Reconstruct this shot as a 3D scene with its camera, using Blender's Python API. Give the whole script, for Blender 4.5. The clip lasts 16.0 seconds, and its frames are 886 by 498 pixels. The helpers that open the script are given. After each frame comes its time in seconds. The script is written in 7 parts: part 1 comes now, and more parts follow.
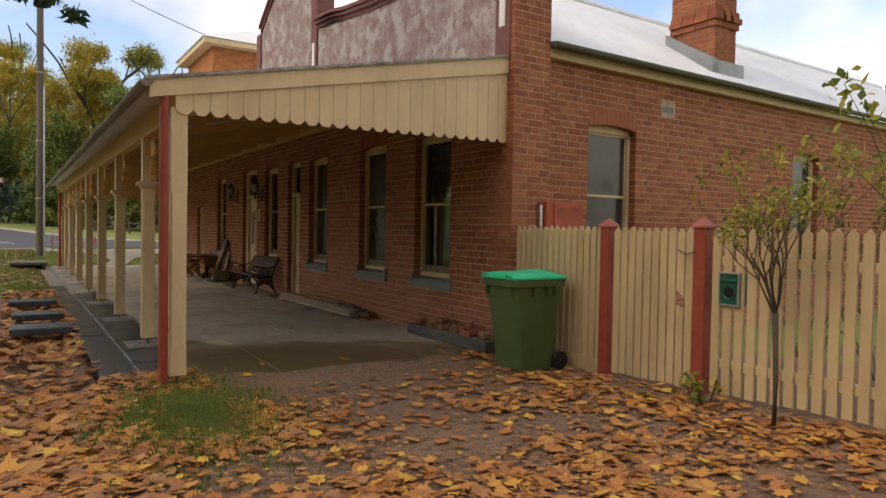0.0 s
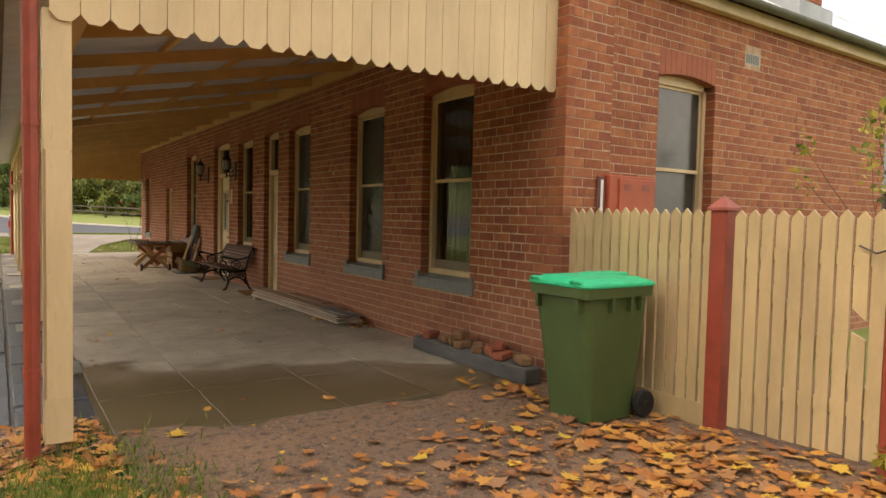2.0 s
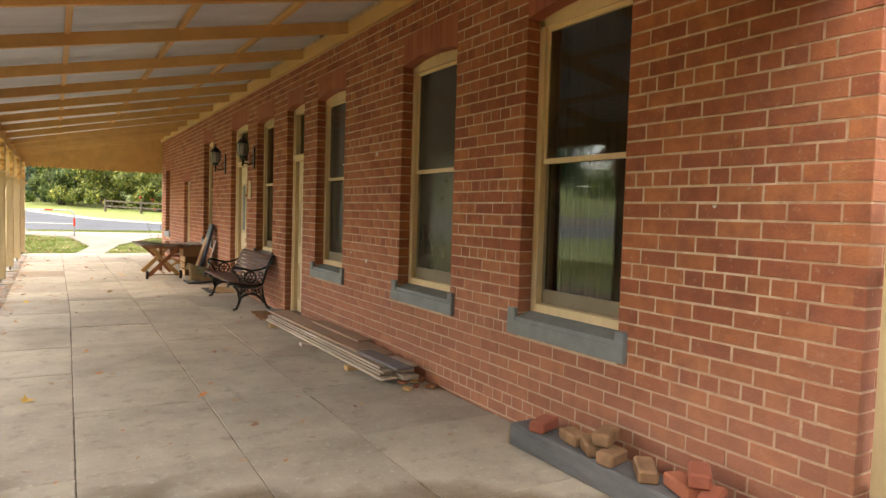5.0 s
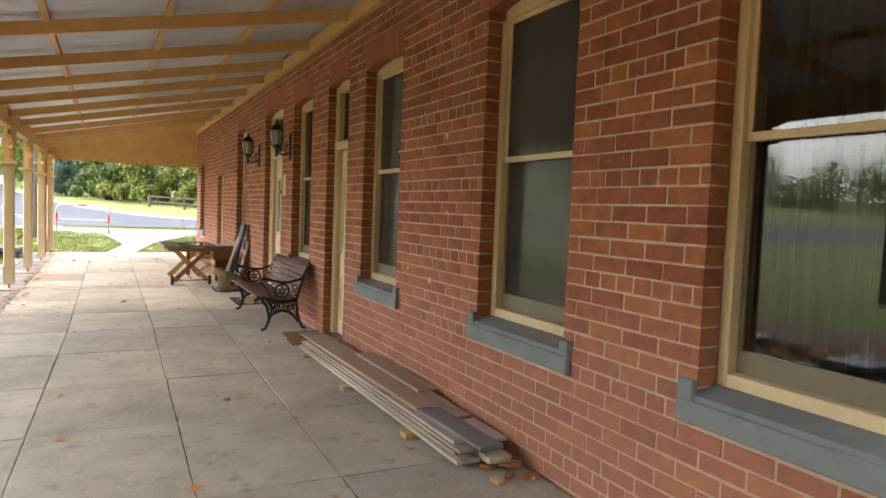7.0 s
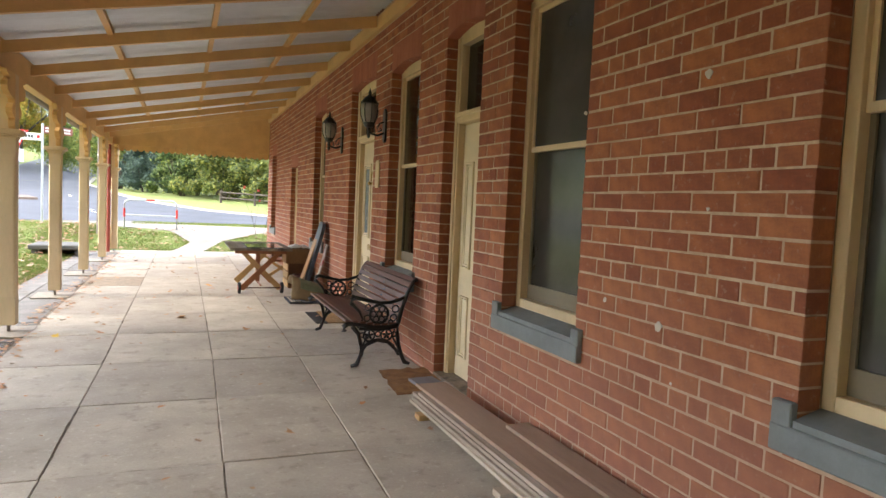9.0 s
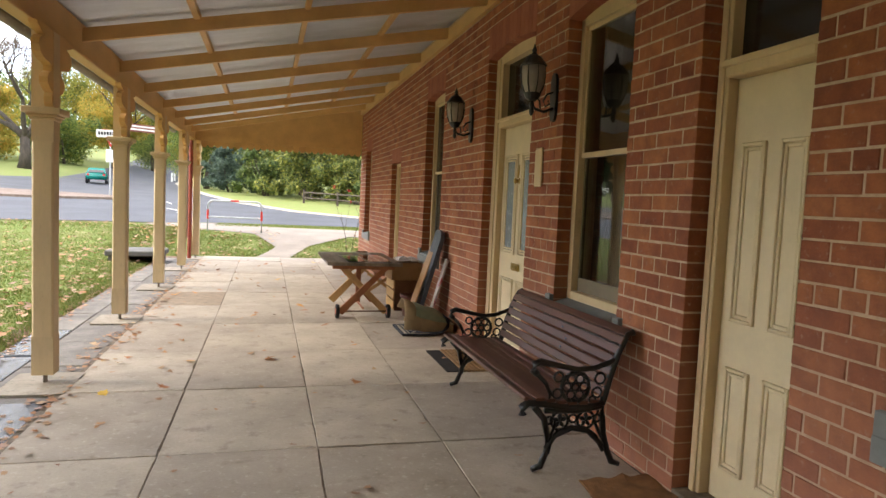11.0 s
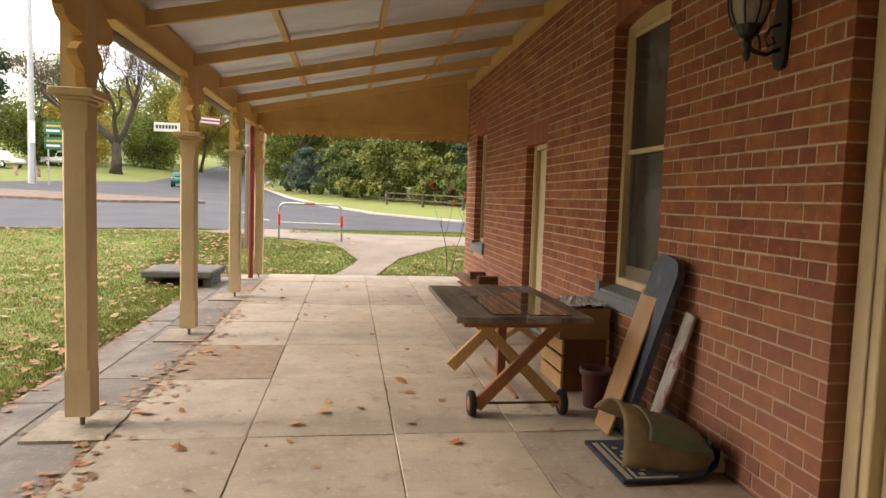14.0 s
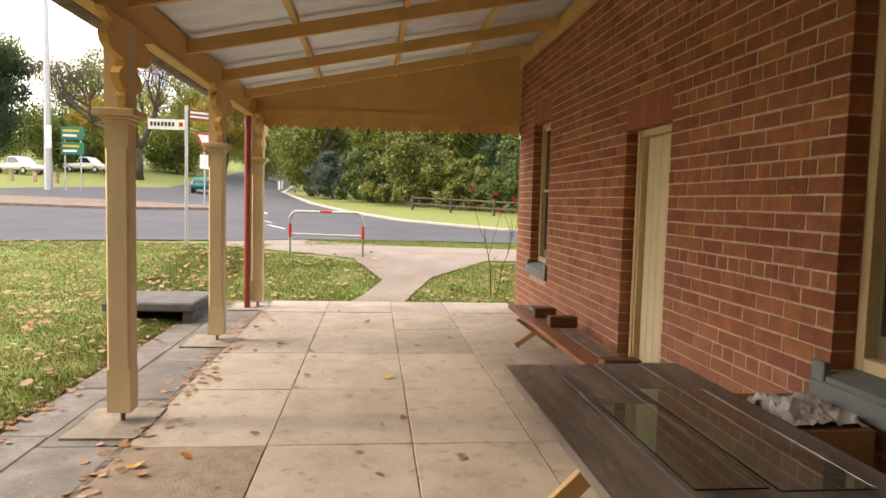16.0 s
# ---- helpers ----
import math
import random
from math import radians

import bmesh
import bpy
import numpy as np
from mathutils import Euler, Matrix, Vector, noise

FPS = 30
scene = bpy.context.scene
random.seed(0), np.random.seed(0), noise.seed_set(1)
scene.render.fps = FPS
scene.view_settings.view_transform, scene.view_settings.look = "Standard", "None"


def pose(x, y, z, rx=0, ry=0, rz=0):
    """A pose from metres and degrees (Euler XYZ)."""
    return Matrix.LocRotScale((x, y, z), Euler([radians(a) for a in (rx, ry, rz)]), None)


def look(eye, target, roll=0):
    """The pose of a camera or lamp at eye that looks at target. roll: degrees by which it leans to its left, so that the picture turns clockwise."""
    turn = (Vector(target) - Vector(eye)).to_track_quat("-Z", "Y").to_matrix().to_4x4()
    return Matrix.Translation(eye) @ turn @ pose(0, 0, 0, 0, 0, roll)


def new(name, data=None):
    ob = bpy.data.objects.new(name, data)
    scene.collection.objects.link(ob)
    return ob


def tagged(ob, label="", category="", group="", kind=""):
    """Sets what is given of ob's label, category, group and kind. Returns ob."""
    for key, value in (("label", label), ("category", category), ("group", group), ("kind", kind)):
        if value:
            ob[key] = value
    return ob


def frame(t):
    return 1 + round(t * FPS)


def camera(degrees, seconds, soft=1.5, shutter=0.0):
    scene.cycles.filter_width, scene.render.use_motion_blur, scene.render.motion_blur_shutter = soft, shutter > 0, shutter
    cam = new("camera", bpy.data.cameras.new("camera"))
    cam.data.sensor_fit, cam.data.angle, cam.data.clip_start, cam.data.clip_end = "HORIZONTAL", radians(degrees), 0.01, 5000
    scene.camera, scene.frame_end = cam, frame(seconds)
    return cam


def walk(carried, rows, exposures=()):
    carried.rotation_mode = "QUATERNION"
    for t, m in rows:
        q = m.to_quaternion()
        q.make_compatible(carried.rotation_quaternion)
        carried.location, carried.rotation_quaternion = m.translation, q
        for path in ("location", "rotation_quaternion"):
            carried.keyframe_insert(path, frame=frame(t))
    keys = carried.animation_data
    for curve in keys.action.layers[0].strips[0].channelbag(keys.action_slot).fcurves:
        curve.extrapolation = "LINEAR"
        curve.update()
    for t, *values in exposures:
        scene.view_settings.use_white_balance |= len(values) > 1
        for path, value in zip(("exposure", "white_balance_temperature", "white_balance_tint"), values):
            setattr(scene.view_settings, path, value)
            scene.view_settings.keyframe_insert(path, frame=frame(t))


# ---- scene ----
cam = camera(68.1, 16.0)
PATH = [
    (0, (0.033, 0.063, 1.475), (1.131, 1.734, 1.42), 1.0),
    (0.5, (0.278, 0.561, 1.486), (1.385, 2.226, 1.421), 1.0),
    (1, (0.509, 1.073, 1.493), (1.619, 2.734, 1.418), 1.0),
    (1.5, (0.795, 1.595, 1.474), (1.91, 3.253, 1.389), 1.1),
    (2, (1.025, 2.125, 1.447), (2.149, 3.776, 1.351), 1.3),
    (2.5, (1.317, 2.63, 1.424), (2.446, 4.277, 1.318), 1.3),
    (3, (1.546, 3.103, 1.442), (2.669, 4.755, 1.332), 1.3),
    (3.5, (1.726, 3.558, 1.489), (2.821, 5.228, 1.38), 1.3),
    (6, (2.603, 5.721, 1.459), (3.574, 7.466, 1.347), 2.1),
    (6.5, (2.745, 6.146, 1.473), (3.685, 7.907, 1.356), 2.2),
    (7, (2.857, 6.617, 1.506), (3.767, 8.394, 1.389), 2.2),
    (7.5, (2.903, 7.129, 1.527), (3.772, 8.927, 1.409), 2.3),
    (8, (3.009, 7.684, 1.487), (3.837, 9.501, 1.366), 2.2),
    (8.5, (3.043, 8.264, 1.449), (3.827, 10.1, 1.322), 2.5),
    (9, (3.079, 8.818, 1.462), (3.815, 10.673, 1.331), 2.6),
    (9.5, (3.063, 9.393, 1.478), (3.746, 11.268, 1.348), 2.7),
    (10, (3.013, 9.95, 1.493), (3.642, 11.843, 1.359), 2.8),
    (12.5, (3.016, 13.007, 1.421), (3.397, 14.965, 1.272), 2.2),
    (13, (3.029, 13.658, 1.408), (3.375, 15.622, 1.258), 2.2),
    (13.5, (3.035, 14.256, 1.425), (3.35, 16.225, 1.273), 1.9),
    (14, (3.036, 14.881, 1.449), (3.322, 16.855, 1.296), 1.8),
    (14.5, (3.039, 15.48, 1.472), (3.302, 17.456, 1.317), 1.6),
    (15, (3.074, 16.102, 1.467), (3.32, 18.082, 1.323), 1.6),
    (15.5, (3.061, 16.704, 1.499), (3.285, 18.686, 1.353), 1.3),
    (16, (3.072, 17.303, 1.491), (3.285, 19.286, 1.348), 1.5),
]
EXPOSURE = [(0, -1.12, 7700, 13), (1.5, -0.47, 8200, 13), (3.0, 0.27, 8300, 12), (4.5, 0.9, 7800, 12), (6.5, 1.15, 6800, 12), (8, 1.2, 6300, 12), (10, 0.92, 6500, 12), (12.5, 0.36, 7400, 15), (16, 0.18, 7900, 17)]
walk(cam, [(t, look(eye, target, roll)) for t, eye, target, roll in PATH], EXPOSURE)

# ---- light ----
world = bpy.data.worlds.new("sky")
scene.world = world
world.use_nodes = True
wn = world.node_tree
sky = wn.nodes.new("ShaderNodeTexSky")
sky.sky_type = "NISHITA"
sky.sun_disc = False
sky.sun_elevation, sky.sun_rotation = radians(38), radians(-88)
sky.air_density, sky.dust_density, sky.ozone_density = 1.0, 2.0, 1.0
bg = wn.nodes["Background"]
bg.inputs["Strength"].default_value = 0.15
# broken cloud over the blue
tc = wn.nodes.new("ShaderNodeTexCoord")
cn = wn.nodes.new("ShaderNodeTexNoise")
cn.inputs["Scale"].default_value, cn.inputs["Detail"].default_value = 2.2, 6
cr = wn.nodes.new("ShaderNodeValToRGB")
cr.color_ramp.elements[0].position, cr.color_ramp.elements[1].position = 0.40, 0.60
mx = wn.nodes.new("ShaderNodeMix")
mx.data_type = "RGBA"
wn.links.new(tc.outputs["Generated"], cn.inputs["Vector"])
wn.links.new(cn.outputs["Fac"], cr.inputs["Fac"])
wn.links.new(cr.outputs["Color"], mx.inputs["Factor"])
blue = wn.nodes.new("ShaderNodeMix")
blue.data_type, blue.blend_type = "RGBA", "MULTIPLY"
blue.inputs["Factor"].default_value = 1.0
blue.inputs["B"].default_value = (3.5, 3.75, 4.2, 1)
wn.links.new(sky.outputs["Color"], blue.inputs["A"])
wn.links.new(blue.outputs["Result"], mx.inputs["A"])
mx.inputs["B"].default_value = (20.0, 19.8, 19.4, 1)
wn.links.new(mx.outputs["Result"], bg.inputs["Color"])
sun = new("sun", bpy.data.lights.new("sun", "SUN"))
sun.data.energy, sun.data.angle, sun.data.color = 1.5, radians(12), (1.0, 0.93, 0.82)
sun.matrix_world = look((-30, 15, 23.4), (0, 14, 0))

# ---- materials ----
MATS = {}


def mat(name, col, rough=0.7, var=0.25, scale=6.0, bump=0.2, bscale=60.0, metal=0.0, col2=None, pieces=0.0, stretch=(1, 1, 1), stain=0.0, spec=0.4, cover=0.5):
    """A painted, stony or wooden surface: large patches, fine grain, bump, and a shift of tone from piece to piece."""
    if name in MATS:
        return MATS[name]
    m = bpy.data.materials.new(name)
    m.use_nodes = True
    n, l = m.node_tree.nodes, m.node_tree.links
    b = n["Principled BSDF"]
    b.inputs["Metallic"].default_value = metal
    b.inputs["Specular IOR Level"].default_value = spec
    geo = n.new("ShaderNodeTexCoord")
    mp = n.new("ShaderNodeMapping")
    mp.inputs["Scale"].default_value = stretch
    l.new(geo.outputs["Object"], mp.inputs["Vector"])
    big = n.new("ShaderNodeTexNoise")
    big.inputs["Scale"].default_value, big.inputs["Detail"].default_value, big.inputs["Roughness"].default_value = scale, 5, 0.6
    fine = n.new("ShaderNodeTexNoise")
    fine.inputs["Scale"].default_value, fine.inputs["Detail"].default_value, fine.inputs["Roughness"].default_value = bscale, 6, 0.7
    l.new(mp.outputs["Vector"], big.inputs["Vector"])
    l.new(mp.outputs["Vector"], fine.inputs["Vector"])
    ramp = n.new("ShaderNodeValToRGB")
    c2 = col2 or tuple(c * (1 - var * 1.3) for c in col)
    ramp.color_ramp.elements[0].position, ramp.color_ramp.elements[1].position = cover - 0.16, cover + 0.16
    ramp.color_ramp.elements[0].color, ramp.color_ramp.elements[1].color = (*c2, 1), (*col, 1)
    l.new(big.outputs["Fac"], ramp.inputs["Fac"])
    hsv = n.new("ShaderNodeHueSaturation")
    l.new(ramp.outputs["Color"], hsv.inputs["Color"])
    ma = n.new("ShaderNodeMath")
    ma.operation = "MULTIPLY_ADD"
    ma.inputs[1].default_value, ma.inputs[2].default_value = var * 1.6, 1 - var * 0.8
    l.new(fine.outputs["Fac"], ma.inputs[0])
    last = ma.outputs[0]
    if pieces:
        oi, isl = n.new("ShaderNodeObjectInfo"), n.new("ShaderNodeNewGeometry")
        ad = n.new("ShaderNodeMath")
        ad.operation = "ADD"
        l.new(oi.outputs["Random"], ad.inputs[0])
        l.new(isl.outputs["Random Per Island"], ad.inputs[1])
        fr = n.new("ShaderNodeMath")
        fr.operation = "FRACT"
        l.new(ad.outputs[0], fr.inputs[0])
        mr = n.new("ShaderNodeMapRange")
        mr.inputs["To Min"].default_value, mr.inputs["To Max"].default_value = 1 - pieces, 1 + pieces
        l.new(fr.outputs[0], mr.inputs["Value"])
        mu = n.new("ShaderNodeMath")
        mu.operation = "MULTIPLY"
        l.new(last, mu.inputs[0])
        l.new(mr.outputs[0], mu.inputs[1])
        last = mu.outputs[0]
        m2 = n.new("ShaderNodeMath")
        m2.operation = "MULTIPLY_ADD"
        m2.inputs[1].default_value, m2.inputs[2].default_value = pieces * 0.06, 0.5 - pieces * 0.03
        l.new(fr.outputs[0], m2.inputs[0])
        l.new(m2.outputs[0], hsv.inputs["Hue"])
    l.new(last, hsv.inputs["Value"])
    out = hsv.outputs["Color"]
    if stain:
        st = n.new("ShaderNodeTexNoise")
        st.inputs["Scale"].default_value, st.inputs["Detail"].default_value = 1.1, 7
        l.new(geo.outputs["Object"], st.inputs["Vector"])
        sr = n.new("ShaderNodeMapRange")
        sr.inputs["From Min"].default_value, sr.inputs["From Max"].default_value = 0.52, 0.72
        sr.inputs["To Max"].default_value = stain
        l.new(st.outputs["Fac"], sr.inputs["Value"])
        mxs = n.new("ShaderNodeMix")
        mxs.data_type = "RGBA"
        mxs.inputs["B"].default_value = (col[0] * 0.35, col[1] * 0.33, col[2] * 0.3, 1)
        l.new(sr.outputs[0], mxs.inputs["Factor"])
        l.new(out, mxs.inputs["A"])
        out = mxs.outputs["Result"]
    l.new(out, b.inputs["Base Color"])
    rr = n.new("ShaderNodeMapRange")
    rr.inputs["To Min"].default_value, rr.inputs["To Max"].default_value = max(0.03, rough - 0.12), min(1, rough + 0.12)
    l.new(fine.outputs["Fac"], rr.inputs["Value"])
    l.new(rr.outputs[0], b.inputs["Roughness"])
    if bump:
        bp = n.new("ShaderNodeBump")
        bp.inputs["Strength"].default_value, bp.inputs["Distance"].default_value = bump, 0.01
        l.new(fine.outputs["Fac"], bp.inputs["Height"])
        l.new(bp.outputs["Normal"], b.inputs["Normal"])
    MATS[name] = m
    return m


def glass(name, tint=(0.9, 0.95, 0.95), rough=0.0):
    m = bpy.data.materials.new(name)
    m.use_nodes = True
    n, l = m.node_tree.nodes, m.node_tree.links
    b = n["Principled BSDF"]
    b.inputs["Base Color"].default_value = (*tint, 1)
    b.inputs["Transmission Weight"].default_value = 1.0
    b.inputs["Roughness"].default_value = rough
    b.inputs["IOR"].default_value = 1.5
    return m


M_BRICK = mat("red_brick", (0.375, 0.124, 0.053), 0.88, 0.3, 9, 0.6, 70, col2=(0.25, 0.083, 0.043), pieces=0.2, stain=0.25)
M_ARCH = mat("arch_brick", (0.36, 0.12, 0.068), 0.88, 0.2, 5, 0.4, 60, col2=(0.30, 0.095, 0.055), pieces=0.08)
M_MORTAR = mat("lime_mortar", (0.60, 0.46, 0.325), 0.95, 0.25, 14, 0.4, 120, col2=(0.44, 0.30, 0.195))
M_MORTAR_OLD = mat("weathered_mortar", (0.52, 0.37, 0.25), 0.95, 0.25, 14, 0.4, 120, col2=(0.38, 0.23, 0.15))
M_CREAM = mat("cream_paint", (0.66, 0.50, 0.29), 0.5, 0.12, 4, 0.12, 40, stretch=(1, 1, 0.3), pieces=0.05, stain=0.12)
M_BUFF = mat("buff_paint", (0.66, 0.41, 0.155), 0.5, 0.12, 4, 0.12, 40, stretch=(1, 0.4, 1), pieces=0.06, stain=0.15)
M_CREAMDOOR = mat("cream_door_paint", (0.68, 0.56, 0.36), 0.4, 0.08, 4, 0.08, 40)
M_REDPAINT = mat("red_oxide_paint", (0.32, 0.06, 0.035), 0.5, 0.2, 7, 0.15, 50, stain=0.2)
M_SILL = mat("grey_sill_paint", (0.20, 0.215, 0.21), 0.6, 0.15, 8, 0.3, 90)
M_IRON = mat("corrugated_iron", (0.72, 0.78, 0.86), 0.38, 0.1, 1.5, 0.05, 20, metal=0.35, stretch=(1, 3, 1), stain=0.12)
M_SLAB = mat("concrete_paving", (0.44, 0.38, 0.30), 0.8, 0.3, 2.6, 0.35, 55, col2=(0.35, 0.30, 0.235), pieces=0.11, stain=0.3)
def muddy(m):
    """Mud and water washed over the paving near its open end: a damp margin round an olive film of silt."""
    n, l = m.node_tree.nodes, m.node_tree.links
    b = n["Principled BSDF"]
    geo, sep, ns = n.new("ShaderNodeNewGeometry"), n.new("ShaderNodeSeparateXYZ"), n.new("ShaderNodeTexNoise")
    ns.inputs["Scale"].default_value, ns.inputs["Detail"].default_value, ns.inputs["Roughness"].default_value = 1.5, 7, 0.55
    l.new(geo.outputs["Position"], sep.inputs[0])
    l.new(geo.outputs["Position"], ns.inputs["Vector"])

    def math_node(op, a, b_):
        q = n.new("ShaderNodeMath")
        q.operation = op
        for k, v in enumerate((a, b_)):
            if isinstance(v, (int, float)):
                q.inputs[k].default_value = v
            else:
                l.new(v, q.inputs[k])
        return q.outputs[0]
    edge = math_node("ADD", math_node("ADD", sep.outputs["Y"], math_node("MULTIPLY", sep.outputs["X"], 0.5)), math_node("MULTIPLY", ns.outputs["Fac"], 2.2))

    def fade(lo, hi, top):
        r = n.new("ShaderNodeMapRange")
        r.inputs["From Min"].default_value, r.inputs["From Max"].default_value, r.inputs["To Max"].default_value = hi, lo, top
        l.new(edge, r.inputs["Value"])
        return r.outputs[0]
    damp, silt = fade(10.75, 11.05, 1.0), fade(9.9, 10.6, 0.85)
    for fac, op, colour in ((damp, "MULTIPLY", (0.52, 0.47, 0.42)), (silt, "MIX", (0.10, 0.074, 0.036))):
        mix = n.new("ShaderNodeMix")
        mix.data_type, mix.blend_type = "RGBA", op
        old = b.inputs["Base Color"].links[0].from_socket
        l.new(fac, mix.inputs["Factor"])
        l.new(old, mix.inputs["A"])
        mix.inputs["B"].default_value = (*colour, 1)
        l.new(mix.outputs["Result"], b.inputs["Base Color"])
    wet = n.new("ShaderNodeMix")
    old_rough = b.inputs["Roughness"].links[0].from_socket
    l.new(damp, wet.inputs["Factor"])
    l.new(old_rough, wet.inputs["A"])
    wet.inputs["B"].default_value = 0.34
    l.new(wet.outputs["Result"], b.inputs["Roughness"])


def blotch(m, scale, colour, amount, lo=0.56, hi=0.66, stretch=(1, 1, 1)):
    """Patches of another colour with an uneven outline: scuffs, dust, lime."""
    n, l = m.node_tree.nodes, m.node_tree.links
    b = n["Principled BSDF"]
    tc, mp, ns = n.new("ShaderNodeNewGeometry"), n.new("ShaderNodeMapping"), n.new("ShaderNodeTexNoise")
    mp.inputs["Scale"].default_value = stretch
    ns.inputs["Scale"].default_value, ns.inputs["Detail"].default_value, ns.inputs["Roughness"].default_value = scale, 8, 0.62
    l.new(tc.outputs["Position"], mp.inputs["Vector"])
    l.new(mp.outputs[0], ns.inputs["Vector"])
    r = n.new("ShaderNodeMapRange")
    r.inputs["From Min"].default_value, r.inputs["From Max"].default_value, r.inputs["To Max"].default_value = lo, hi, amount
    l.new(ns.outputs["Fac"], r.inputs["Value"])
    mix = n.new("ShaderNodeMix")
    mix.data_type = "RGBA"
    old = b.inputs["Base Color"].links[0].from_socket
    l.new(r.outputs[0], mix.inputs["Factor"])
    l.new(old, mix.inputs["A"])
    mix.inputs["B"].default_value = (*colour, 1)
    l.new(mix.outputs["Result"], b.inputs["Base Color"])


blotch(M_SLAB, 7, (0.22, 0.18, 0.135), 0.5)
blotch(M_SLAB, 23, (0.54, 0.48, 0.39), 0.45, 0.57, 0.66)
blotch(M_SLAB, 60, (0.15, 0.12, 0.09), 0.6, 0.64, 0.7)
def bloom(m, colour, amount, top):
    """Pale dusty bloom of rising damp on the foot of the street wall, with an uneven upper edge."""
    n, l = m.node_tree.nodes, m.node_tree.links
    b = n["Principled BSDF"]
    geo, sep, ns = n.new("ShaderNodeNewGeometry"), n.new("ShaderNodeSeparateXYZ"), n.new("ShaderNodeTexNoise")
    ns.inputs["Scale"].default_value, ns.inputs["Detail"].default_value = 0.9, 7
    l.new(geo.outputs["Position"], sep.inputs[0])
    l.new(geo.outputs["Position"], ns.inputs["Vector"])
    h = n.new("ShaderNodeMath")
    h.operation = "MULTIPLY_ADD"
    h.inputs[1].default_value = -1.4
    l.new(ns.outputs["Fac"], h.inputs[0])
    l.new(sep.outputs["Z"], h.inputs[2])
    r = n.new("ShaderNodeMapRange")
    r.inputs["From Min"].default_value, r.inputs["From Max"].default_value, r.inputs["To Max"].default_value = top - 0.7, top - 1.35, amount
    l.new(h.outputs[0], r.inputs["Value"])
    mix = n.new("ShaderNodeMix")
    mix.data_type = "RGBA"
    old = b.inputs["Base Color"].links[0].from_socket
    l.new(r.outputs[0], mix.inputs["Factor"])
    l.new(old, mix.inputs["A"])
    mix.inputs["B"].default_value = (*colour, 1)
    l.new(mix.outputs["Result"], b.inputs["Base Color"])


blotch(M_BRICK, 34, (0.50, 0.36, 0.27), 0.35, 0.6, 0.72)
blotch(M_BRICK, 5, (0.19, 0.066, 0.04), 0.4, 0.54, 0.7)
muddy(M_SLAB)
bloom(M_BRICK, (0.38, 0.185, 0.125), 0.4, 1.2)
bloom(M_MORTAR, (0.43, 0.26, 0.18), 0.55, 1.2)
M_DIRT = mat("joint_dirt", (0.24, 0.19, 0.14), 0.95, 0.5, 11, 0.5, 60, col2=(0.09, 0.07, 0.05))
muddy(M_DIRT)
M_PAD = mat("post_pad_concrete", (0.40, 0.35, 0.275), 0.85, 0.3, 5, 0.4, 50, col2=(0.27, 0.24, 0.19), pieces=0.15, stain=0.4)
M_STONE2 = mat("dusty_bluestone", (0.235, 0.215, 0.19), 0.8, 0.3, 4, 0.4, 50, pieces=0.15, stain=0.4)
M_STONE = mat("bluestone", (0.062, 0.072, 0.092), 0.24, 0.3, 5, 0.4, 50, pieces=0.2, stain=0.3)
M_ASPHALT = mat("asphalt", (0.072, 0.078, 0.092), 0.75, 0.25, 0.4, 0.3, 60, stain=0.15)
M_PATH = mat("gravel_path", (0.31, 0.265, 0.215), 0.9, 0.25, 1.5, 0.4, 40)
M_KERB = mat("concrete_kerb", (0.45, 0.42, 0.36), 0.85, 0.2, 3, 0.3, 40)
M_WHITE = mat("white_paint", (0.78, 0.78, 0.76), 0.45, 0.08, 3, 0.05, 30)
M_BLACK = mat("black_iron", (0.012, 0.013, 0.013), 0.35, 0.2, 10, 0.1, 60, spec=0.5)
M_ROOM_SHADE = mat("unlit_room_black", (0.035, 0.03, 0.025), 0.9, 0.2, 3, 0, 20)
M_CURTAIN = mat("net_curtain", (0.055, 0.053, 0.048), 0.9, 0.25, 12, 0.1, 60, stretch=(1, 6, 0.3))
M_SCREEN = mat("olive_screen_frame", (0.20, 0.16, 0.10), 0.5, 0.12, 5, 0.05, 40)
M_GLASS = glass("window_glass", (0.62, 0.66, 0.64))
M_FROST = mat("frosted_pane", (0.20, 0.24, 0.26), 0.25, 0.1, 5, 0.02, 30, spec=0.6)
M_RENDER = mat("peeling_render", (0.36, 0.30, 0.285), 0.9, 0.25, 3.5, 0.4, 30, col2=(0.25, 0.15, 0.14), cover=0.5)
M_MAROON = mat("maroon_trim", (0.20, 0.075, 0.065), 0.7, 0.2, 5, 0.2, 40)
M_ZINC = mat("zinc_roof", (0.78, 0.81, 0.85), 0.4, 0.1, 1.0, 0.05, 20, metal=0.15, stain=0.06)
blotch(M_ZINC, 6, (0.55, 0.55, 0.54), 0.35, 0.58, 0.68)
M_BENCHWOOD = mat("stained_slat_wood", (0.135, 0.060, 0.042), 0.45, 0.25, 7, 0.2, 40, stretch=(1, 0.12, 1), pieces=0.18)
M_PINE = mat("pine_wood", (0.56, 0.34, 0.14), 0.55, 0.2, 5, 0.15, 40, stretch=(1, 1, 0.3), pieces=0.1)
M_REDWOOD = mat("red_brown_wood", (0.32, 0.12, 0.05), 0.55, 0.25, 5, 0.15, 40, pieces=0.1)
M_OLDWOOD = mat("weathered_wood", (0.34, 0.285, 0.23), 0.5, 0.4, 7, 0.4, 45, stretch=(1, 0.12, 1), col2=(0.12, 0.095, 0.075), pieces=0.2, stain=0.4)
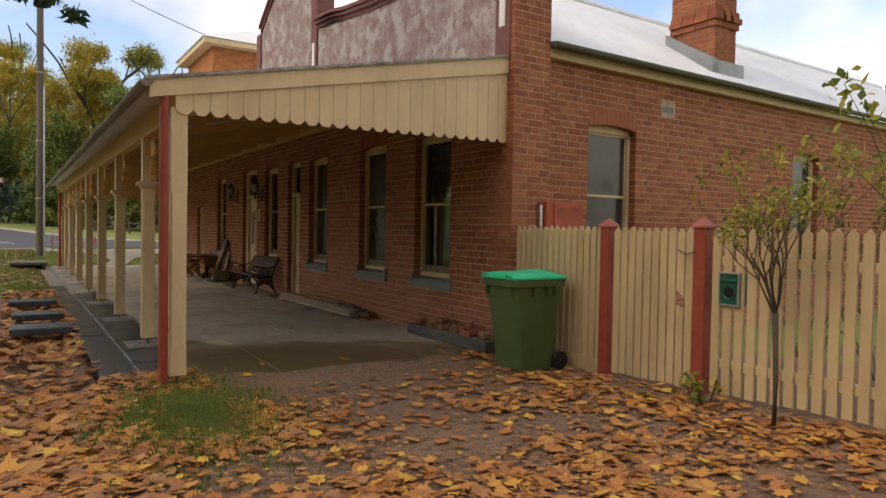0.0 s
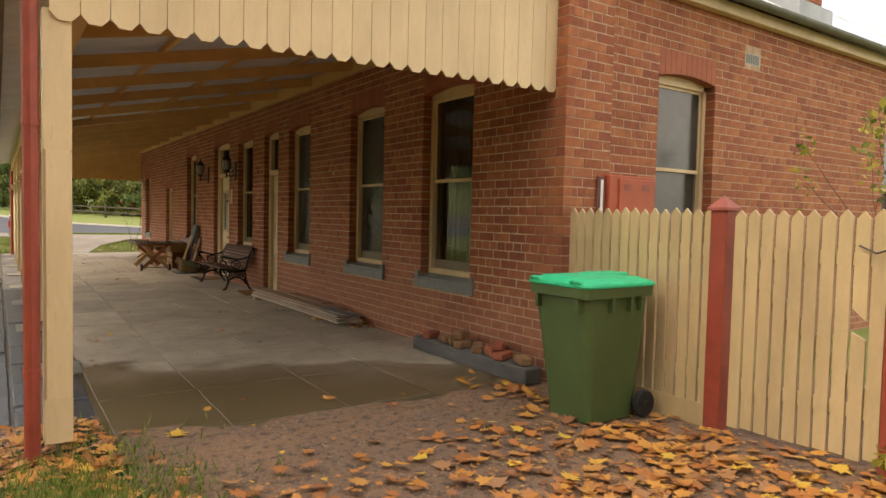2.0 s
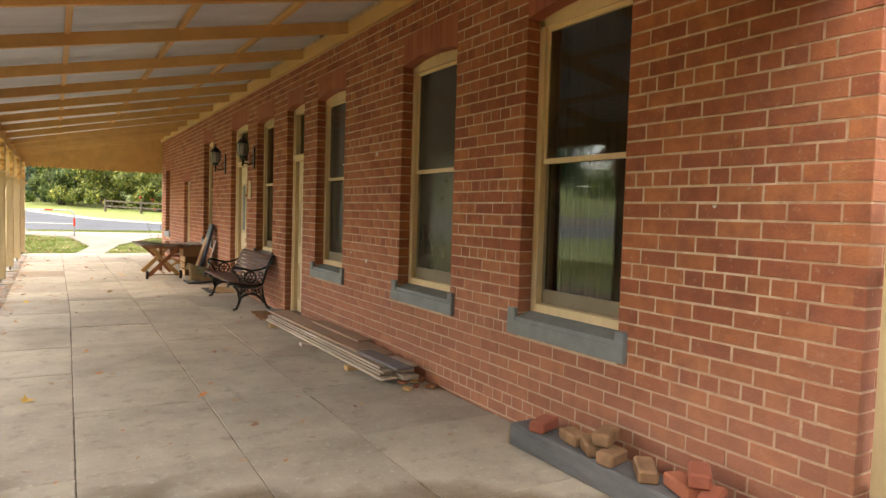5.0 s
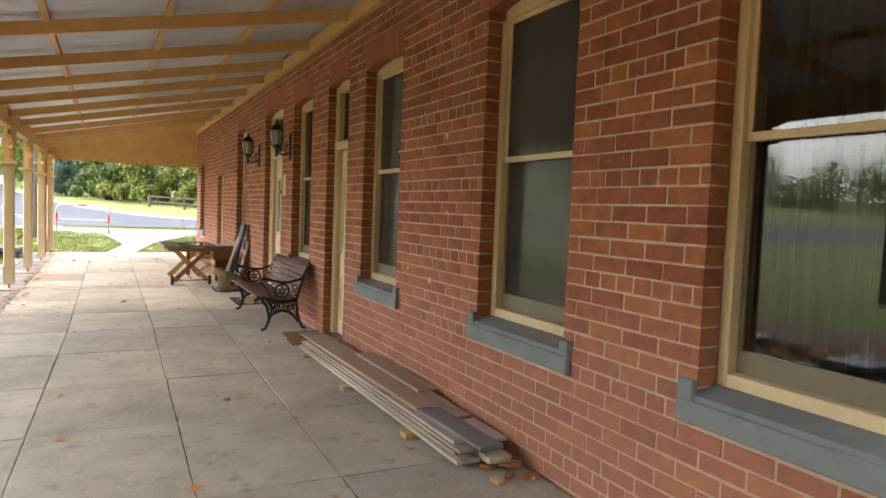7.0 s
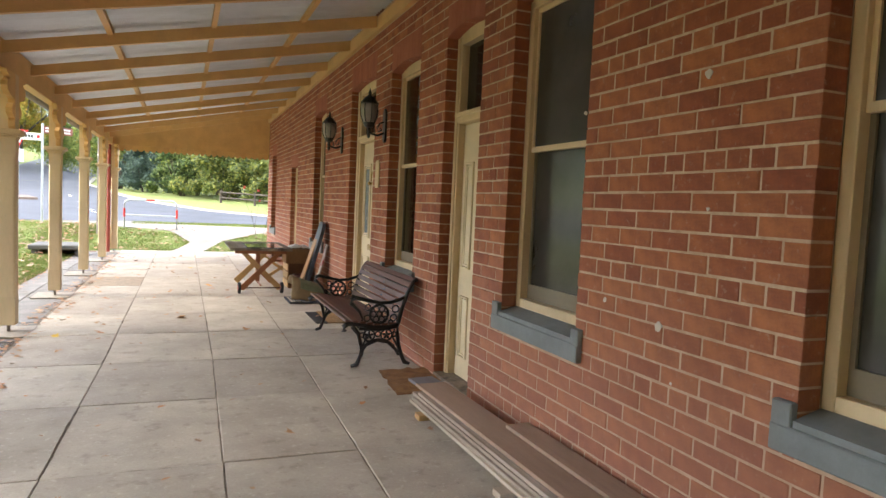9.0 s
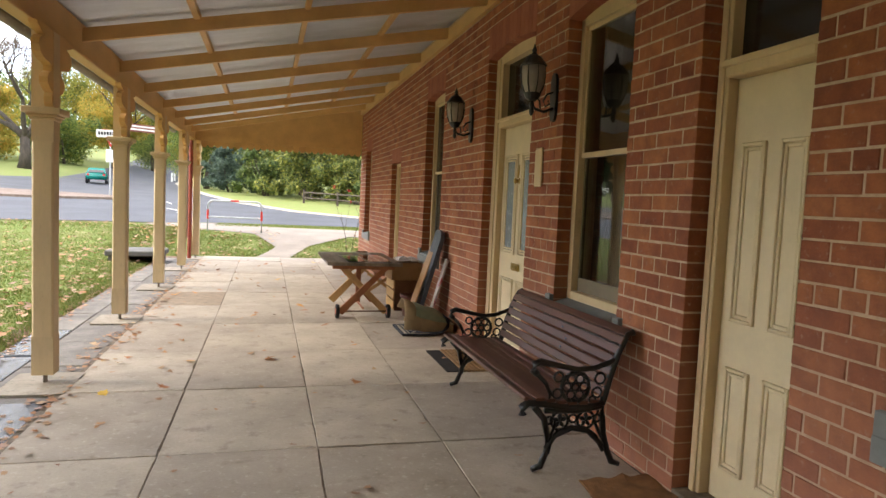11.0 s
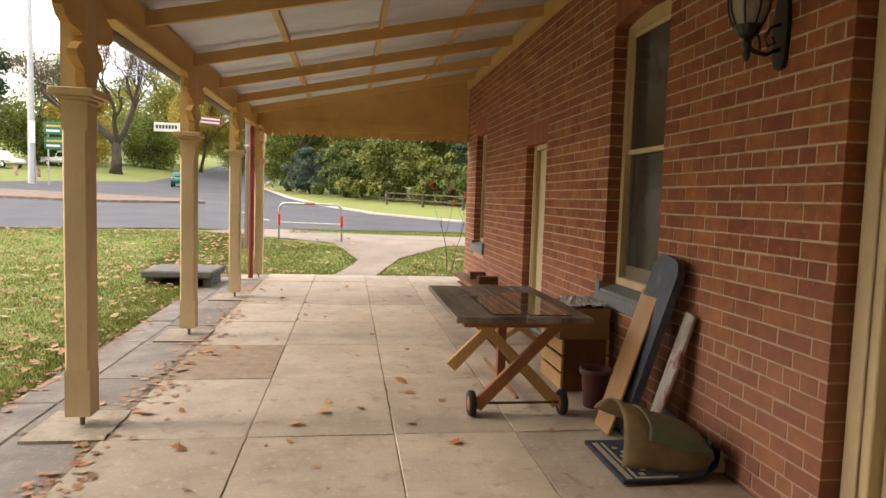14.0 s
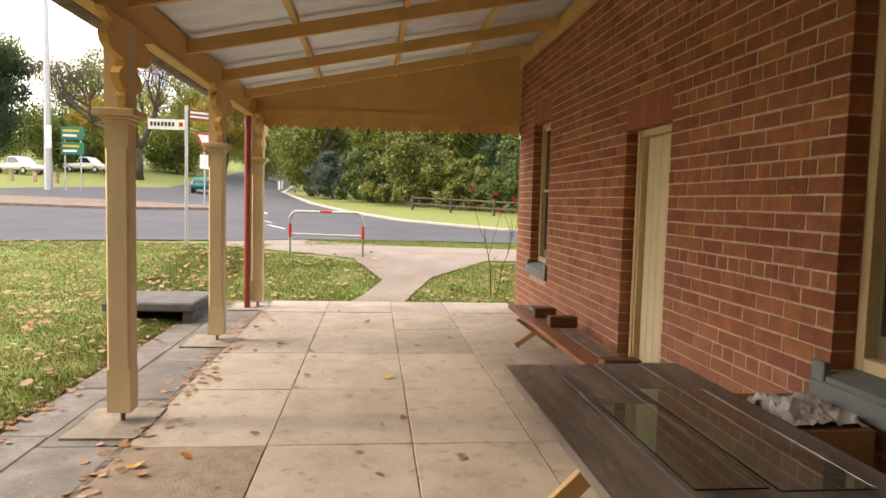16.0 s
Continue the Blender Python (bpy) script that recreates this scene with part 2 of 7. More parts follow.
M_PLANK = mat("grey_plank_wood", (0.42, 0.32, 0.23), 0.75, 0.25, 6, 0.25, 45, stretch=(1, 0.1, 1), col2=(0.22, 0.15, 0.1), pieces=0.25)
blotch(M_RENDER, 3.2, (0.46, 0.42, 0.39), 0.7, 0.5, 0.58)
blotch(M_RENDER, 9, (0.20, 0.11, 0.10), 0.7, 0.57, 0.61)
blotch(M_STONE, 9, (0.15, 0.14, 0.13), 0.45)
blotch(M_STONE2, 12, (0.13, 0.12, 0.11), 0.6)
blotch(M_STONE2, 40, (0.36, 0.31, 0.24), 0.5, 0.58, 0.68)
blotch(M_PAD, 12, (0.16, 0.14, 0.115), 0.6)
blotch(M_OLDWOOD, 14, (0.36, 0.33, 0.28), 0.6, 0.58, 0.68, (1, 0.3, 1))
blotch(M_OLDWOOD, 5, (0.05, 0.038, 0.03), 0.6, 0.55, 0.68, (1, 0.4, 1))
blotch(M_CREAM, 30, (0.40, 0.31, 0.19), 0.35, 0.62, 0.7, (1, 1, 0.25))
blotch(M_IRON, 4, (0.52, 0.56, 0.60), 0.5, 0.52, 0.7, (0.3, 1, 1))
M_BARK = mat("bark", (0.10, 0.08, 0.06), 0.95, 0.35, 5, 0.6, 30, stretch=(1, 1, 0.3))

# ---- mesh helpers ----


def box(bm, x0, x1, y0, y1, z0, z1, bev=0.0, m=None):
    """A box, with its edges cut by bev."""
    r = bmesh.ops.create_cube(bm, size=1, matrix=Matrix.Translation(((x0 + x1) / 2, (y0 + y1) / 2, (z0 + z1) / 2)) @ Matrix.Diagonal((abs(x1 - x0), abs(y1 - y0), abs(z1 - z0), 1)))
    vs = r["verts"]
    if bev:
        es = list({e for v in vs for e in v.link_edges})
        o = bmesh.ops.bevel(bm, geom=es, offset=bev, segments=1, affect="EDGES", profile=0.5)
        vs = list({v for f in o["faces"] for v in f.verts} | {v for v in vs if v.is_valid})
    if m is not None:
        bmesh.ops.transform(bm, matrix=m, verts=vs)
    return vs


def rod(bm, a, b, r0, r1=None, seg=10):
    """A round bar from a to b."""
    a, b = Vector(a), Vector(b)
    d = b - a
    m = Matrix.Translation((a + b) / 2) @ d.to_track_quat("Z", "Y").to_matrix().to_4x4()
    return bmesh.ops.create_cone(bm, cap_ends=True, segments=seg, radius1=r0, radius2=r0 if r1 is None else r1, depth=d.length, matrix=m)["verts"]


def sweep(bm, pts, r, seg=8):
    """A tube along points; r is one radius or one for each point."""
    pts = [Vector(p) for p in pts]
    rs = r if isinstance(r, (list, tuple)) else [r] * len(pts)
    rings = []
    for i, p in enumerate(pts):
        d = (pts[min(i + 1, len(pts) - 1)] - pts[max(i - 1, 0)]).normalized()
        q = d.to_track_quat("Z", "Y")
        rings.append([bm.verts.new(p + q @ Vector((rs[i] * math.cos(6.2832 * k / seg), rs[i] * math.sin(6.2832 * k / seg), 0))) for k in range(seg)])
    for a, b in zip(rings, rings[1:]):
        for k in range(seg):
            bm.faces.new((a[k], a[(k + 1) % seg], b[(k + 1) % seg], b[k]))
    bm.faces.new(rings[0][::-1])
    bm.faces.new(rings[-1])


def lathe(bm, prof, at=(0, 0, 0), seg=16):
    """A turned body from (radius, height) pairs."""
    at = Vector(at)
    rings = [[bm.verts.new(at + Vector((max(r, 0.0005) * math.cos(6.2832 * k / seg), max(r, 0.0005) * math.sin(6.2832 * k / seg), z))) for k in range(seg)] for r, z in prof]
    for a, b in zip(rings, rings[1:]):
        for k in range(seg):
            bm.faces.new((a[k], a[(k + 1) % seg], b[(k + 1) % seg], b[k]))
    bm.faces.new(rings[0][::-1])
    bm.faces.new(rings[-1])


def prism(bm, outline, axis, a, b):
    """An outline of (u, v) pairs pushed out from a to b along an axis: x: (y, z), y: (x, z), z: (x, y)."""
    def at(u, v, w):
        return {"x": (w, u, v), "y": (u, w, v), "z": (u, v, w)}[axis]
    p = [bm.verts.new(at(u, v, a)) for u, v in outline]
    q = [bm.verts.new(at(u, v, b)) for u, v in outline]
    k = len(p)
    for i in range(k):
        bm.faces.new((p[i], p[(i + 1) % k], q[(i + 1) % k], q[i]))
    fs = [bm.faces.new(p[::-1]), bm.faces.new(q)]
    bmesh.ops.triangulate(bm, faces=fs, ngon_method="EAR_CLIP")
    return p + q


def part(name, bm, material, parent=None, label="", smooth=False):
    me = bpy.data.meshes.new(name)
    bmesh.ops.recalc_face_normals(bm, faces=bm.faces)
    bm.to_mesh(me)
    bm.free()
    me.materials.append(material)
    if smooth:
        me.shade_smooth()
    ob = new(name, me)
    ob.parent = parent
    if label:
        ob["label"] = label
    return ob


def thing(name, label, category, at=(0, 0, 0), turn=0, group="", kind=""):
    ob = new(name)
    ob.matrix_basis = pose(*at, 0, 0, turn)
    return tagged(ob, label, category, group, kind)


def boxpart(name, dims, material, parent=None, label="", bev=0.004):
    bm = bmesh.new()
    box(bm, *dims, bev)
    return part(name, bm, material, parent, label)


def structure(name, bm, material, label, category):
    return tagged(part(name, bm, material), label, category, "", "structure")


def ground_height(x, y):
    q = min(1, max(0, (y - 26.9) / 4.6))
    z = 0.38 * q * q * (3 - 2 * q) + 0.027 * max(0.0, y - 38)
    s = min(1, max(0, (-x - 6) / 25))
    z += s * s * (3 - 2 * s) * 0.04 * max(0.0, y - 50)
    if y < 36:
        g = max(0.0, 1 - abs(x - 0.36) / 0.42)
        z -= 0.16 * min(1, g * 2) * min(1, max(0, 17.5 - y) / 2) * min(1, max(0, y - 4.5) / 2)
        z -= 0.03 * (1 - q) - 0.027 * min(1, max(0, 7.6 - y)) * (x > 1.0)
        if y < 6.5:
            z += 0.10 * min(1, max(0, x - 3.4) / 2) * min(1, max(0, 5 - y) / 2.5)
        if x < 0.7:
            z += 0.10 * min(1, (0.7 - x) / 1.4) * min(1, max(0, y - 15) / 4) * (1 - q)
    return z


# ---- ground, roads ----
WX = 5.10
M_GROUND = mat("grassy_ground", (0.15, 0.21, 0.04), 0.95, 0.4, 1.3, 0.5, 25, col2=(0.20, 0.20, 0.06), cover=0.45)
M_LITTER = mat("gravel_and_dirt", (0.26, 0.15, 0.088), 0.9, 0.45, 1.2, 0.9, 90, col2=(0.18, 0.115, 0.08), cover=0.5)
blotch(M_LITTER, 16, (0.075, 0.058, 0.045), 0.8, 0.5, 0.62)
blotch(M_LITTER, 70, (0.36, 0.30, 0.23), 0.7, 0.58, 0.66)
blotch(M_PATH, 3, (0.19, 0.165, 0.14), 0.6, 0.5, 0.64)
blotch(M_GROUND, 2.5, (0.26, 0.21, 0.09), 0.5, 0.52, 0.66)


def axis_steps(a, b, near_a, near_b, fine, grow):
    out, v, s = [], near_a, fine
    while v > a:
        out.append(v)
        v, s = v - s, s * grow
    out = [a] + out[::-1]
    v = near_a + fine
    while v < near_b:
        out.append(v)
        v += fine
    s = fine
    while v < b:
        out.append(v)
        v, s = v + s, s * grow
    return out + [b]


xs, ys = axis_steps(-900, 900, -11.5, 12, 0.13, 1.12), axis_steps(-300, 1800, -12, 40, 0.25, 1.1)
verts = [(x, y, ground_height(x, y) + 0.018 * noise.noise((x * 1.7, y * 1.7, 0)) - (0.35 if 1.3 < x < 20.5 and 6.75 < y < 26 or 0.85 < x < 1.6 and 5.9 < y < 26.6 else 0)) for y in ys for x in xs]
nx = len(xs)
faces = [(j * nx + i, j * nx + i + 1, (j + 1) * nx + i + 1, (j + 1) * nx + i) for j in range(len(ys) - 1) for i in range(nx - 1)]
me = bpy.data.meshes.new("ground")
me.from_pydata(verts, [], faces)
me.materials.append(M_GROUND)
me.materials.append(M_LITTER)
for p in me.polygons:
    c = p.center
    wob = 0.5 * noise.noise((c.x * 0.8, c.y * 0.8, 3)) + 0.2 * noise.noise((c.x * 3.1, c.y * 3.1, 5))
    if ((c.x - 1) / 10.5) ** 2 + ((c.y + 1.5) / 9) ** 2 < 1 + 0.9 * wob or (-1.6 + 1.6 * wob < c.x < 1.4 and -3 < c.y < 16 + 3 * wob) or (0.66 + 0.15 * wob < c.x < 5.5 and c.y < 26.95 + 0.4 * wob):
        p.material_index = 1
me.shade_smooth()
tagged(new("ground", me), "grassy ground with gravel, dirt and autumn leaves", "ground", "", "structure")


def draped(name, left, right, material, label, category, lift=0.015, n=40):
    """A strip between two polylines, laid on the ground."""
    def along(pl, f):
        f *= len(pl) - 1
        i = min(int(f), len(pl) - 2)
        return Vector(pl[i]).lerp(Vector(pl[i + 1]), f - i)
    bm = bmesh.new()
    rows, k = [], 14
    for j in range(n + 1):
        a, b = along(left, j / n), along(right, j / n)
        rows.append([bm.verts.new((p.x, p.y, ground_height(p.x, p.y) + lift)) for p in (a.lerp(b, i / k) for i in range(k + 1))])
    for r, q in zip(rows, rows[1:]):
        for i in range(k):
            bm.faces.new((r[i], r[i + 1], q[i + 1], q[i]))
    if lift > 0.05:
        rim = rows[0] + [r[k] for r in rows[1:]] + rows[-1][-2::-1] + [r[0] for r in rows[-2:0:-1]]
        low = [bm.verts.new(v.co - Vector((0, 0, lift + 0.05))) for v in rim]
        for i in range(len(rim)):
            m = (i + 1) % len(rim)
            bm.faces.new((rim[i], rim[m], low[m], low[i]))
    return structure(name, bm, material, label, category)


draped("road", [(70, 33), (30, 34.5), (6.8, 35.2), (1.2, 35.0), (-0.3, 33.9), (-2.5, 33.6), (-4.8, 32.5), (-9, 32.0), (-30, 31), (-80, 29)],
       [(70, 37.5), (30, 38), (7.9, 40.9), (4.2, 45.6), (1.4, 53.1), (-1.6, 65.1), (-8.5, 102), (-17.5, 82), (-23, 66), (-80, 56)], M_ASPHALT, "dark grey wet asphalt road at the junction", "road", 0.03, 90)
draped("road_2", [(-8.5, 102), (-12, 140), (-20, 260)], [(-17, 84), (-22, 140), (-32, 260)], M_ASPHALT, "asphalt side road climbing the hill", "road", 0.03)
draped("traffic_island", [(-4.6, 51.6), (-9.2, 50.0), (-15, 51.2), (-40, 50)], [(-5.6, 54.5), (-10, 57), (-16, 58), (-40, 58)], mat("littered_island", (0.22, 0.175, 0.14), 0.95, 0.35, 2.5, 0.5, 30, col2=(0.15, 0.10, 0.07)), "leaf-strewn dirt traffic island with a low kerb", "traffic island", 0.16)
draped("footpath", [(16, 30.2), (5.1, 30.3), (3.6, 29.9), (1.1, 31.2), (-0.6, 32.6)], [(16, 32.6), (6.3, 32.7), (3.6, 33.2), (1.2, 34.9), (-0.6, 33.7)], M_PATH, "pale gravel footpath beside the road", "path", 0.02)
draped("footpath_2", [(2.75, 26.95), (2.95, 27.6), (3.25, 28.6), (2.6, 30.6)], [(3.55, 26.95), (3.7, 27.6), (4.1, 28.8), (5.6, 30.6)], M_PATH, "worn gravel path from the verandah", "path", 0.024)

# far kerb
kl = [(30, 38), (7.9, 40.9), (4.2, 45.6), (1.4, 53.1), (-1.6, 65.1), (-8.5, 102), (-12, 140)]
kr = [(30, 38.4), (8.1, 41.25), (4.5, 45.9), (1.75, 53.3), (-1.2, 65.3), (-8.0, 102), (-11.4, 140)]
draped("kerb", kl, kr, M_KERB, "pale concrete kerb along the road", "kerb", 0.10, 60)
for i, (x, y, l, r) in enumerate(((-1.2, 43.6, 2.2, 25), (-0.3, 40.5, 2.0, 25), (-4.2, 60, 3, 12), (-2.2, 50, 2.4, 15))):
    bm = bmesh.new()
    vs = [bm.verts.new((x + u * math.cos(radians(90 + r)) - v * math.sin(radians(90 + r)), y + u * math.sin(radians(90 + r)) + v * math.cos(radians(90 + r)), 0)) for u, v in ((-l / 2, -.05), (l / 2, -.05), (l / 2, .05), (-l / 2, .05))]
    for v in vs:
        v.co.z = ground_height(v.co.x, v.co.y) + 0.045
    bm.faces.new(vs)
    structure("lane_mark_%d" % (i + 1), bm, M_WHITE, "faded white painted lane mark", "road marking")

# ---- verandah floor ----
bm = bmesh.new()
box(bm, 1.60, 5.12, 6.5, 26.95, -0.3, -0.006)
floor = structure("floor", bm, M_DIRT, "concrete slab verandah floor, dusty and stained", "floor")

# ---- building shell ----
# openings: y0, y1, z0, z1 in the street wall
WINS = [(7.61, 8.57, 0.80, 2.84), (9.50, 10.46, 0.80, 2.84), (11.88, 12.79, 0.80, 2.84), (14.68, 15.60, 0.80, 2.84), (19.04, 19.97, 0.80, 2.84), (24.82, 25.62, 0.76, 2.50)]
DOORS = [(13.29, 14.02, 0.0, 2.86), (16.21, 17.40, 0.0, 2.90), (21.67, 22.48, 0.0, 2.10)]
OPEN = WINS + DOORS
Y0, Y1, ZT = 6.27, 26.42, 3.62
bm = bmesh.new()
edges = sorted({Y0 + 0.006, Y1 - 0.006, *[o[0] - 0.004 for o in OPEN], *[o[1] + 0.004 for o in OPEN]})
for a, b in zip(edges, edges[1:]):
    o = [o for o in OPEN if o[0] - 0.01 < (a + b) / 2 < o[1] + 0.01]
    if o:
        if o[0][2] > 0.05:
            box(bm, WX + 0.0035, WX + 0.36, a, b, -0.25, o[0][2] - 0.06)
        box(bm, WX + 0.0035, WX + 0.36, a, b, o[0][3] + 0.05, ZT)
    else:
        box(bm, WX + 0.0035, WX + 0.36, a, b, -0.25, ZT)
wall_street = structure("wall_street", bm, M_MORTAR, "red brick street wall with pale lime mortar joints", "wall")

SWIN = [(6.54, 7.49, 1.0, 2.93), (11.62, 12.5, 1.0, 2.93)]
YS = 6.43
bm = bmesh.new()
edges = sorted({5.46, 20.8, *[o[0] - 0.004 for o in SWIN], *[o[1] + 0.004 for o in SWIN]})
for a, b in zip(edges, edges[1:]):
    o = [o for o in SWIN if o[0] - 0.01 < (a + b) / 2 < o[1] + 0.01]
    if o:
        box(bm, a, b, YS + 0.0035, YS + 0.36, -0.25, o[0][2])
        box(bm, a, b, YS + 0.0035, YS + 0.36, o[0][3] + 0.05, 3.8)
    else:
        box(bm, a, b, YS + 0.0035, YS + 0.36, -0.25, 3.8)
wall_side = structure("wall_side", bm, M_MORTAR_OLD, "red brick side wall under an iron roof", "wall")
bm = bmesh.new()
box(bm, WX + 0.0035, 5.68, Y0 + 0.0035, YS + 0.2, -0.25, 5.4)
wall_pier = structure("wall_pier", bm, M_MORTAR_OLD, "red brick corner pier of the street wall", "wall")
bm = bmesh.new()
box(bm, 5.46, 20.8, Y1 - 0.36, Y1, -0.2, 3.6)
box(bm, 20.5, 20.8, 6.8, Y1 - 0.36, -0.2, 3.6)
structure("wall_back", bm, M_BRICK, "plain brick back walls of the building", "wall")
# ceiling and partition are near black: the rooms' darkness is put in the colour
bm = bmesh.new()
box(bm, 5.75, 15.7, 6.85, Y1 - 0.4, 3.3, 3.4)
structure("ceiling", bm, M_ROOM_SHADE, "near-black ceiling painted as the shade of unlit rooms", "ceiling")
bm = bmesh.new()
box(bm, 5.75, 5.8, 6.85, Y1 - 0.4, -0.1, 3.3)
structure("wall_inner", bm, M_ROOM_SHADE, "near-black partition painted as the shade of unlit rooms", "wall")

# ---- verandah roof ----
PITCH = (3.60 - 2.76) / (WX - 1.05)


def roof_z(x):
    return 2.76 + (x - 1.05) * PITCH


bm = bmesh.new()
k = 0
y = 6.36
top, cols = [], []
while y < 26.55:
    h = 0.012 * math.cos(6.2832 * (y - 6.36) / 0.076)
    cols.append([bm.verts.new((x, y, roof_z(x) + 0.02 + h + dz)) for x in (1.0, 3.0, WX + 0.02) for dz in (0,)])
    y += 0.019
for a, b in zip(cols, cols[1:]):
    for i in range(2):
        bm.faces.new((a[i], a[i + 1], b[i + 1], b[i]))
vr = structure("verandah_roof", bm, M_IRON, "corrugated iron verandah roof sheets seen from below", "roof")
sm = vr.modifiers.new("thick", "SOLIDIFY")
sm.thickness, sm.offset = 0.003, 0

# ---- verandah frame ----
POSTS = [6.45, 8.95, 11.5, 14.0, 16.5, 19.06, 21.72, 24.21, 26.43]
frame_th = thing("roof_framing", "buff painted timber rafters, battens and beam", "roof framing", kind="structure")
bm = bmesh.new()
box(bm, 1.39, 1.47, 6.42, 26.45, 2.56, 2.845, 0.006)
box(bm, 1.375, 1.485, 6.42, 26.45, 2.56, 2.60, 0.006)
part("beam", bm, M_BUFF, frame_th)
bm = bmesh.new()
prism(bm, [(WX - 0.05, 3.385), (WX - 0.003, 3.385), (WX - 0.003, roof_z(WX) - 0.06), (WX - 0.05, roof_z(WX - .05) - 0.06)], "y", 6.46, 26.40)
part("wall_plate", bm, M_BUFF, frame_th)
for y in (7.7, 9.0, 10.35, 11.75, 13.25, 14.75, 16.12, 17.4, 18.85, 20.3, 21.85, 23.2, 24.5, 25.7):
    bm = bmesh.new()
    prism(bm, [(1.47, roof_z(1.47) - 0.155), (WX - 0.05, roof_z(WX) - 0.175), (WX - 0.05, roof_z(WX) - 0.05), (1.47, roof_z(1.47) - 0.042)], "y", y - 0.024, y + 0.024)
    part("rafter", bm, M_BUFF, frame_th)
for x in (2.38, 3.33, 4.24):
    bm = bmesh.new()
    z = roof_z(x)
    prism(bm, [(x - 0.025, z - 0.064), (x + 0.025, z - 0.054), (x + 0.025, z + 0.004), (x - 0.025, z - 0.006)], "y", 6.46, 26.4)
    part("batten", bm, M_BUFF, frame_th)
bm = bmesh.new()
z = roof_z(1.02)
prism(bm, [(1.02 + 0.055 * math.cos(a), z + 0.005 + 0.055 * math.sin(a)) for a in [math.pi + i * math.pi / 8 for i in range(9)]], "y", 6.35, 26.5)
part("gutter", bm, M_OLDWOOD, frame_th, "dark rusty half-round gutter")


def end_gable(name, y, side):
    g = thing(name, "cream board valance with pointed ends under a sloping fascia", "valance")
    bm = bmesh.new()
    prism(bm, [(1.05, 2.62), (WX + 0.06, 3.43), (WX + 0.06, 3.62), (1.05, 2.77)], "y", y - 0.02, y + 0.02)
    part("fascia", bm, M_CREAM, g)
    bm = bmesh.new()
    prism(bm, [(1.02, 2.765), (WX + 0.06, 3.615), (WX + 0.06, 3.65), (1.02, 2.80)], "y", y - 0.04, y + 0.04)
    part("capping", bm, M_OLDWOOD, g, "mossy weathered capping strip")
    n, x0, x1 = 25, 1.27, WX + 0.02
    w = (x1 - x0) / n
    for i in range(n):
        a, b = x0 + i * w + 0.002, x0 + (i + 1) * w - 0.002
        zb = 2.50 + 0.07 * (a - 1.4) / 3.7
        zt = 2.66 + (a - 1.05) * 0.2
        bm = bmesh.new()
        c = w * 0.28
        prism(bm, [(a, zb + 0.045), (a + c, zb), (b - c, zb), (b, zb + 0.045), (b, zt), (a, zt)], "y", y + 0.004 * side, y + 0.02 * side)
        part("valance_board", bm, M_CREAM, g)
    return g


end_gable("end_valance", 6.40, 1)
far_g = thing("end_valance", "buff board valance closing the far verandah end", "valance")
bm = bmesh.new()
prism(bm, [(1.45, 2.60), (WX - 0.002, 2.60), (WX - 0.002, roof_z(WX) - 0.01), (1.45, roof_z(1.45) - 0.01)], "y", 26.43, 26.46)
part("panel", bm, M_BUFF, far_g)
bm = bmesh.new()
prism(bm, [(1.42, 2.58), (WX - 0.002, 2.58), (WX - 0.002, 2.70), (1.42, 2.70)], "y", 26.40, 26.43)
part("rail", bm, M_BUFF, far_g)
for i in range(26):
    a = 1.44 + i * 0.1405
    bm = bmesh.new()
    prism(bm, [(a, 2.49), (a + 0.04, 2.44), (a + 0.1, 2.44), (a + 0.139, 2.49), (a + 0.139, 2.72), (a, 2.72)], "y", 26.465, 26.48)
    part("valance_board", bm, M_BUFF, far_g)


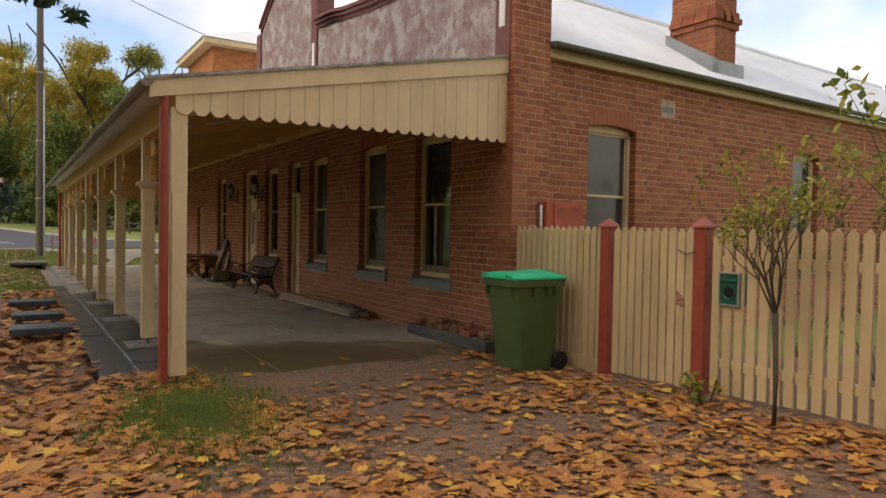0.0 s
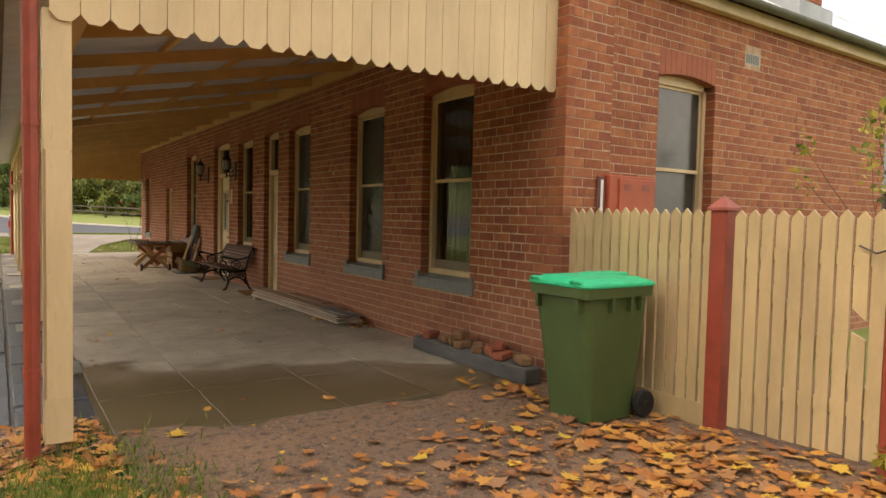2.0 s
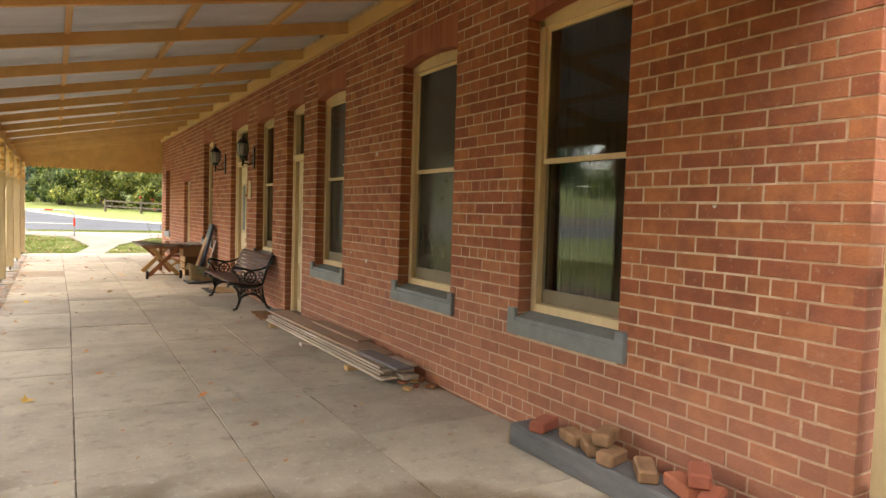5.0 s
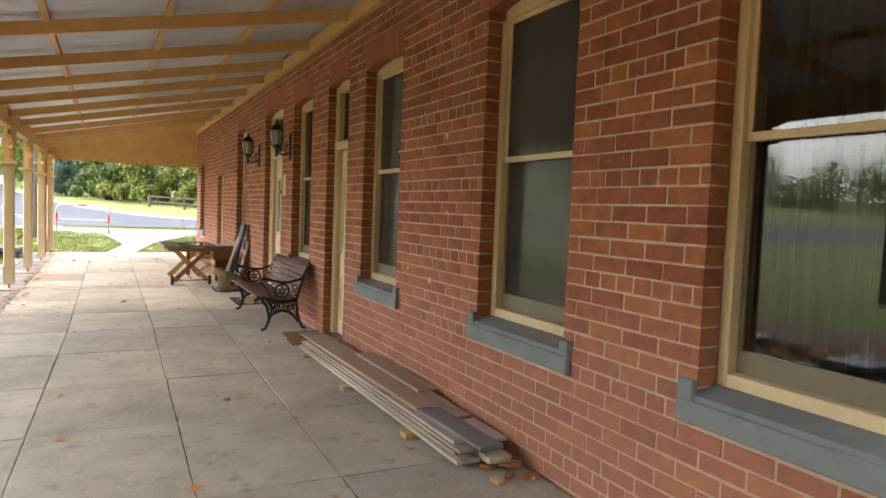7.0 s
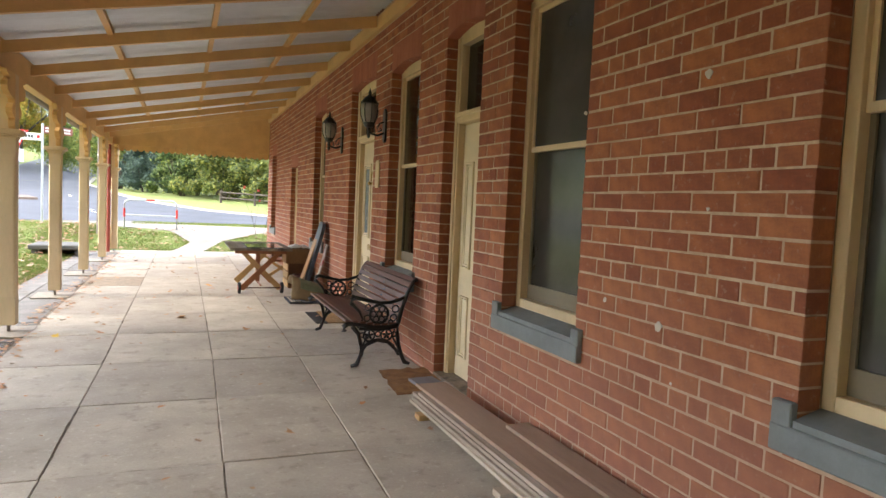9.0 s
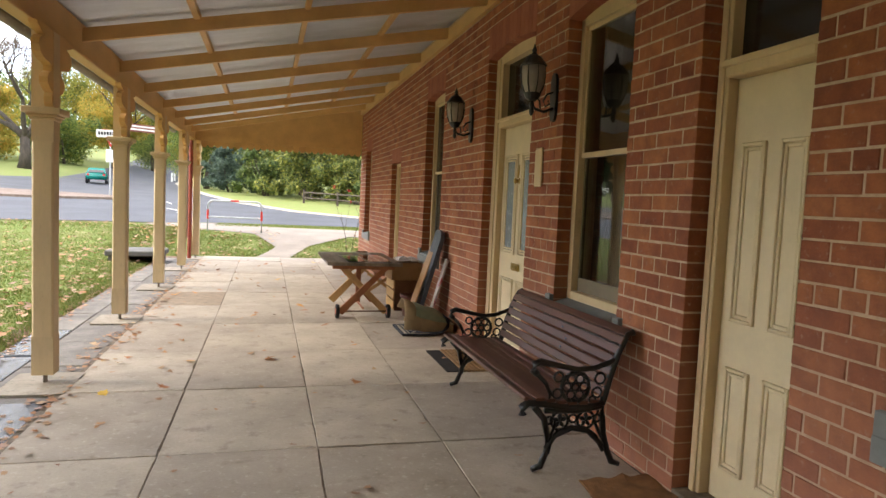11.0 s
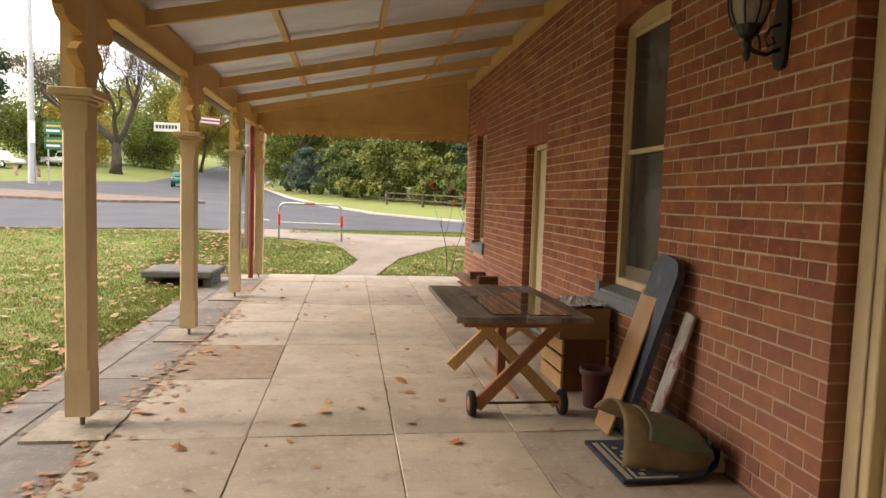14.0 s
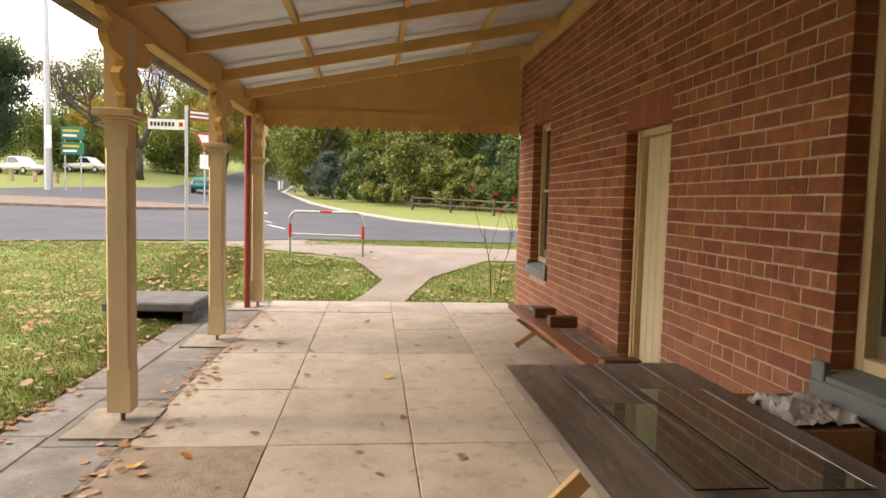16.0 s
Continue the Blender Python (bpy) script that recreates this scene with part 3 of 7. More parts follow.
def post(y, first=False):
    th = thing("verandah_post", "chamfered cream timber verandah post with moulded capital", "post", (1.31 if first else 1.45 + 0.065 * max(0.0, y - 21) / 5.4, y + (0.045 if first else 0), 0), 0, "verandah posts")
    h, c = 0.072, 0.014
    bm = bmesh.new()
    sq = [(h, h), (-h, h), (-h, -h), (h, -h)]
    ch = [(h, h - c), (h - c, h), (-h + c, h), (-h, h - c), (-h, -h + c), (-h + c, -h), (h - c, -h), (h, -h + c)]
    prism(bm, sq, "z", 0.10 if first else 0.075, 0.36)
    prism(bm, ch, "z", 0.36, 1.78)
    prism(bm, sq, "z", 1.78, 2.559)
    part("shaft", bm, M_CREAM, th)
    bm = bmesh.new()
    rod(bm, (0, 0, -0.03), (0, 0, 0.11), 0.016)
    part("pin", bm, M_OLDWOOD, th, "rusty iron foot pin")
    if not first:
        bm = bmesh.new()
        for e, z0, z1 in ((0.085, 1.93, 1.955), (0.10, 1.955, 1.975), (0.125, 1.975, 2.02)):
            box(bm, -e, e, -e, e, z0, z1, 0.006)
        part("capital", bm, M_CREAM, th)
        for s in (1, -1):
            bm = bmesh.new()
            prof = [(0.065, 2.022), (0.078, 2.05), (0.082, 2.10), (0.075, 2.13), (0.10, 2.145), (0.128, 2.18), (0.13, 2.22), (0.112, 2.255), (0.088, 2.275), (0.088, 2.31), (0.115, 2.325), (0.165, 2.335), (0.20, 2.365), (0.215, 2.41), (0.205, 2.455), (0.175, 2.485), (0.15, 2.495), (0.19, 2.51), (0.225, 2.535), (0.235, 2.558)]
            prof = [(0.065 + (u - 0.065) * 2.1, v) for u, v in prof]
            rows = [[bm.verts.new((x, s * w, v)) for x, w in ((0.015, 0.06), (0.015, u), (0.069, u), (0.069, 0.06))] for u, v in prof]
            for p, q in zip(rows, rows[1:]):
                for k in range(4):
                    bm.faces.new((p[k], p[(k + 1) % 4], q[(k + 1) % 4], q[k]))
            bm.faces.new(rows[0])
            bm.faces.new(rows[-1])
            bmesh.ops.recalc_face_normals(bm, faces=bm.faces)
            part("bracket", bm, M_BUFF, th, "fretted timber bracket")
    return th


post(POSTS[0], True)
for y in POSTS[1:]:
    post(y)
for y, x in ((6.43, 1.18), (26.30, 1.40)):
    th = thing("downpipe", "red painted round steel downpipe", "pipe", (x, y, 0))
    bm = bmesh.new()
    rod(bm, (0, 0, -0.04), (0, 0, 2.68), 0.042, seg=14)
    part("pipe", bm, M_REDPAINT, th, smooth=False)
    for z in (0.5, 1.9):
        bm = bmesh.new()
        rod(bm, (0, 0, z), (0, 0, z + 0.04), 0.047, seg=14)
        part("collar", bm, M_REDPAINT, th)

# ---- windows and doors in the street wall ----


def arch_pts(a, b, z, rise, n=8):
    return [(a + (b - a) * i / n, z + rise * (1 - (2 * i / n - 1) ** 2)) for i in range(n + 1)]


M_FLY = mat("dull_screened_glass", (0.055, 0.053, 0.045), 0.16, 0.3, 1.6, 0.03, 8, spec=0.5)


def window(name, a, b, z0, z1, face, axis, rise=0.05, screen=False):
    """A double-hung sash window in an opening a..b; face is the wall's outer plane."""
    th = thing(name, "cream timber double-hung sash window with grey sill", "window", kind="structure")

    def put(bm):
        if axis == "y":
            bmesh.ops.transform(bm, matrix=Matrix(((0, 1, 0, 0), (1, 0, 0, 0), (0, 0, 1, 0), (0, 0, 0, 1))), verts=bm.verts)
        return bm
    d = face + 0.11
    f = 0.055
    bm = bmesh.new()
    box(bm, d, d + 0.12, a + 0.002, a + f, z0, z1, 0.004)
    box(bm, d, d + 0.12, b - f, b - 0.002, z0, z1, 0.004)
    box(bm, d, d + 0.12, a + f, b - f, z0, z0 + 0.06, 0.004)
    head = arch_pts(a + 0.002, b - 0.002, z1, rise)
    prism(bm, head + [(b - 0.002, z1 - 0.05), (a + 0.002, z1 - 0.05)], "x", d, d + 0.12)
    fr = part("window_frame", put(bm), M_CREAM, th)
    zm = z0 + 0.06 + (z1 - 0.05 - z0 - 0.06) * 0.52
    for nm, lo, hi, off, m in (("upper_sash", zm - 0.02, z1 - 0.05, 0.03, M_CREAM), ("lower_sash", z0 + 0.06, zm + 0.015, 0.055, M_SCREEN)):
        bm = bmesh.new()
        s = 0.022
        dd = d + off
        box(bm, dd, dd + 0.03, a + f, a + f + s, lo, hi)
        box(bm, dd, dd + 0.03, b - f - s, b - f, lo, hi)
        box(bm, dd, dd + 0.03, a + f + s, b - f - s, hi - (0.02 if nm == "lower_sash" else 0.03), hi)
        box(bm, dd - (0.012 if nm == "upper_sash" else 0), dd + 0.03, a + f + s, b - f - s, lo, lo + (0.035 if nm == "upper_sash" else 0.10))
        sa = part(nm, put(bm), m, th)
        bm = bmesh.new()
        box(bm, dd + 0.012, dd + 0.016, a + f + s, b - f - s, lo + 0.03, hi - 0.02)
        gl = part("pane", put(bm), M_FLY if screen else M_GLASS, sa)
        gl.visible_shadow = False
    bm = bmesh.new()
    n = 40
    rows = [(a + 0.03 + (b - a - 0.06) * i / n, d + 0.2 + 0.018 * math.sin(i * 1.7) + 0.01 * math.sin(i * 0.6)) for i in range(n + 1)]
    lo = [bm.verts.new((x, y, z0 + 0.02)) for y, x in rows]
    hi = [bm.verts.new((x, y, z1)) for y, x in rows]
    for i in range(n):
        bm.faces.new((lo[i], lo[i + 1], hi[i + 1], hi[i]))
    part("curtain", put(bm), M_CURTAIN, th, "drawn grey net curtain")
    zs = z0 - 0.16
    bm = bmesh.new()
    box(bm, face - 0.035, d + 0.02, a - 0.075, b + 0.085, zs, zs + 0.10, 0.006)
    bm2 = [(face - 0.02, zs + 0.10), (d + 0.02, zs + 0.10), (d + 0.02, zs + 0.165), (face - 0.02, zs + 0.125)]
    prism(bm, bm2, "y", a + 0.002, b - 0.002)
    for u0, u1 in ((a - 0.075, a), (b, b + 0.085)):
        box(bm, face - 0.03, face + 0.006, u0, u1, zs + 0.09, zs + 0.185, 0.005)
    part("window_sill", put(bm), M_SILL, th, "grey painted masonry sill")
    return th


for i, (a, b, z0, z1) in enumerate(WINS):
    window("window_%d" % (i + 1), a, b, z0, z1, WX, "x", 0.0 if i == 5 else 0.05, i in (1, 2, 4, 5))
for i, (a, b, z0, z1) in enumerate(SWIN):
    window("window_%d" % (i + 7), a, b, z0, z1, YS, "y", 0.05, True)


def door(name, a, b, top, style):
    th = thing(name, "cream panelled timber door in a moulded frame" if style != "plain" else "plain cream ledged door in a recess", "door", kind="structure")
    d = WX + 0.10
    f = 0.15 if style == "glazed" else 0.085
    zt = 2.15 if style == "panel" else 2.22 if style == "glazed" else top - 0.05
    bm = bmesh.new()
    for u0, u1 in ((a + 0.002, a + f), (b - f, b - 0.002)):
        box(bm, d, d + 0.14, u0, u1, 0.0, top, 0.006)
        s0, s1 = (u0 + 0.05, u1 - 0.012) if u0 > (a + b) / 2 else (u0 + 0.012, u1 - 0.05)
        s0, s1 = (s0, s1) if style == "glazed" else (u0 + 0.02, u1 - 0.02)
        box(bm, d - 0.014, d, s0, s1, 0.0, top, 0.005)
    if style != "plain":
        prism(bm, arch_pts(a + 0.002, b - 0.002, top, 0.05) + [(b - 0.002, top - 0.06), (a + 0.002, top - 0.06)], "x", d, d + 0.14)
        box(bm, d - 0.02, d + 0.14, a + f, b - f, zt, zt + 0.08, 0.01)
        box(bm, d - 0.035, d, a + f - 0.02, b - f + 0.02, zt + 0.05, zt + 0.085, 0.006)
    else:
        box(bm, d, d + 0.14, a + f, b - f, top - 0.05, top)
    part("door_frame", bm, M_CREAM, th)
    dd = d + 0.06
    bm = bmesh.new()
    box(bm, dd, dd + 0.045, a + f + 0.003, b - f - 0.003, 0.03, zt - 0.003, 0.003)
    lf = part("leaf", bm, M_CREAMDOOR, th)
    if style == "plain":
        for i in range(5):
            u0 = a + f + 0.01 + i * (b - a - 2 * f - 0.02) / 5
            bm = bmesh.new()
            box(bm, dd - 0.012, dd, u0 + 0.003, u0 + (b - a - 2 * f - 0.02) / 5 - 0.003, 0.05, zt - 0.01, 0.004)
            part("board", bm, M_CREAMDOOR, lf)
        bm = bmesh.new()
        box(bm, WX + 0.02, dd + 0.05, a + 0.003, b - 0.003, -0.02, 0.03, 0.004)
        part("threshold", bm, M_SILL, th)
        return th
    mid = (a + b) / 2
    wp = (b - a - 2 * f) / 2 - 0.115
    for s in (-1, 1):
        c = mid + s * (wp / 2 + 0.045)
        for lo, hi, gl in (((1.01, 1.95, True), (0.2, 0.78, False)) if style == "glazed" else ((0.95, 1.83, False), (0.2, 0.72, False))):
            bm = bmesh.new()
            for e, g in ((0.0, 0.016), (0.022, 0.010), (0.046, 0.014)) if gl else ((0.0, 0.016), (0.022, 0.010)):
                u0, u1, v0, v1 = c - wp / 2 + e, c + wp / 2 - e, lo + e, hi - e
                for q in ((u0, u0 + 0.018, v0, v1), (u1 - 0.018, u1, v0, v1), (u0 + 0.018, u1 - 0.018, v0, v0 + 0.018), (u0 + 0.018, u1 - 0.018, v1 - 0.018, v1)):
                    box(bm, dd - g, dd + 0.004, *q, 0.004)
            part("panel_moulding", bm, M_CREAMDOOR, lf)
            if gl:
                bm = bmesh.new()
                box(bm, dd - 0.004, dd + 0.002, c - wp / 2 + 0.075, c + wp / 2 - 0.075, lo + 0.04, hi - 0.04)
                part("glazing", bm, M_FROST, lf, "frosted blue-grey glass")
    bm = bmesh.new()
    box(bm, dd + 0.01, dd + 0.016, a + f, b - f, zt + 0.08, top - 0.05)
    part("fanlight", bm, mat("dark_fanlight_glass", (0.012, 0.012, 0.012), 0.08, 0.1, 3, 0, 20, spec=0.6), th)
    M_BRASS = mat("aged_brass", (0.45, 0.30, 0.09), 0.35, 0.25, 12, 0.1, 60, metal=0.9)
    if style == "glazed":
        bm = bmesh.new()
        box(bm, dd - 0.012, dd, mid - 0.10, mid + 0.10, 0.865, 0.935, 0.008)
        box(bm, dd - 0.02, dd - 0.012, mid - 0.06, mid + 0.06, 0.885, 0.915, 0.004)
        part("letter_slot", bm, M_BRASS, lf, "brass letter slot")
        bm = bmesh.new()
        lathe(bm, [(0.0, 0), (0.03, 0.004), (0.012, 0.02), (0.026, 0.04), (0.02, 0.055), (0.0, 0.06)], seg=14)
        bmesh.ops.transform(bm, matrix=pose(dd, mid, 1.70, 0, -90, 0), verts=bm.verts)
        rod(bm, (dd - 0.02, mid, 1.73), (dd - 0.012, mid - 0.01, 1.85), 0.006)
        part("knocker", bm, M_BRASS, lf, "brass door knob and knocker")
    else:
        bm = bmesh.new()
        for z in (1.0, 1.25, 1.4):
            lathe(bm, [(0.022, 0), (0.02, 0.012), (0.0, 0.014)], (0, 0, 0), 12)
            bmesh.ops.transform(bm, matrix=pose(dd, a + f + 0.05, z, 0, -90, 0), verts=bm.verts[-36:])
        part("lock", bm, M_BLACK, lf, "dark round locks")
    bm = bmesh.new()
    box(bm, WX + 0.0, dd + 0.05, a + 0.003, b - 0.003, -0.018, 0.035, 0.004)
    part("threshold", bm, M_DIRT, th, "dark worn threshold")
    return th


door("door_1", *DOORS[0][:2], DOORS[0][3], "panel")
door("door_2", *DOORS[1][:2], DOORS[1][3], "glazed")
door("door_3", *DOORS[2][:2], DOORS[2][3], "plain")

# ---- things under the verandah ----


def bench():
    th = thing("garden_bench", "slatted red-brown wooden bench with black cast-iron ends", "bench")
    for y in (14.40, 16.09):
        bm = bmesh.new()
        Y = y

        def arc(pts, r, seg=7):
            sweep(bm, [(x, Y, z) for x, z in pts], r, seg)

        def ring(cx, cz, rad, r, n=14):
            for i in range(n):
                a, b = 6.2832 * i / n, 6.2832 * (i + 1) / n
                rod(bm, (cx + rad * math.cos(a), Y, cz + rad * math.sin(a)), (cx + rad * math.cos(b), Y, cz + rad * math.sin(b)), r, seg=5)
        # front leg, back leg with backrest, seat rail, arm
        arc([(4.47, 0.015), (4.52, 0.03), (4.55, 0.10), (4.555, 0.2), (4.53, 0.30), (4.47, 0.37)], [0.016, 0.02, 0.018, 0.017, 0.019, 0.022])
        arc([(5.01, 0.015), (4.965, 0.03), (4.93, 0.10), (4.90, 0.2), (4.885, 0.3), (4.89, 0.40), (4.92, 0.52), (4.965, 0.66), (5.02, 0.77), (5.055, 0.785)], [0.016, 0.02, 0.018, 0.018, 0.02, 0.022, 0.02, 0.019, 0.017, 0.022])
        arc([(4.40, 0.33), (4.395, 0.37), (4.43, 0.395), (4.52, 0.385), (4.66, 0.36), (4.78, 0.355), (4.89, 0.38)], [0.026, 0.026, 0.024, 0.02, 0.02, 0.02, 0.02])
        arc([(4.475, 0.555), (4.45, 0.575), (4.455, 0.61), (4.49, 0.625), (4.60, 0.60), (4.72, 0.575), (4.82, 0.58), (4.91, 0.61), (4.95, 0.63)], [0.02, 0.022, 0.022, 0.02, 0.017, 0.016, 0.016, 0.016, 0.015])
        arc([(4.47, 0.56), (4.53, 0.50), (4.56, 0.44), (4.55, 0.385)], 0.013)
        arc([(4.55, 0.13), (4.60, 0.20), (4.70, 0.24), (4.80, 0.22), (4.90, 0.13)], 0.016)
        arc([(4.56, 0.16), (4.60, 0.27), (4.58, 0.34)], 0.010)
        arc([(4.90, 0.16), (4.84, 0.27), (4.86, 0.34)], 0.010)
        for cx in (4.625, 4.785):
            ring(cx, 0.285, 0.052, 0.009, 12)
            for i in range(5):
                a = 6.2832 * i / 5 + 0.3
                sweep(bm, [(cx, Y, 0.285), (cx + 0.026 * math.cos(a), Y, 0.285 + 0.026 * math.sin(a)), (cx + 0.045 * math.cos(a), Y, 0.285 + 0.045 * math.sin(a))], [0.006, 0.014, 0.005], 5)
        arc([(4.53, 0.345), (4.62, 0.345), (4.71, 0.335), (4.80, 0.345), (4.88, 0.36)], 0.016)
        arc([(4.56, 0.10), (4.575, 0.17), (4.62, 0.222), (4.70, 0.245), (4.78, 0.235), (4.85, 0.19), (4.905, 0.10)], 0.014)
        ring(4.71, 0.475, 0.085, 0.012)
        for i in range(6):
            a = 6.2832 * i / 6
            ring(4.71 + 0.052 * math.cos(a), 0.475 + 0.052 * math.sin(a), 0.025, 0.006, 8)
        ring(4.71, 0.475, 0.022, 0.007, 8)
        for cx, cz, rad in ((4.705, 0.295, 0.024), (4.56, 0.29, 0.022), (4.855, 0.29, 0.022), (4.845, 0.44, 0.03), (4.60, 0.44, 0.028), (4.86, 0.52, 0.032), (4.605, 0.535, 0.028), (4.82, 0.40, 0.02), (4.70, 0.385, 0.018)):
            ring(cx, cz, rad, 0.007, 9)
        part("bench_end", bm, M_BLACK, th, "black cast-iron scrollwork end", smooth=True)
    seat = [(4.43, 0.415, -14), (4.497, 0.412, 2), (4.564, 0.402, 6), (4.631, 0.392, 6), (4.698, 0.385, 4), (4.765, 0.383, 0), (4.832, 0.388, -6)]
    back = [(4.888, 0.44, 70), (4.905, 0.50, 72), (4.925, 0.56, 70), (4.945, 0.62, 68), (4.968, 0.678, 66), (4.992, 0.732, 60), (5.025, 0.775, 40)]
    for lst, w in ((seat, 0.056), (back, 0.05)):
        for x, z, a in lst:
            bm = bmesh.new()
            box(bm, -w / 2, w / 2, 14.39, 16.10, -0.011, 0.011, 0.004)
            bmesh.ops.transform(bm, matrix=Matrix.Translation((x, 0, z)) @ Matrix.Rotation(radians(-a), 4, "Y"), verts=bm.verts)
            part("slat", bm, M_BENCHWOOD, th)
    for y, z, x in ((15.0, 0.62, 4.928), (15.03, 0.56, 4.908), (15.10, 0.678, 4.95)):
        bm = bmesh.new()
        box(bm, x - 0.002, x + 0.012, y, y + 0.011, z - 0.005, z + 0.005)
        part("tape_mark", bm, mat("blue_tape", (0.06, 0.16, 0.24), 0.5, 0.1, 5, 0, 20), th, "bit of blue tape")
    return th


bench()


def lantern(y):
    th = thing("wall_lantern", "black carriage lantern with frosted ribbed glass on a scroll bracket", "lamp", (WX, y, 2.32), 0, "lanterns beside the front door")
    bm = bmesh.new()
    prism(bm, [(-0.045, -0.15), (-0.03, -0.19), (0, -0.2), (0.03, -0.19), (0.045, -0.15), (0.055, 0), (0.045, 0.11), (0.03, 0.15), (0, 0.165), (-0.03, 0.15), (-0.045, 0.11), (-0.055, 0)], "x", -0.022, 0)
    part("backplate", bm, M_BLACK, th)
    bm = bmesh.new()
    sweep(bm, [(-0.02, 0, -0.10), (-0.09, 0, -0.13), (-0.16, 0, -0.115), (-0.19, 0, -0.09), (-0.19, 0, -0.05)], 0.011)
    sweep(bm, [(-0.02, 0, 0.02), (-0.07, 0, 0.0), (-0.10, 0, -0.05), (-0.08, 0, -0.09), (-0.045, 0, -0.07), (-0.06, 0, -0.045)], 0.008)
    sweep(bm, [(-0.12, 0, -0.11), (-0.13, 0, -0.05), (-0.16, 0, -0.03), (-0.165, 0, -0.06)], 0.007)
    lathe(bm, [(0.0, -0.17), (0.012, -0.16), (0.02, -0.135), (0.012, -0.11), (0.02, -0.09), (0.014, -0.06)], (-0.19, 0, 0), 12)
    part("bracket", bm, M_BLACK, th, smooth=True)
    bm = bmesh.new()
    lathe(bm, [(0.015, -0.06), (0.045, -0.045), (0.06, -0.02), (0.065, 0.0)], (-0.19, 0, 0), 12)
    lathe(bm, [(0.095, 0.195), (0.10, 0.205), (0.085, 0.225), (0.055, 0.265), (0.025, 0.285), (0.014, 0.30), (0.02, 0.315), (0.010, 0.335), (0.0, 0.37)], (-0.19, 0, 0), 12)
    for k in range(8):
        a = 6.2832 * k / 8
        sweep(bm, [(-0.19 + r * math.cos(a), r * math.sin(a), z) for r, z in ((0.064, 0.0), (0.09, 0.06), (0.098, 0.13), (0.094, 0.2))], 0.005, 5)
    part("lantern_frame", bm, M_BLACK, th)
    bm = bmesh.new()
    lathe(bm, [(0.058, 0.0), (0.084, 0.06), (0.092, 0.13), (0.088, 0.2)], (-0.19, 0, 0), 16)
    part("shade", bm, mat("frosted_lantern_glass", (0.36, 0.33, 0.28), 0.35, 0.15, 8, 0.05, 30, spec=0.5), th, "frosted glass shade, unlit", smooth=True)


lantern(15.76)
lantern(17.86)
bm = bmesh.new()
box(bm, WX - 0.02, WX - 0.002, 15.915, 16.055, 1.63, 1.94, 0.012)
tagged(part("wall_plaque", bm, M_CREAM), "plain cream plaque fixed to the brick wall", "plaque")


def trestle_table():
    th = thing("trestle_table", "weathered plank table on crossed timber legs with wheels", "table")
    xs_ = [3.72, 3.95, 4.18, 4.41, 4.63]
    rng = random.Random(3)
    for a, b in zip(xs_, xs_[1:]):
        bm = bmesh.new()
        box(bm, a + 0.002, b - 0.002, 18.93 + rng.uniform(-.02, .02), 20.42 + rng.uniform(-.03, .03), 0.665, 0.705 + rng.uniform(-.002, .002), 0.005)
        part("plank", bm, M_OLDWOOD, th)
    for y in (19.12, 20.20):
        for s, m in ((1, M_PINE), (-1, M_REDWOOD)) if y < 19.5 else ((1, M_REDWOOD), (-1, M_PINE)):
            bm = bmesh.new()
            c = 4.19
            L = Vector((0.56, 0, 0.60)).length
            box(bm, -L / 2 - 0.02, L / 2 + 0.02, -0.02, 0.02, -0.05, 0.05, 0.004)
            ang = math.atan2(0.60, 0.56)
            bmesh.ops.transform(bm, matrix=Matrix.Translation((c, y + s * 0.021, 0.37)) @ Matrix.Rotation(s * ang, 4, "Y"), verts=bm.verts)
            for v in bm.verts:
                v.co.z = min(max(v.co.z, 0.045 if y < 19.5 else 0.0), 0.664)
            part("leg", bm, m, th, "crossed timber leg")
        bm = bmesh.new()
        box(bm, 3.8, 4.56, y - 0.05, y + 0.05, 0.61, 0.664, 0.004)
        part("cross_rail", bm, M_REDWOOD, th)
    bm = bmesh.new()
    rod(bm, (3.88, 19.12, 0.085), (4.50, 19.12, 0.085), 0.009)
    part("axle", bm, mat("rusty_steel", (0.12, 0.05, 0.03), 0.7, 0.3, 10, 0.3, 60, metal=0.3), th)
    for x in (3.875, 4.505):
        w = new("wheel", None)
        w.parent = th
        bm = bmesh.new()
        lathe(bm, [(0.05, -0.02), (0.08, -0.022), (0.086, -0.01), (0.086, 0.01), (0.08, 0.022), (0.05, 0.02)], seg=20)
        bmesh.ops.transform(bm, matrix=pose(x, 19.12, 0.085, 0, 90, 0), verts=bm.verts)
        part("tyre", bm, mat("black_rubber", (0.018, 0.018, 0.02), 0.8, 0.2, 9, 0.1, 50), w, smooth=True)
        bm = bmesh.new()
        lathe(bm, [(0.0, -0.024), (0.03, -0.025), (0.052, -0.018), (0.052, 0.018), (0.03, 0.025), (0.0, 0.024)], seg=16)
        bmesh.ops.transform(bm, matrix=pose(x, 19.12, 0.085, 0, 90, 0), verts=bm.verts)
        part("hub", bm, mat("faded_red_hub", (0.38, 0.12, 0.07), 0.6, 0.2, 9, 0.1, 50), w)
    bm = bmesh.new()
    rod(bm, (4.19, 19.12, 0.12), (4.19, 20.2, 0.12), 0.014)
    box(bm, 4.16, 4.22, 19.6, 19.66, 0.12, 0.66)
    part("brace", bm, M_REDWOOD, th)
    return th


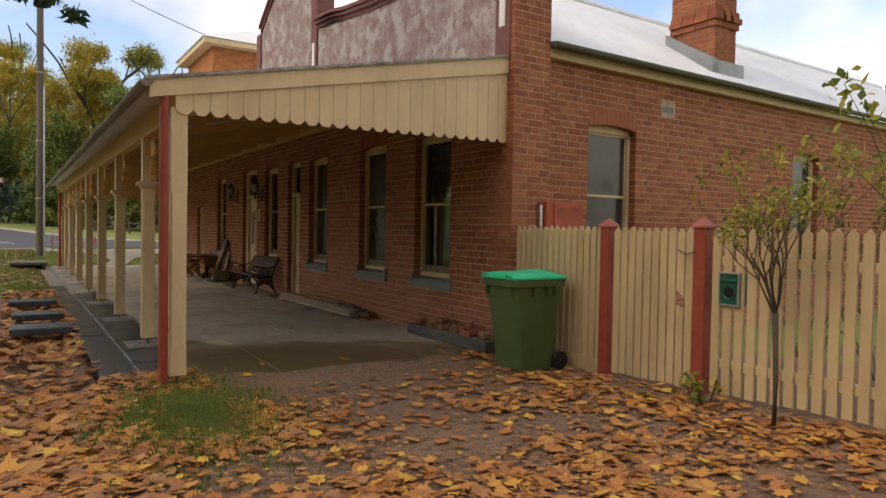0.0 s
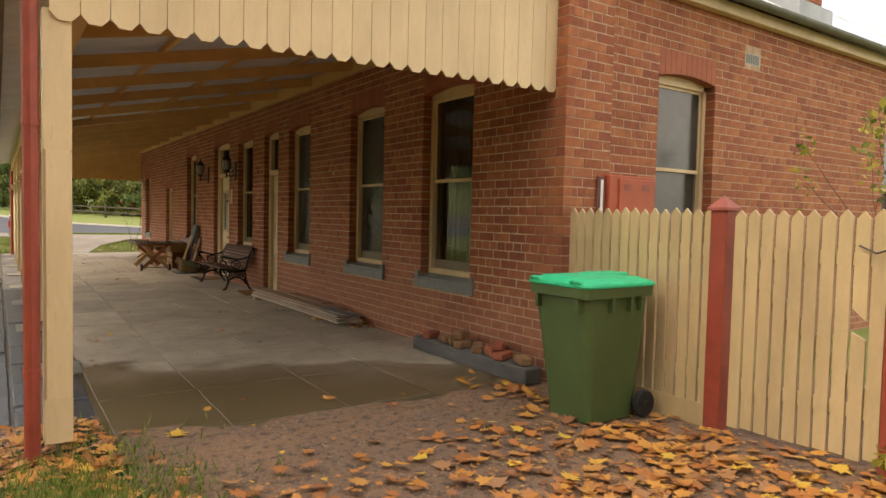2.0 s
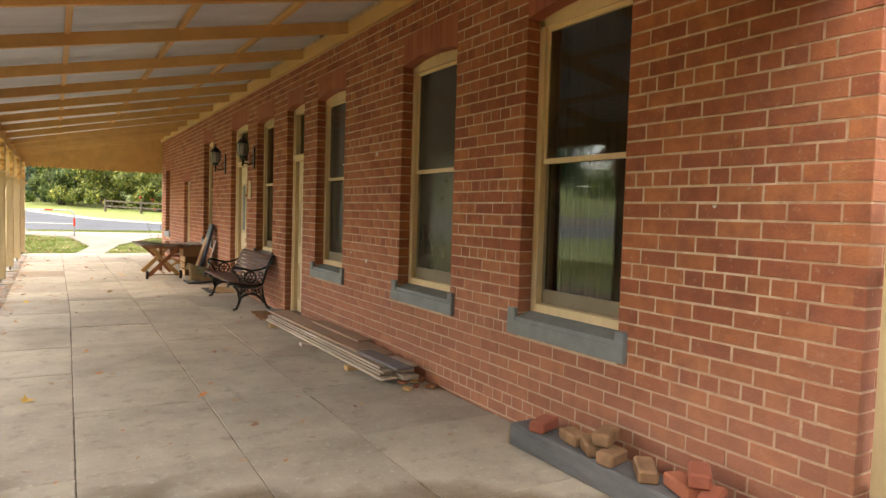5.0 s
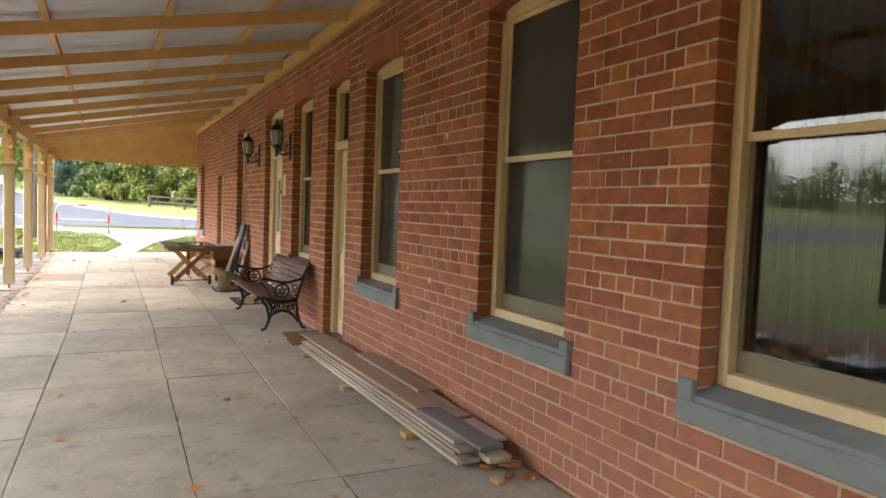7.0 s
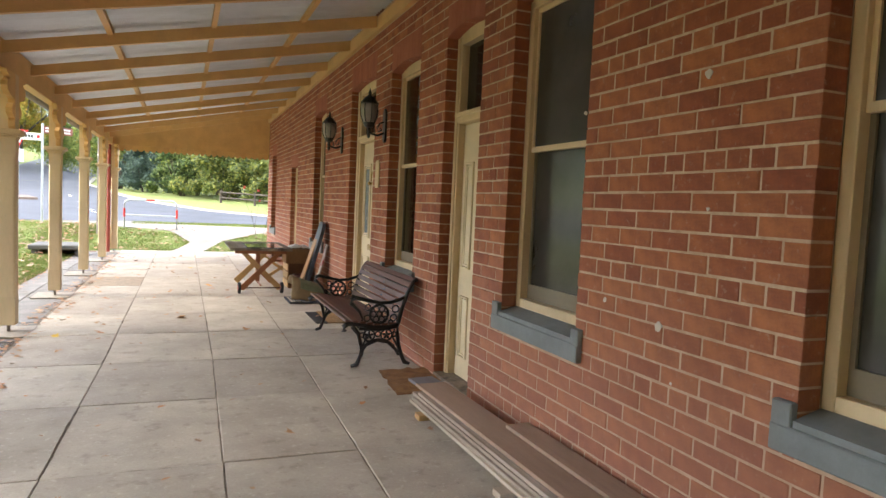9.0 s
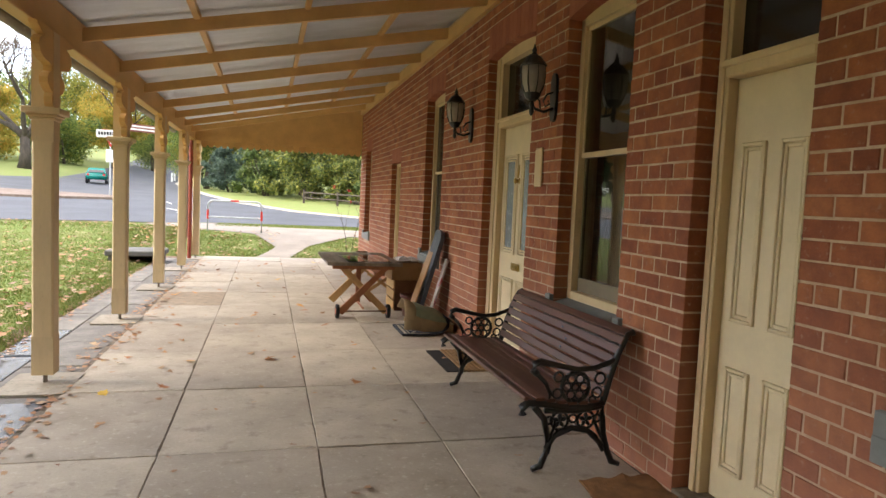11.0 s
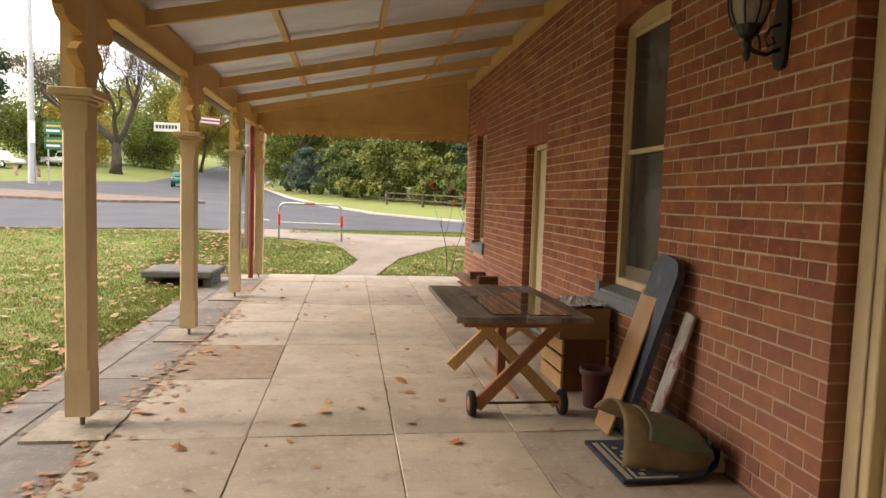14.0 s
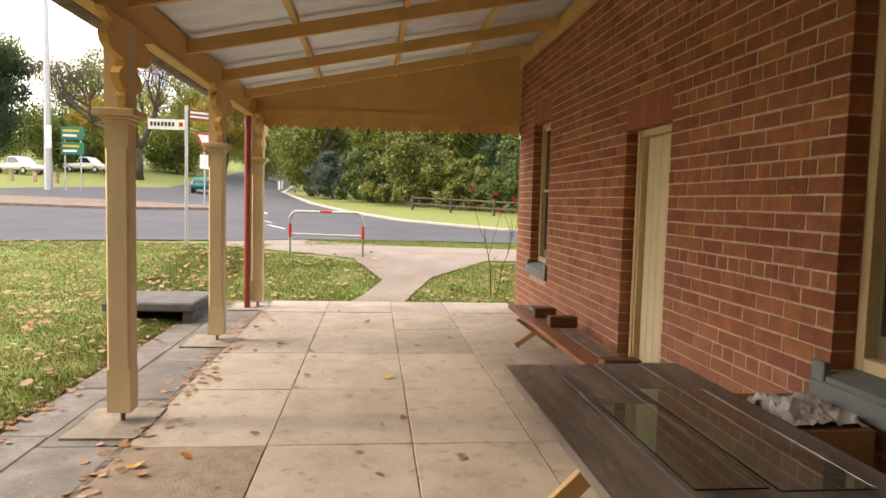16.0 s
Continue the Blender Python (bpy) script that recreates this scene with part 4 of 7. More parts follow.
trestle_table()
M_EDGE = glass("sheet_glass", (0.75, 0.95, 0.9))
for x0, x1, y0, y1, a in ((3.97, 4.19, 18.98, 19.75, -1), (4.21, 4.50, 18.96, 19.95, 1.5)):
    bm = bmesh.new()
    box(bm, x0, x1, y0, y1, 0.712, 0.717)
    ob = tagged(part("glass_sheet", bm, M_EDGE), "loose clear glass sheet lying on the plank table", "glass sheet")
    ob.visible_shadow = False


def low_bench():
    th = thing("plank_trestle", "low plank bench on small sawhorses beside the wall", "bench")
    for i, (a, b) in enumerate(((4.60, 4.77), (4.78, 4.96))):
        bm = bmesh.new()
        box(bm, a, b, 20.9, 24.5, 0.32, 0.36, 0.004)
        part("plank", bm, M_OLDWOOD if i else M_REDWOOD, th)
    for y in (21.3, 23.9):
        for s in (1, -1):
            bm = bmesh.new()
            box(bm, -0.26, 0.26, -0.018, 0.018, -0.03, 0.03, 0.003)
            bmesh.ops.transform(bm, matrix=Matrix.Translation((4.78, y + s * 0.02, 0.17)) @ Matrix.Rotation(-s * 0.62, 4, "Y"), verts=bm.verts)
            for v in bm.verts:
                v.co.z = min(max(v.co.z, 0), 0.319)
            part("leg", bm, M_PINE, th)


low_bench()
M_BLOCK = mat("stained_block_wood", (0.17, 0.075, 0.035), 0.6, 0.25, 7, 0.2, 40, stretch=(1, 0.3, 1))
for x, y, l in ((4.76, 21.55, 0.26), (4.84, 23.2, 0.26), (4.80, 23.7, 0.22)):
    bm = bmesh.new()
    box(bm, x - l / 2, x + l / 2, y - 0.06, y + 0.06, 0.362, 0.46, 0.005)
    tagged(part("timber_block", bm, M_BLOCK), "short dark timber block resting on the plank", "timber block")

# crate, box, paper, pot
th = thing("wooden_crate", "slatted pine crate standing against the wall", "crate")
for z in (0.02, 0.155, 0.29):
    for q in ((4.66, 4.68, 19.62, 20.15), (5.02, 5.04, 19.62, 20.15)):
        bm = bmesh.new()
        box(bm, *q, z, z + 0.115, 0.003)
        part("slat", bm, M_PINE, th)
bm = bmesh.new()
box(bm, 4.68, 5.02, 19.63, 19.65, 0.0, 0.41, 0.003)
box(bm, 4.68, 5.02, 20.12, 20.14, 0.0, 0.41, 0.003)
box(bm, 4.68, 5.02, 19.65, 20.12, 0.0, 0.02)
part("end_panel", bm, M_BLOCK, th, "dark stained crate ends")
th = thing("cardboard_box", "brown cardboard box on the crate", "box")
M_CARD = mat("cardboard", (0.33, 0.19, 0.09), 0.85, 0.2, 4, 0.1, 40)
bm = bmesh.new()
box(bm, 4.63, 5.03, 19.60, 20.10, 0.412, 0.65, 0.004)
part("body", bm, M_CARD, th)
bm = bmesh.new()
bmesh.ops.create_grid(bm, x_segments=18, y_segments=18, size=0.17)
for v in bm.verts:
    v.co.z = 0.655 + 0.05 + 0.055 * noise.noise((v.co.x * 13, v.co.y * 13, 1)) + 0.02 * noise.noise((v.co.x * 40, v.co.y * 40, 4)) - 1.2 * (v.co.x ** 2 + v.co.y ** 2)
    v.co.z = max(v.co.z, 0.653)
    v.co.x, v.co.y = v.co.x + 4.86, v.co.y + 19.80
tagged(part("crumpled_paper", bm, mat("white_paper", (0.62, 0.61, 0.58), 0.7, 0.1, 6, 0.1, 30), None, ""), "crumpled white plastic sheet on the box", "plastic sheet")
bm = bmesh.new()
lathe(bm, [(0.075, 0.0), (0.10, 0.24), (0.115, 0.245), (0.115, 0.28), (0.103, 0.28), (0.095, 0.23), (0.09, 0.22), (0.0, 0.22)], (4.80, 19.27, 0), 24)
tagged(part("flower_pot", bm, mat("plum_plastic_pot", (0.17, 0.065, 0.06), 0.5, 0.15, 5, 0.05, 30), smooth=True), "plum plastic flower pot with dry soil", "flower pot")


def leaning(name, label, cat, foot, top, w, t, material, rnd=0.0, bevel=0.004):
    """A board that leans with its top on the wall."""
    foot, top = Vector(foot), Vector(top)
    up = (top - foot).normalized()
    side = Vector((0, 1, 0)) - up * up.y
    side.normalize()
    nrm = up.cross(side)
    L = (top - foot).length
    bm = bmesh.new()
    if rnd:
        ol = [(-w / 2, 0), (w / 2, 0)]
        ol += [(w / 2 - rnd + rnd * math.cos(a), L - rnd + rnd * math.sin(a)) for a in [i * math.pi / 12 for i in range(7)]]
        ol += [(-w / 2 + rnd + rnd * math.cos(a), L - rnd + rnd * math.sin(a)) for a in [math.pi / 2 + i * math.pi / 12 for i in range(7)]]
        prism(bm, ol, "z", -t / 2, t / 2)
    else:
        box(bm, -w / 2, w / 2, 0, L, -t / 2, t / 2, bevel)
    m = Matrix((side, up, nrm)).transposed().to_4x4()
    bmesh.ops.transform(bm, matrix=Matrix.Translation(foot) @ m, verts=bm.verts)
    low = min(v.co.z for v in bm.verts)
    bmesh.ops.translate(bm, vec=(0, 0, -low), verts=bm.verts)
    return tagged(part(name, bm, material), label, cat)


M_VINYL = mat("slate_vinyl", (0.065, 0.078, 0.105), 0.42, 0.3, 6, 0.15, 40, stain=0.3)
blotch(M_VINYL, 11, (0.16, 0.17, 0.19), 0.5, 0.55, 0.68, (1, 1, 0.4))
leaning("padded_panel", "dark blue-grey rounded panel leaning on the brick wall", "panel", (4.78, 18.86, 0.0), (5.035, 18.69, 1.10), 0.33, 0.05, M_VINYL, 0.1)
M_CLEAR = mat("clear_pine", (0.46, 0.265, 0.12), 0.5, 0.16, 4, 0.06, 30, stretch=(1, 1, 0.15), col2=(0.36, 0.20, 0.09))
leaning("pine_board", "bare pine board leaning on the dark panel", "board", (4.67, 18.80, 0.0), (4.97, 18.82, 0.90), 0.23, 0.018, M_CLEAR)
M_STREAK = mat("streaked_white_paint", (0.50, 0.47, 0.43), 0.6, 0.25, 9, 0.2, 40, col2=(0.24, 0.17, 0.14), cover=0.42, stretch=(1, 1, 0.4))
blotch(M_STREAK, 6, (0.26, 0.03, 0.03), 0.9, 0.54, 0.6, (1, 1, 0.5))
leaning("streaked_board", "white board streaked with red paint, leaning on the wall", "board", (4.88, 18.60, 0.0), (5.07, 18.50, 0.80), 0.115, 0.022, M_STREAK)

# carpet offcuts slumped over a half-rolled mat


def slumped(label, material, u0, front, lift, seed):
    """A stiff sheet standing on its lower edge, bulging in front and folded back over its ridge."""
    bm = bmesh.new()
    nu, nv = 22, 26
    g = []
    for i in range(nu + 1):
        u = u0 + (1 - u0) * i / nu
        ridge = 0.37 - 0.10 * u - 0.12 * u * u + 0.012 * math.sin(9 * u + seed) + lift
        bend = 0.03 * max(0, 1 - u / 0.22) ** 2
        row = []
        for j in range(nv + 1):
            v = j / nv
            if v < 0.6:
                w = v / 0.6
                low = 0.04 + (ridge - 0.04) * (1 - front) + 0.02 * math.sin(5 * u + seed)
                y, z = 18.02 + 0.12 * w - 0.06 * math.sin(math.pi * w) - lift, low + (ridge - low) * math.sin(1.571 * w)
            else:
                w = (v - 0.6) / 0.4
                y, z = 18.14 + 0.30 * w, ridge - 0.13 * w * w
            k = 0.014 * noise.noise((u * 4, v * 4, seed))
            row.append(bm.verts.new((4.50 + 0.54 * u, y + bend + 0.05 * (1 - u) + k, max(0.04, z + k))))
        g.append(row)
    for i in range(nu):
        for j in range(nv):
            bm.faces.new((g[i][j], g[i][j + 1], g[i + 1][j + 1], g[i + 1][j]))
    ob = tagged(part("carpet_offcut", bm, material, smooth=True), label, "carpet")
    sm = ob.modifiers.new("thick", "SOLIDIFY")
    sm.thickness = 0.010


slumped("khaki carpet offcut slumped over a mat", mat("khaki_carpet", (0.27, 0.19, 0.10), 0.95, 0.3, 5, 0.5, 120, col2=(0.19, 0.135, 0.075), stain=0.4), 0.0, 1.0, 0.0, 1)
slumped("grey-green carpet offcut folded over the khaki one", mat("green_carpet", (0.17, 0.19, 0.12), 0.95, 0.25, 5, 0.5, 120, col2=(0.13, 0.14, 0.09)), 0.22, 0.42, 0.016, 2)
th = thing("patterned_mat", "navy mat with a cream border, half rolled", "mat")
bm = bmesh.new()
pts = [(4.46, 0.012), (4.60, 0.010), (4.75, 0.012), (4.9, 0.03), (4.98, 0.09), (4.985, 0.17), (4.93, 0.21)]
ol = pts + [(x + 0.004, z + 0.02) for x, z in pts[::-1]]
prism(bm, ol, "y", 17.98, 18.55)
part("body", bm, mat("navy_pile", (0.03, 0.035, 0.05), 0.95, 0.3, 20, 0.5, 120), th)
bm = bmesh.new()
for q in ((4.49, 4.52, 18.0, 18.5), (4.54, 4.555, 18.0, 18.5), (4.56, 4.80, 18.0, 18.02)):
    box(bm, *q, 0.031, 0.0345)
for i in range(7):
    box(bm, 4.58 + 0.03 * (i % 2), 4.61 + 0.03 * (i % 2), 18.04 + i * 0.06, 18.07 + i * 0.06, 0.031, 0.0345)
part("border", bm, mat("cream_pile", (0.35, 0.31, 0.24), 0.95, 0.2, 20, 0.4, 120), th, "cream woven border")

# door mats
th = thing("doormat", "tan ribbed doormat with a black rubber edge", "doormat")
bm = bmesh.new()
box(bm, 4.56, 4.70, 16.50, 17.30, 0.0, 0.012, 0.004)
part("rubber_edge", bm, mat("black_rubber", (0.018, 0.018, 0.02), 0.8, 0.2, 9, 0.1, 50), th)
for i in range(9):
    bm = bmesh.new()
    box(bm, 4.705 + i * 0.042, 4.742 + i * 0.042, 16.50, 17.30, 0.0, 0.018, 0.004)
    part("rib", bm, mat("coir", (0.30, 0.17, 0.07), 0.95, 0.3, 30, 0.6, 120), th)
bm = bmesh.new()
bmesh.ops.create_grid(bm, x_segments=14, y_segments=20, size=1)
for v in bm.verts:
    e = 0.03 * noise.noise((v.co.x * 3, v.co.y * 3, 9))
    v.co = Vector((4.87 + v.co.x * 0.22 + e + 0.03 * v.co.y, 13.88 + v.co.y * 0.36 + e, 0.012 + max(0, 0.014 * noise.noise((v.co.x * 3, v.co.y * 3, 5)))))
sm = tagged(part("coir_mat", bm, mat("brown_coir", (0.27, 0.13, 0.045), 0.95, 0.3, 12, 0.6, 110)), "worn brown coir mat before the door", "doormat").modifiers.new("thick", "SOLIDIFY")
sm.thickness = 0.012

# planks stacked along the wall
M_TANPLY = mat("dusty_tan_board", (0.37, 0.26, 0.18), 0.8, 0.25, 3, 0.2, 45, stretch=(1, 0.12, 1), col2=(0.27, 0.175, 0.12), pieces=0.1)
M_PALEPLANK = mat("pale_worn_edge_wood", (0.50, 0.42, 0.33), 0.75, 0.3, 8, 0.3, 50, stretch=(1, 0.08, 1), col2=(0.27, 0.20, 0.15), pieces=0.2)
M_GREYBOARD = mat("grey_painted_board", (0.19, 0.185, 0.19), 0.6, 0.25, 6, 0.2, 45, stretch=(1, 0.2, 1), col2=(0.12, 0.11, 0.11))
PLANKS = ((4.72, 0.050, 9.86, 13.22, 0.16, 0.7, 0), (4.735, 0.072, 9.95, 13.20, 0.15, 1.1, 0), (4.75, 0.094, 9.90, 13.25, 0.15, 0.9, 0), (4.765, 0.116, 10.0, 13.15, 0.16, 1.0, 0),
          (4.91, 0.050, 9.80, 13.0, 0.15, 0.2, 0), (4.915, 0.072, 9.78, 12.9, 0.15, -0.2, 0), (4.92, 0.094, 9.9, 12.8, 0.15, 0.3, 0), (5.01, 0.116, 9.95, 11.1, 0.10, -0.3, 0),
          (4.835, 0.139, 10.62, 13.30, 0.235, 1.2, 1), (4.985, 0.161, 10.95, 12.25, 0.16, 0.8, 1), (4.975, 0.138, 10.35, 10.95, 0.12, 0.0, 1),
          (4.845, 0.139, 9.80, 10.60, 0.16, 2.0, 2), (4.79, 0.139, 13.28, 13.46, 0.20, 6.0, 2))
for x, z, y0, y1, w, turn, kind in PLANKS:
    bm = bmesh.new()
    box(bm, -w / 2, w / 2, -(y1 - y0) / 2, (y1 - y0) / 2, -0.0105, 0.0105, 0.002)
    bmesh.ops.transform(bm, matrix=pose(x, (y0 + y1) / 2, z, 0, 0, turn), verts=bm.verts)
    tagged(part("plank", bm, (M_PALEPLANK, M_TANPLY, M_GREYBOARD)[kind]), ("weathered pale floorboard stacked along the wall", "dusty tan board lying on the stacked floorboards", "short grey painted board on the stacked floorboards")[kind], "plank", "stacked planks")
for x0, y in ((4.60, 10.45), (4.57, 11.65), (4.58, 12.9)):
    bm = bmesh.new()
    box(bm, x0, 5.04, y, y + 0.09, 0.0, 0.039, 0.003)
    tagged(part("bearer", bm, M_PINE if y != 11.65 else M_PALEPLANK), "short timber bearer under the stacked planks", "timber block", "bearers under the planks")
rng = random.Random(15)
for i in range(9):
    x, y = rng.uniform(4.64, 5.02), rng.uniform(9.62, 9.86)
    bm = bmesh.new()
    box(bm, -0.05, 0.05, -0.03, 0.03, 0, 0.03, 0.006)
    bmesh.ops.transform(bm, matrix=pose(x, y, 0.002 + 0.028 * (i % 3 == 2), 0, 0, rng.uniform(0, 180)) @ Matrix.Scale(rng.uniform(0.6, 1.1), 4), verts=bm.verts)
    tagged(part("timber_offcut", bm, M_REDWOOD if i % 2 else M_PINE), "small broken timber offcut at the end of the planks", "timber offcut", "timber offcuts")

# sleeper with loose bricks
bm = bmesh.new()
box(bm, 4.80, 5.0, 6.36, 8.22, 0.0, 0.145, 0.012)
tagged(part("timber_sleeper", bm, mat("grey_sleeper", (0.15, 0.145, 0.14), 0.8, 0.35, 4, 0.5, 50, stretch=(1, 0.2, 1), col2=(0.05, 0.05, 0.055))), "grey weathered sleeper lying beside the wall", "sleeper")
for i, (x, y, z, a, s, m) in enumerate(((4.90, 8.0, .146, 20, .9, 1), (4.91, 7.74, .146, 80, .8, 0), (4.90, 7.58, .146, 60, 1, 0), (4.88, 7.4, .146, 15, .8, 0), (4.93, 7.5, .222, 30, 1, 0), (4.90, 7.18, .146, 50, 1, 0), (4.91, 6.95, .146, 70, 1, 1), (4.89, 6.78, .146, 25, 1, 1), (4.93, 6.88, .222, 40, .9, 1), (4.91, 6.52, .146, 75, .8, 0))):
    bm = bmesh.new()
    box(bm, -0.11 * s, 0.11 * s, -0.052, 0.052, 0, 0.074, 0.012)
    for v in bm.verts:
        v.co += Vector([0.006 * noise.noise((v.co.x * 20 + i, v.co.y * 20, v.co.z * 20 + k)) for k in range(3)]) * (1 if v.co.z > 0.01 else 0)
    bmesh.ops.transform(bm, matrix=pose(x, y, z, 0, 0, a), verts=bm.verts)
    tagged(part("loose_brick", bm, M_ARCH if m else mat("tan_brick", (0.30, 0.17, 0.09), 0.9, 0.3, 8, 0.5, 60)), "old %s brick lying on the sleeper" % ("red" if m else "tan"), "brick", "bricks on the sleeper")

# scars in the brick face
for y, z, r in ((11.205, 0.957, 0.035), (11.62, 1.02, 0.02), (11.0, 2.06, 0.03), (11.9, 2.0, 0.015), (10.95, 1.5, 0.012), (7.0, 1.55, 0.012), (11.1, 0.72, 0.01)):
    bm = bmesh.new()
    ol = [(y + r * (0.7 + 0.5 * noise.noise((math.cos(a), math.sin(a), y))) * math.cos(a), z + r * (0.7 + 0.5 * noise.noise((math.cos(a), math.sin(a), z))) * math.sin(a)) for a in [i * 0.5236 for i in range(12)]]
    prism(bm, ol, "x", WX - 0.004, WX + 0.005)
    tagged(part("mortar_patch", bm, mat("pale_filler", (0.60, 0.55, 0.48), 0.95, 0.15, 9, 0.3, 60)), "pale filler patch in the brick wall", "patch", "", "structure")

# ---- bin, fence, meter ----


def wheelie_bin():
    th = thing("wheelie_bin", "green plastic wheeled bin with a bright green lid", "bin", (4.66, 5.50, ground_height(4.66, 5.5) + 0.015))
    M_BIN = mat("olive_green_plastic", (0.075, 0.125, 0.045), 0.45, 0.12, 3, 0.05, 80)
    M_LID = mat("bright_green_plastic", (0.0, 0.54, 0.26), 0.4, 0.1, 3, 0.05, 80)

    def loop(hx, hy, z, r, cx=0.0):
        o = []
        for sx, sy, a0 in ((1, 1, 0), (-1, 1, 90), (-1, -1, 180), (1, -1, 270)):
            for k in range(4):
                a = radians(a0 + 30 * k)
                o.append((cx + sx * (hx - r) + r * math.cos(a), sy * (hy - r) + r * math.sin(a), z))
        return o
    bm = bmesh.new()
    rings = [[bm.verts.new(p) for p in loop(*q)] for q in ((0.235, 0.215, 0.0, 0.05, 0.03), (0.245, 0.222, 0.12, 0.055, 0.025), (0.325, 0.27, 0.87, 0.06, 0), (0.325, 0.27, 0.89, 0.06, 0), (0.362, 0.297, 0.90, 0.06, 0), (0.365, 0.30, 0.97, 0.06, 0))]
    for a, b in zip(rings, rings[1:]):
        for k in range(16):
            bm.faces.new((a[k], a[(k + 1) % 16], b[(k + 1) % 16], b[k]))
    bm.faces.new(rings[0][::-1])
    bm.faces.new(rings[-1])
    part("body", bm, M_BIN, th)
    for x, y, sx, sy in ((-0.10, -0.285, 0.012, 0.025), (0.09, -0.285, 0.012, 0.025), (0.2, -0.285, 0.012, 0.025), (-0.335, -0.2, 0.025, 0.012), (-0.335, 0.2, 0.025, 0.012)):
        bm = bmesh.new()
        vs = box(bm, x - sx, x + sx, y - sy, y + sy, 0.80, 0.90)
        part("gusset", bm, M_BIN, th)
    bm = bmesh.new()
    rings = [[bm.verts.new(p) for p in loop(*q)] for q in ((0.372, 0.306, 0.972, 0.065), (0.376, 0.31, 0.985, 0.065), (0.37, 0.305, 1.0, 0.065), (0.34, 0.28, 1.018, 0.07), (0.315, 0.255, 1.02, 0.07), (0.30, 0.24, 1.032, 0.07), (0.12, 0.1, 1.045, 0.05))]
    for a, b in zip(rings, rings[1:]):
        for k in range(16):
            bm.faces.new((a[k], a[(k + 1) % 16], b[(k + 1) % 16], b[k]))
    bm.faces.new(rings[0][::-1])
    bm.faces.new(rings[-1])
    lid = part("lid", bm, M_LID, th, "bright green moulded lid")
    for y in (-0.2, 0.2):
        bm = bmesh.new()
        sweep(bm, [(-0.35, y - 0.04, 1.0), (-0.385, y - 0.035, 1.015), (-0.39, y, 1.02), (-0.385, y + 0.035, 1.015), (-0.35, y + 0.04, 1.0)], 0.012, 6)
        part("lid_grip", bm, M_LID, lid)
    bm = bmesh.new()
    box(bm, -0.02, 0.3, -0.10, 0.10, 1.03, 1.055, 0.012)
    part("raised_panel", bm, M_LID, lid)
    bm = bmesh.new()
    rod(bm, (0.40, -0.22, 0.955), (0.40, 0.22, 0.955), 0.014)
    for y in (-0.2, 0, 0.2):
        box(bm, 0.35, 0.41, y - 0.012, y + 0.012, 0.93, 0.97)
    part("handle", bm, M_BIN, th)
    bm = bmesh.new()
    rod(bm, (0.30, -0.25, 0.10), (0.30, 0.25, 0.10), 0.012)
    part("axle", bm, M_BLACK, th)
    for y in (-0.265, 0.265):
        w = new("wheel", None)
        w.parent = th
        bm = bmesh.new()
        lathe(bm, [(0.06, -0.025), (0.092, -0.026), (0.1, -0.015), (0.1, 0.015), (0.092, 0.026), (0.06, 0.025)], seg=22)
        bmesh.ops.transform(bm, matrix=pose(0.30, y, 0.10, 90, 0, 0), verts=bm.verts)
        part("tyre", bm, mat("black_rubber", (0.018, 0.018, 0.02), 0.8, 0.2, 9, 0.1, 50), w)
        bm = bmesh.new()
        lathe(bm, [(0.0, -0.02), (0.02, -0.03), (0.03, -0.018), (0.062, -0.02), (0.062, 0.02), (0.03, 0.018), (0.02, 0.03), (0.0, 0.02)], seg=16)
        bmesh.ops.transform(bm, matrix=pose(0.30, y, 0.10, 90, 0, 0), verts=bm.verts)
        part("hub", bm, M_BLACK, w)


wheelie_bin()
M_PICKET = mat("cream_picket_paint", (0.53, 0.40, 0.22), 0.55, 0.14, 4, 0.15, 45, stretch=(1, 1, 0.3), pieces=0.08, stain=0.15)


def pickets(th, y0, y1, n, w, seed, hole=-1):
    rng = random.Random(seed)
    for i in range(n):
        y = y0 + (y1 - y0) * (i + 0.5) / n
        zb, zt = ground_height(5.2, y) + 0.05 + rng.uniform(-.01, .01), 1.545 + 0.01 * (y > 4.8) + rng.uniform(-.008, .008)
        bm = bmesh.new()
        pt = [(y - w / 2, zb), (y + w / 2, zb), (y + w / 2, zt - 0.045), (y, zt), (y - w / 2, zt - 0.045)]
        if i == hole:
            prism(bm, [(y - w / 2, 0.90), (y + w / 2, 0.97)] + pt[2:], "x", 5.165, 5.185)
            pt = [(y - w / 2, zb), (y + w / 2, zb), (y + w / 2, 0.83), (y - w / 2, 0.79)]
        prism(bm, pt, "x", 5.165, 5.185)
        part("picket", bm, M_PICKET, th)
    for z in (0.32, 1.22):
        bm = bmesh.new()
        box(bm, 5.187, 5.23, y0, y1, z, z + 0.08, 0.003)
        part("rail", bm, M_PICKET, th)


f1 = thing("picket_fence", "cream painted picket fence panel beside the wall", "fence", group="picket fence")
pickets(f1, 4.84, 6.25, 15, 0.074, 1)
bm = bmesh.new()
box(bm, 5.155, 5.165, 4.84, 6.25, 0.0, 0.17, 0.003)
part("plinth_board", bm, M_PICKET, f1)
f2 = thing("picket_gate", "cream painted picket gate with a broken picket by the latch", "gate")
pickets(f2, 3.75, 4.70, 10, 0.078, 2, 1)
bm = bmesh.new()
box(bm, 5.19, 5.225, -0.55, 0.55, -0.04, 0.04, 0.003)
bmesh.ops.transform(bm, matrix=Matrix.Translation((0, 4.22, 0.8)) @ Matrix.Rotation(0.75, 4, "X"), verts=bm.verts)
part("brace", bm, M_PICKET, f2)
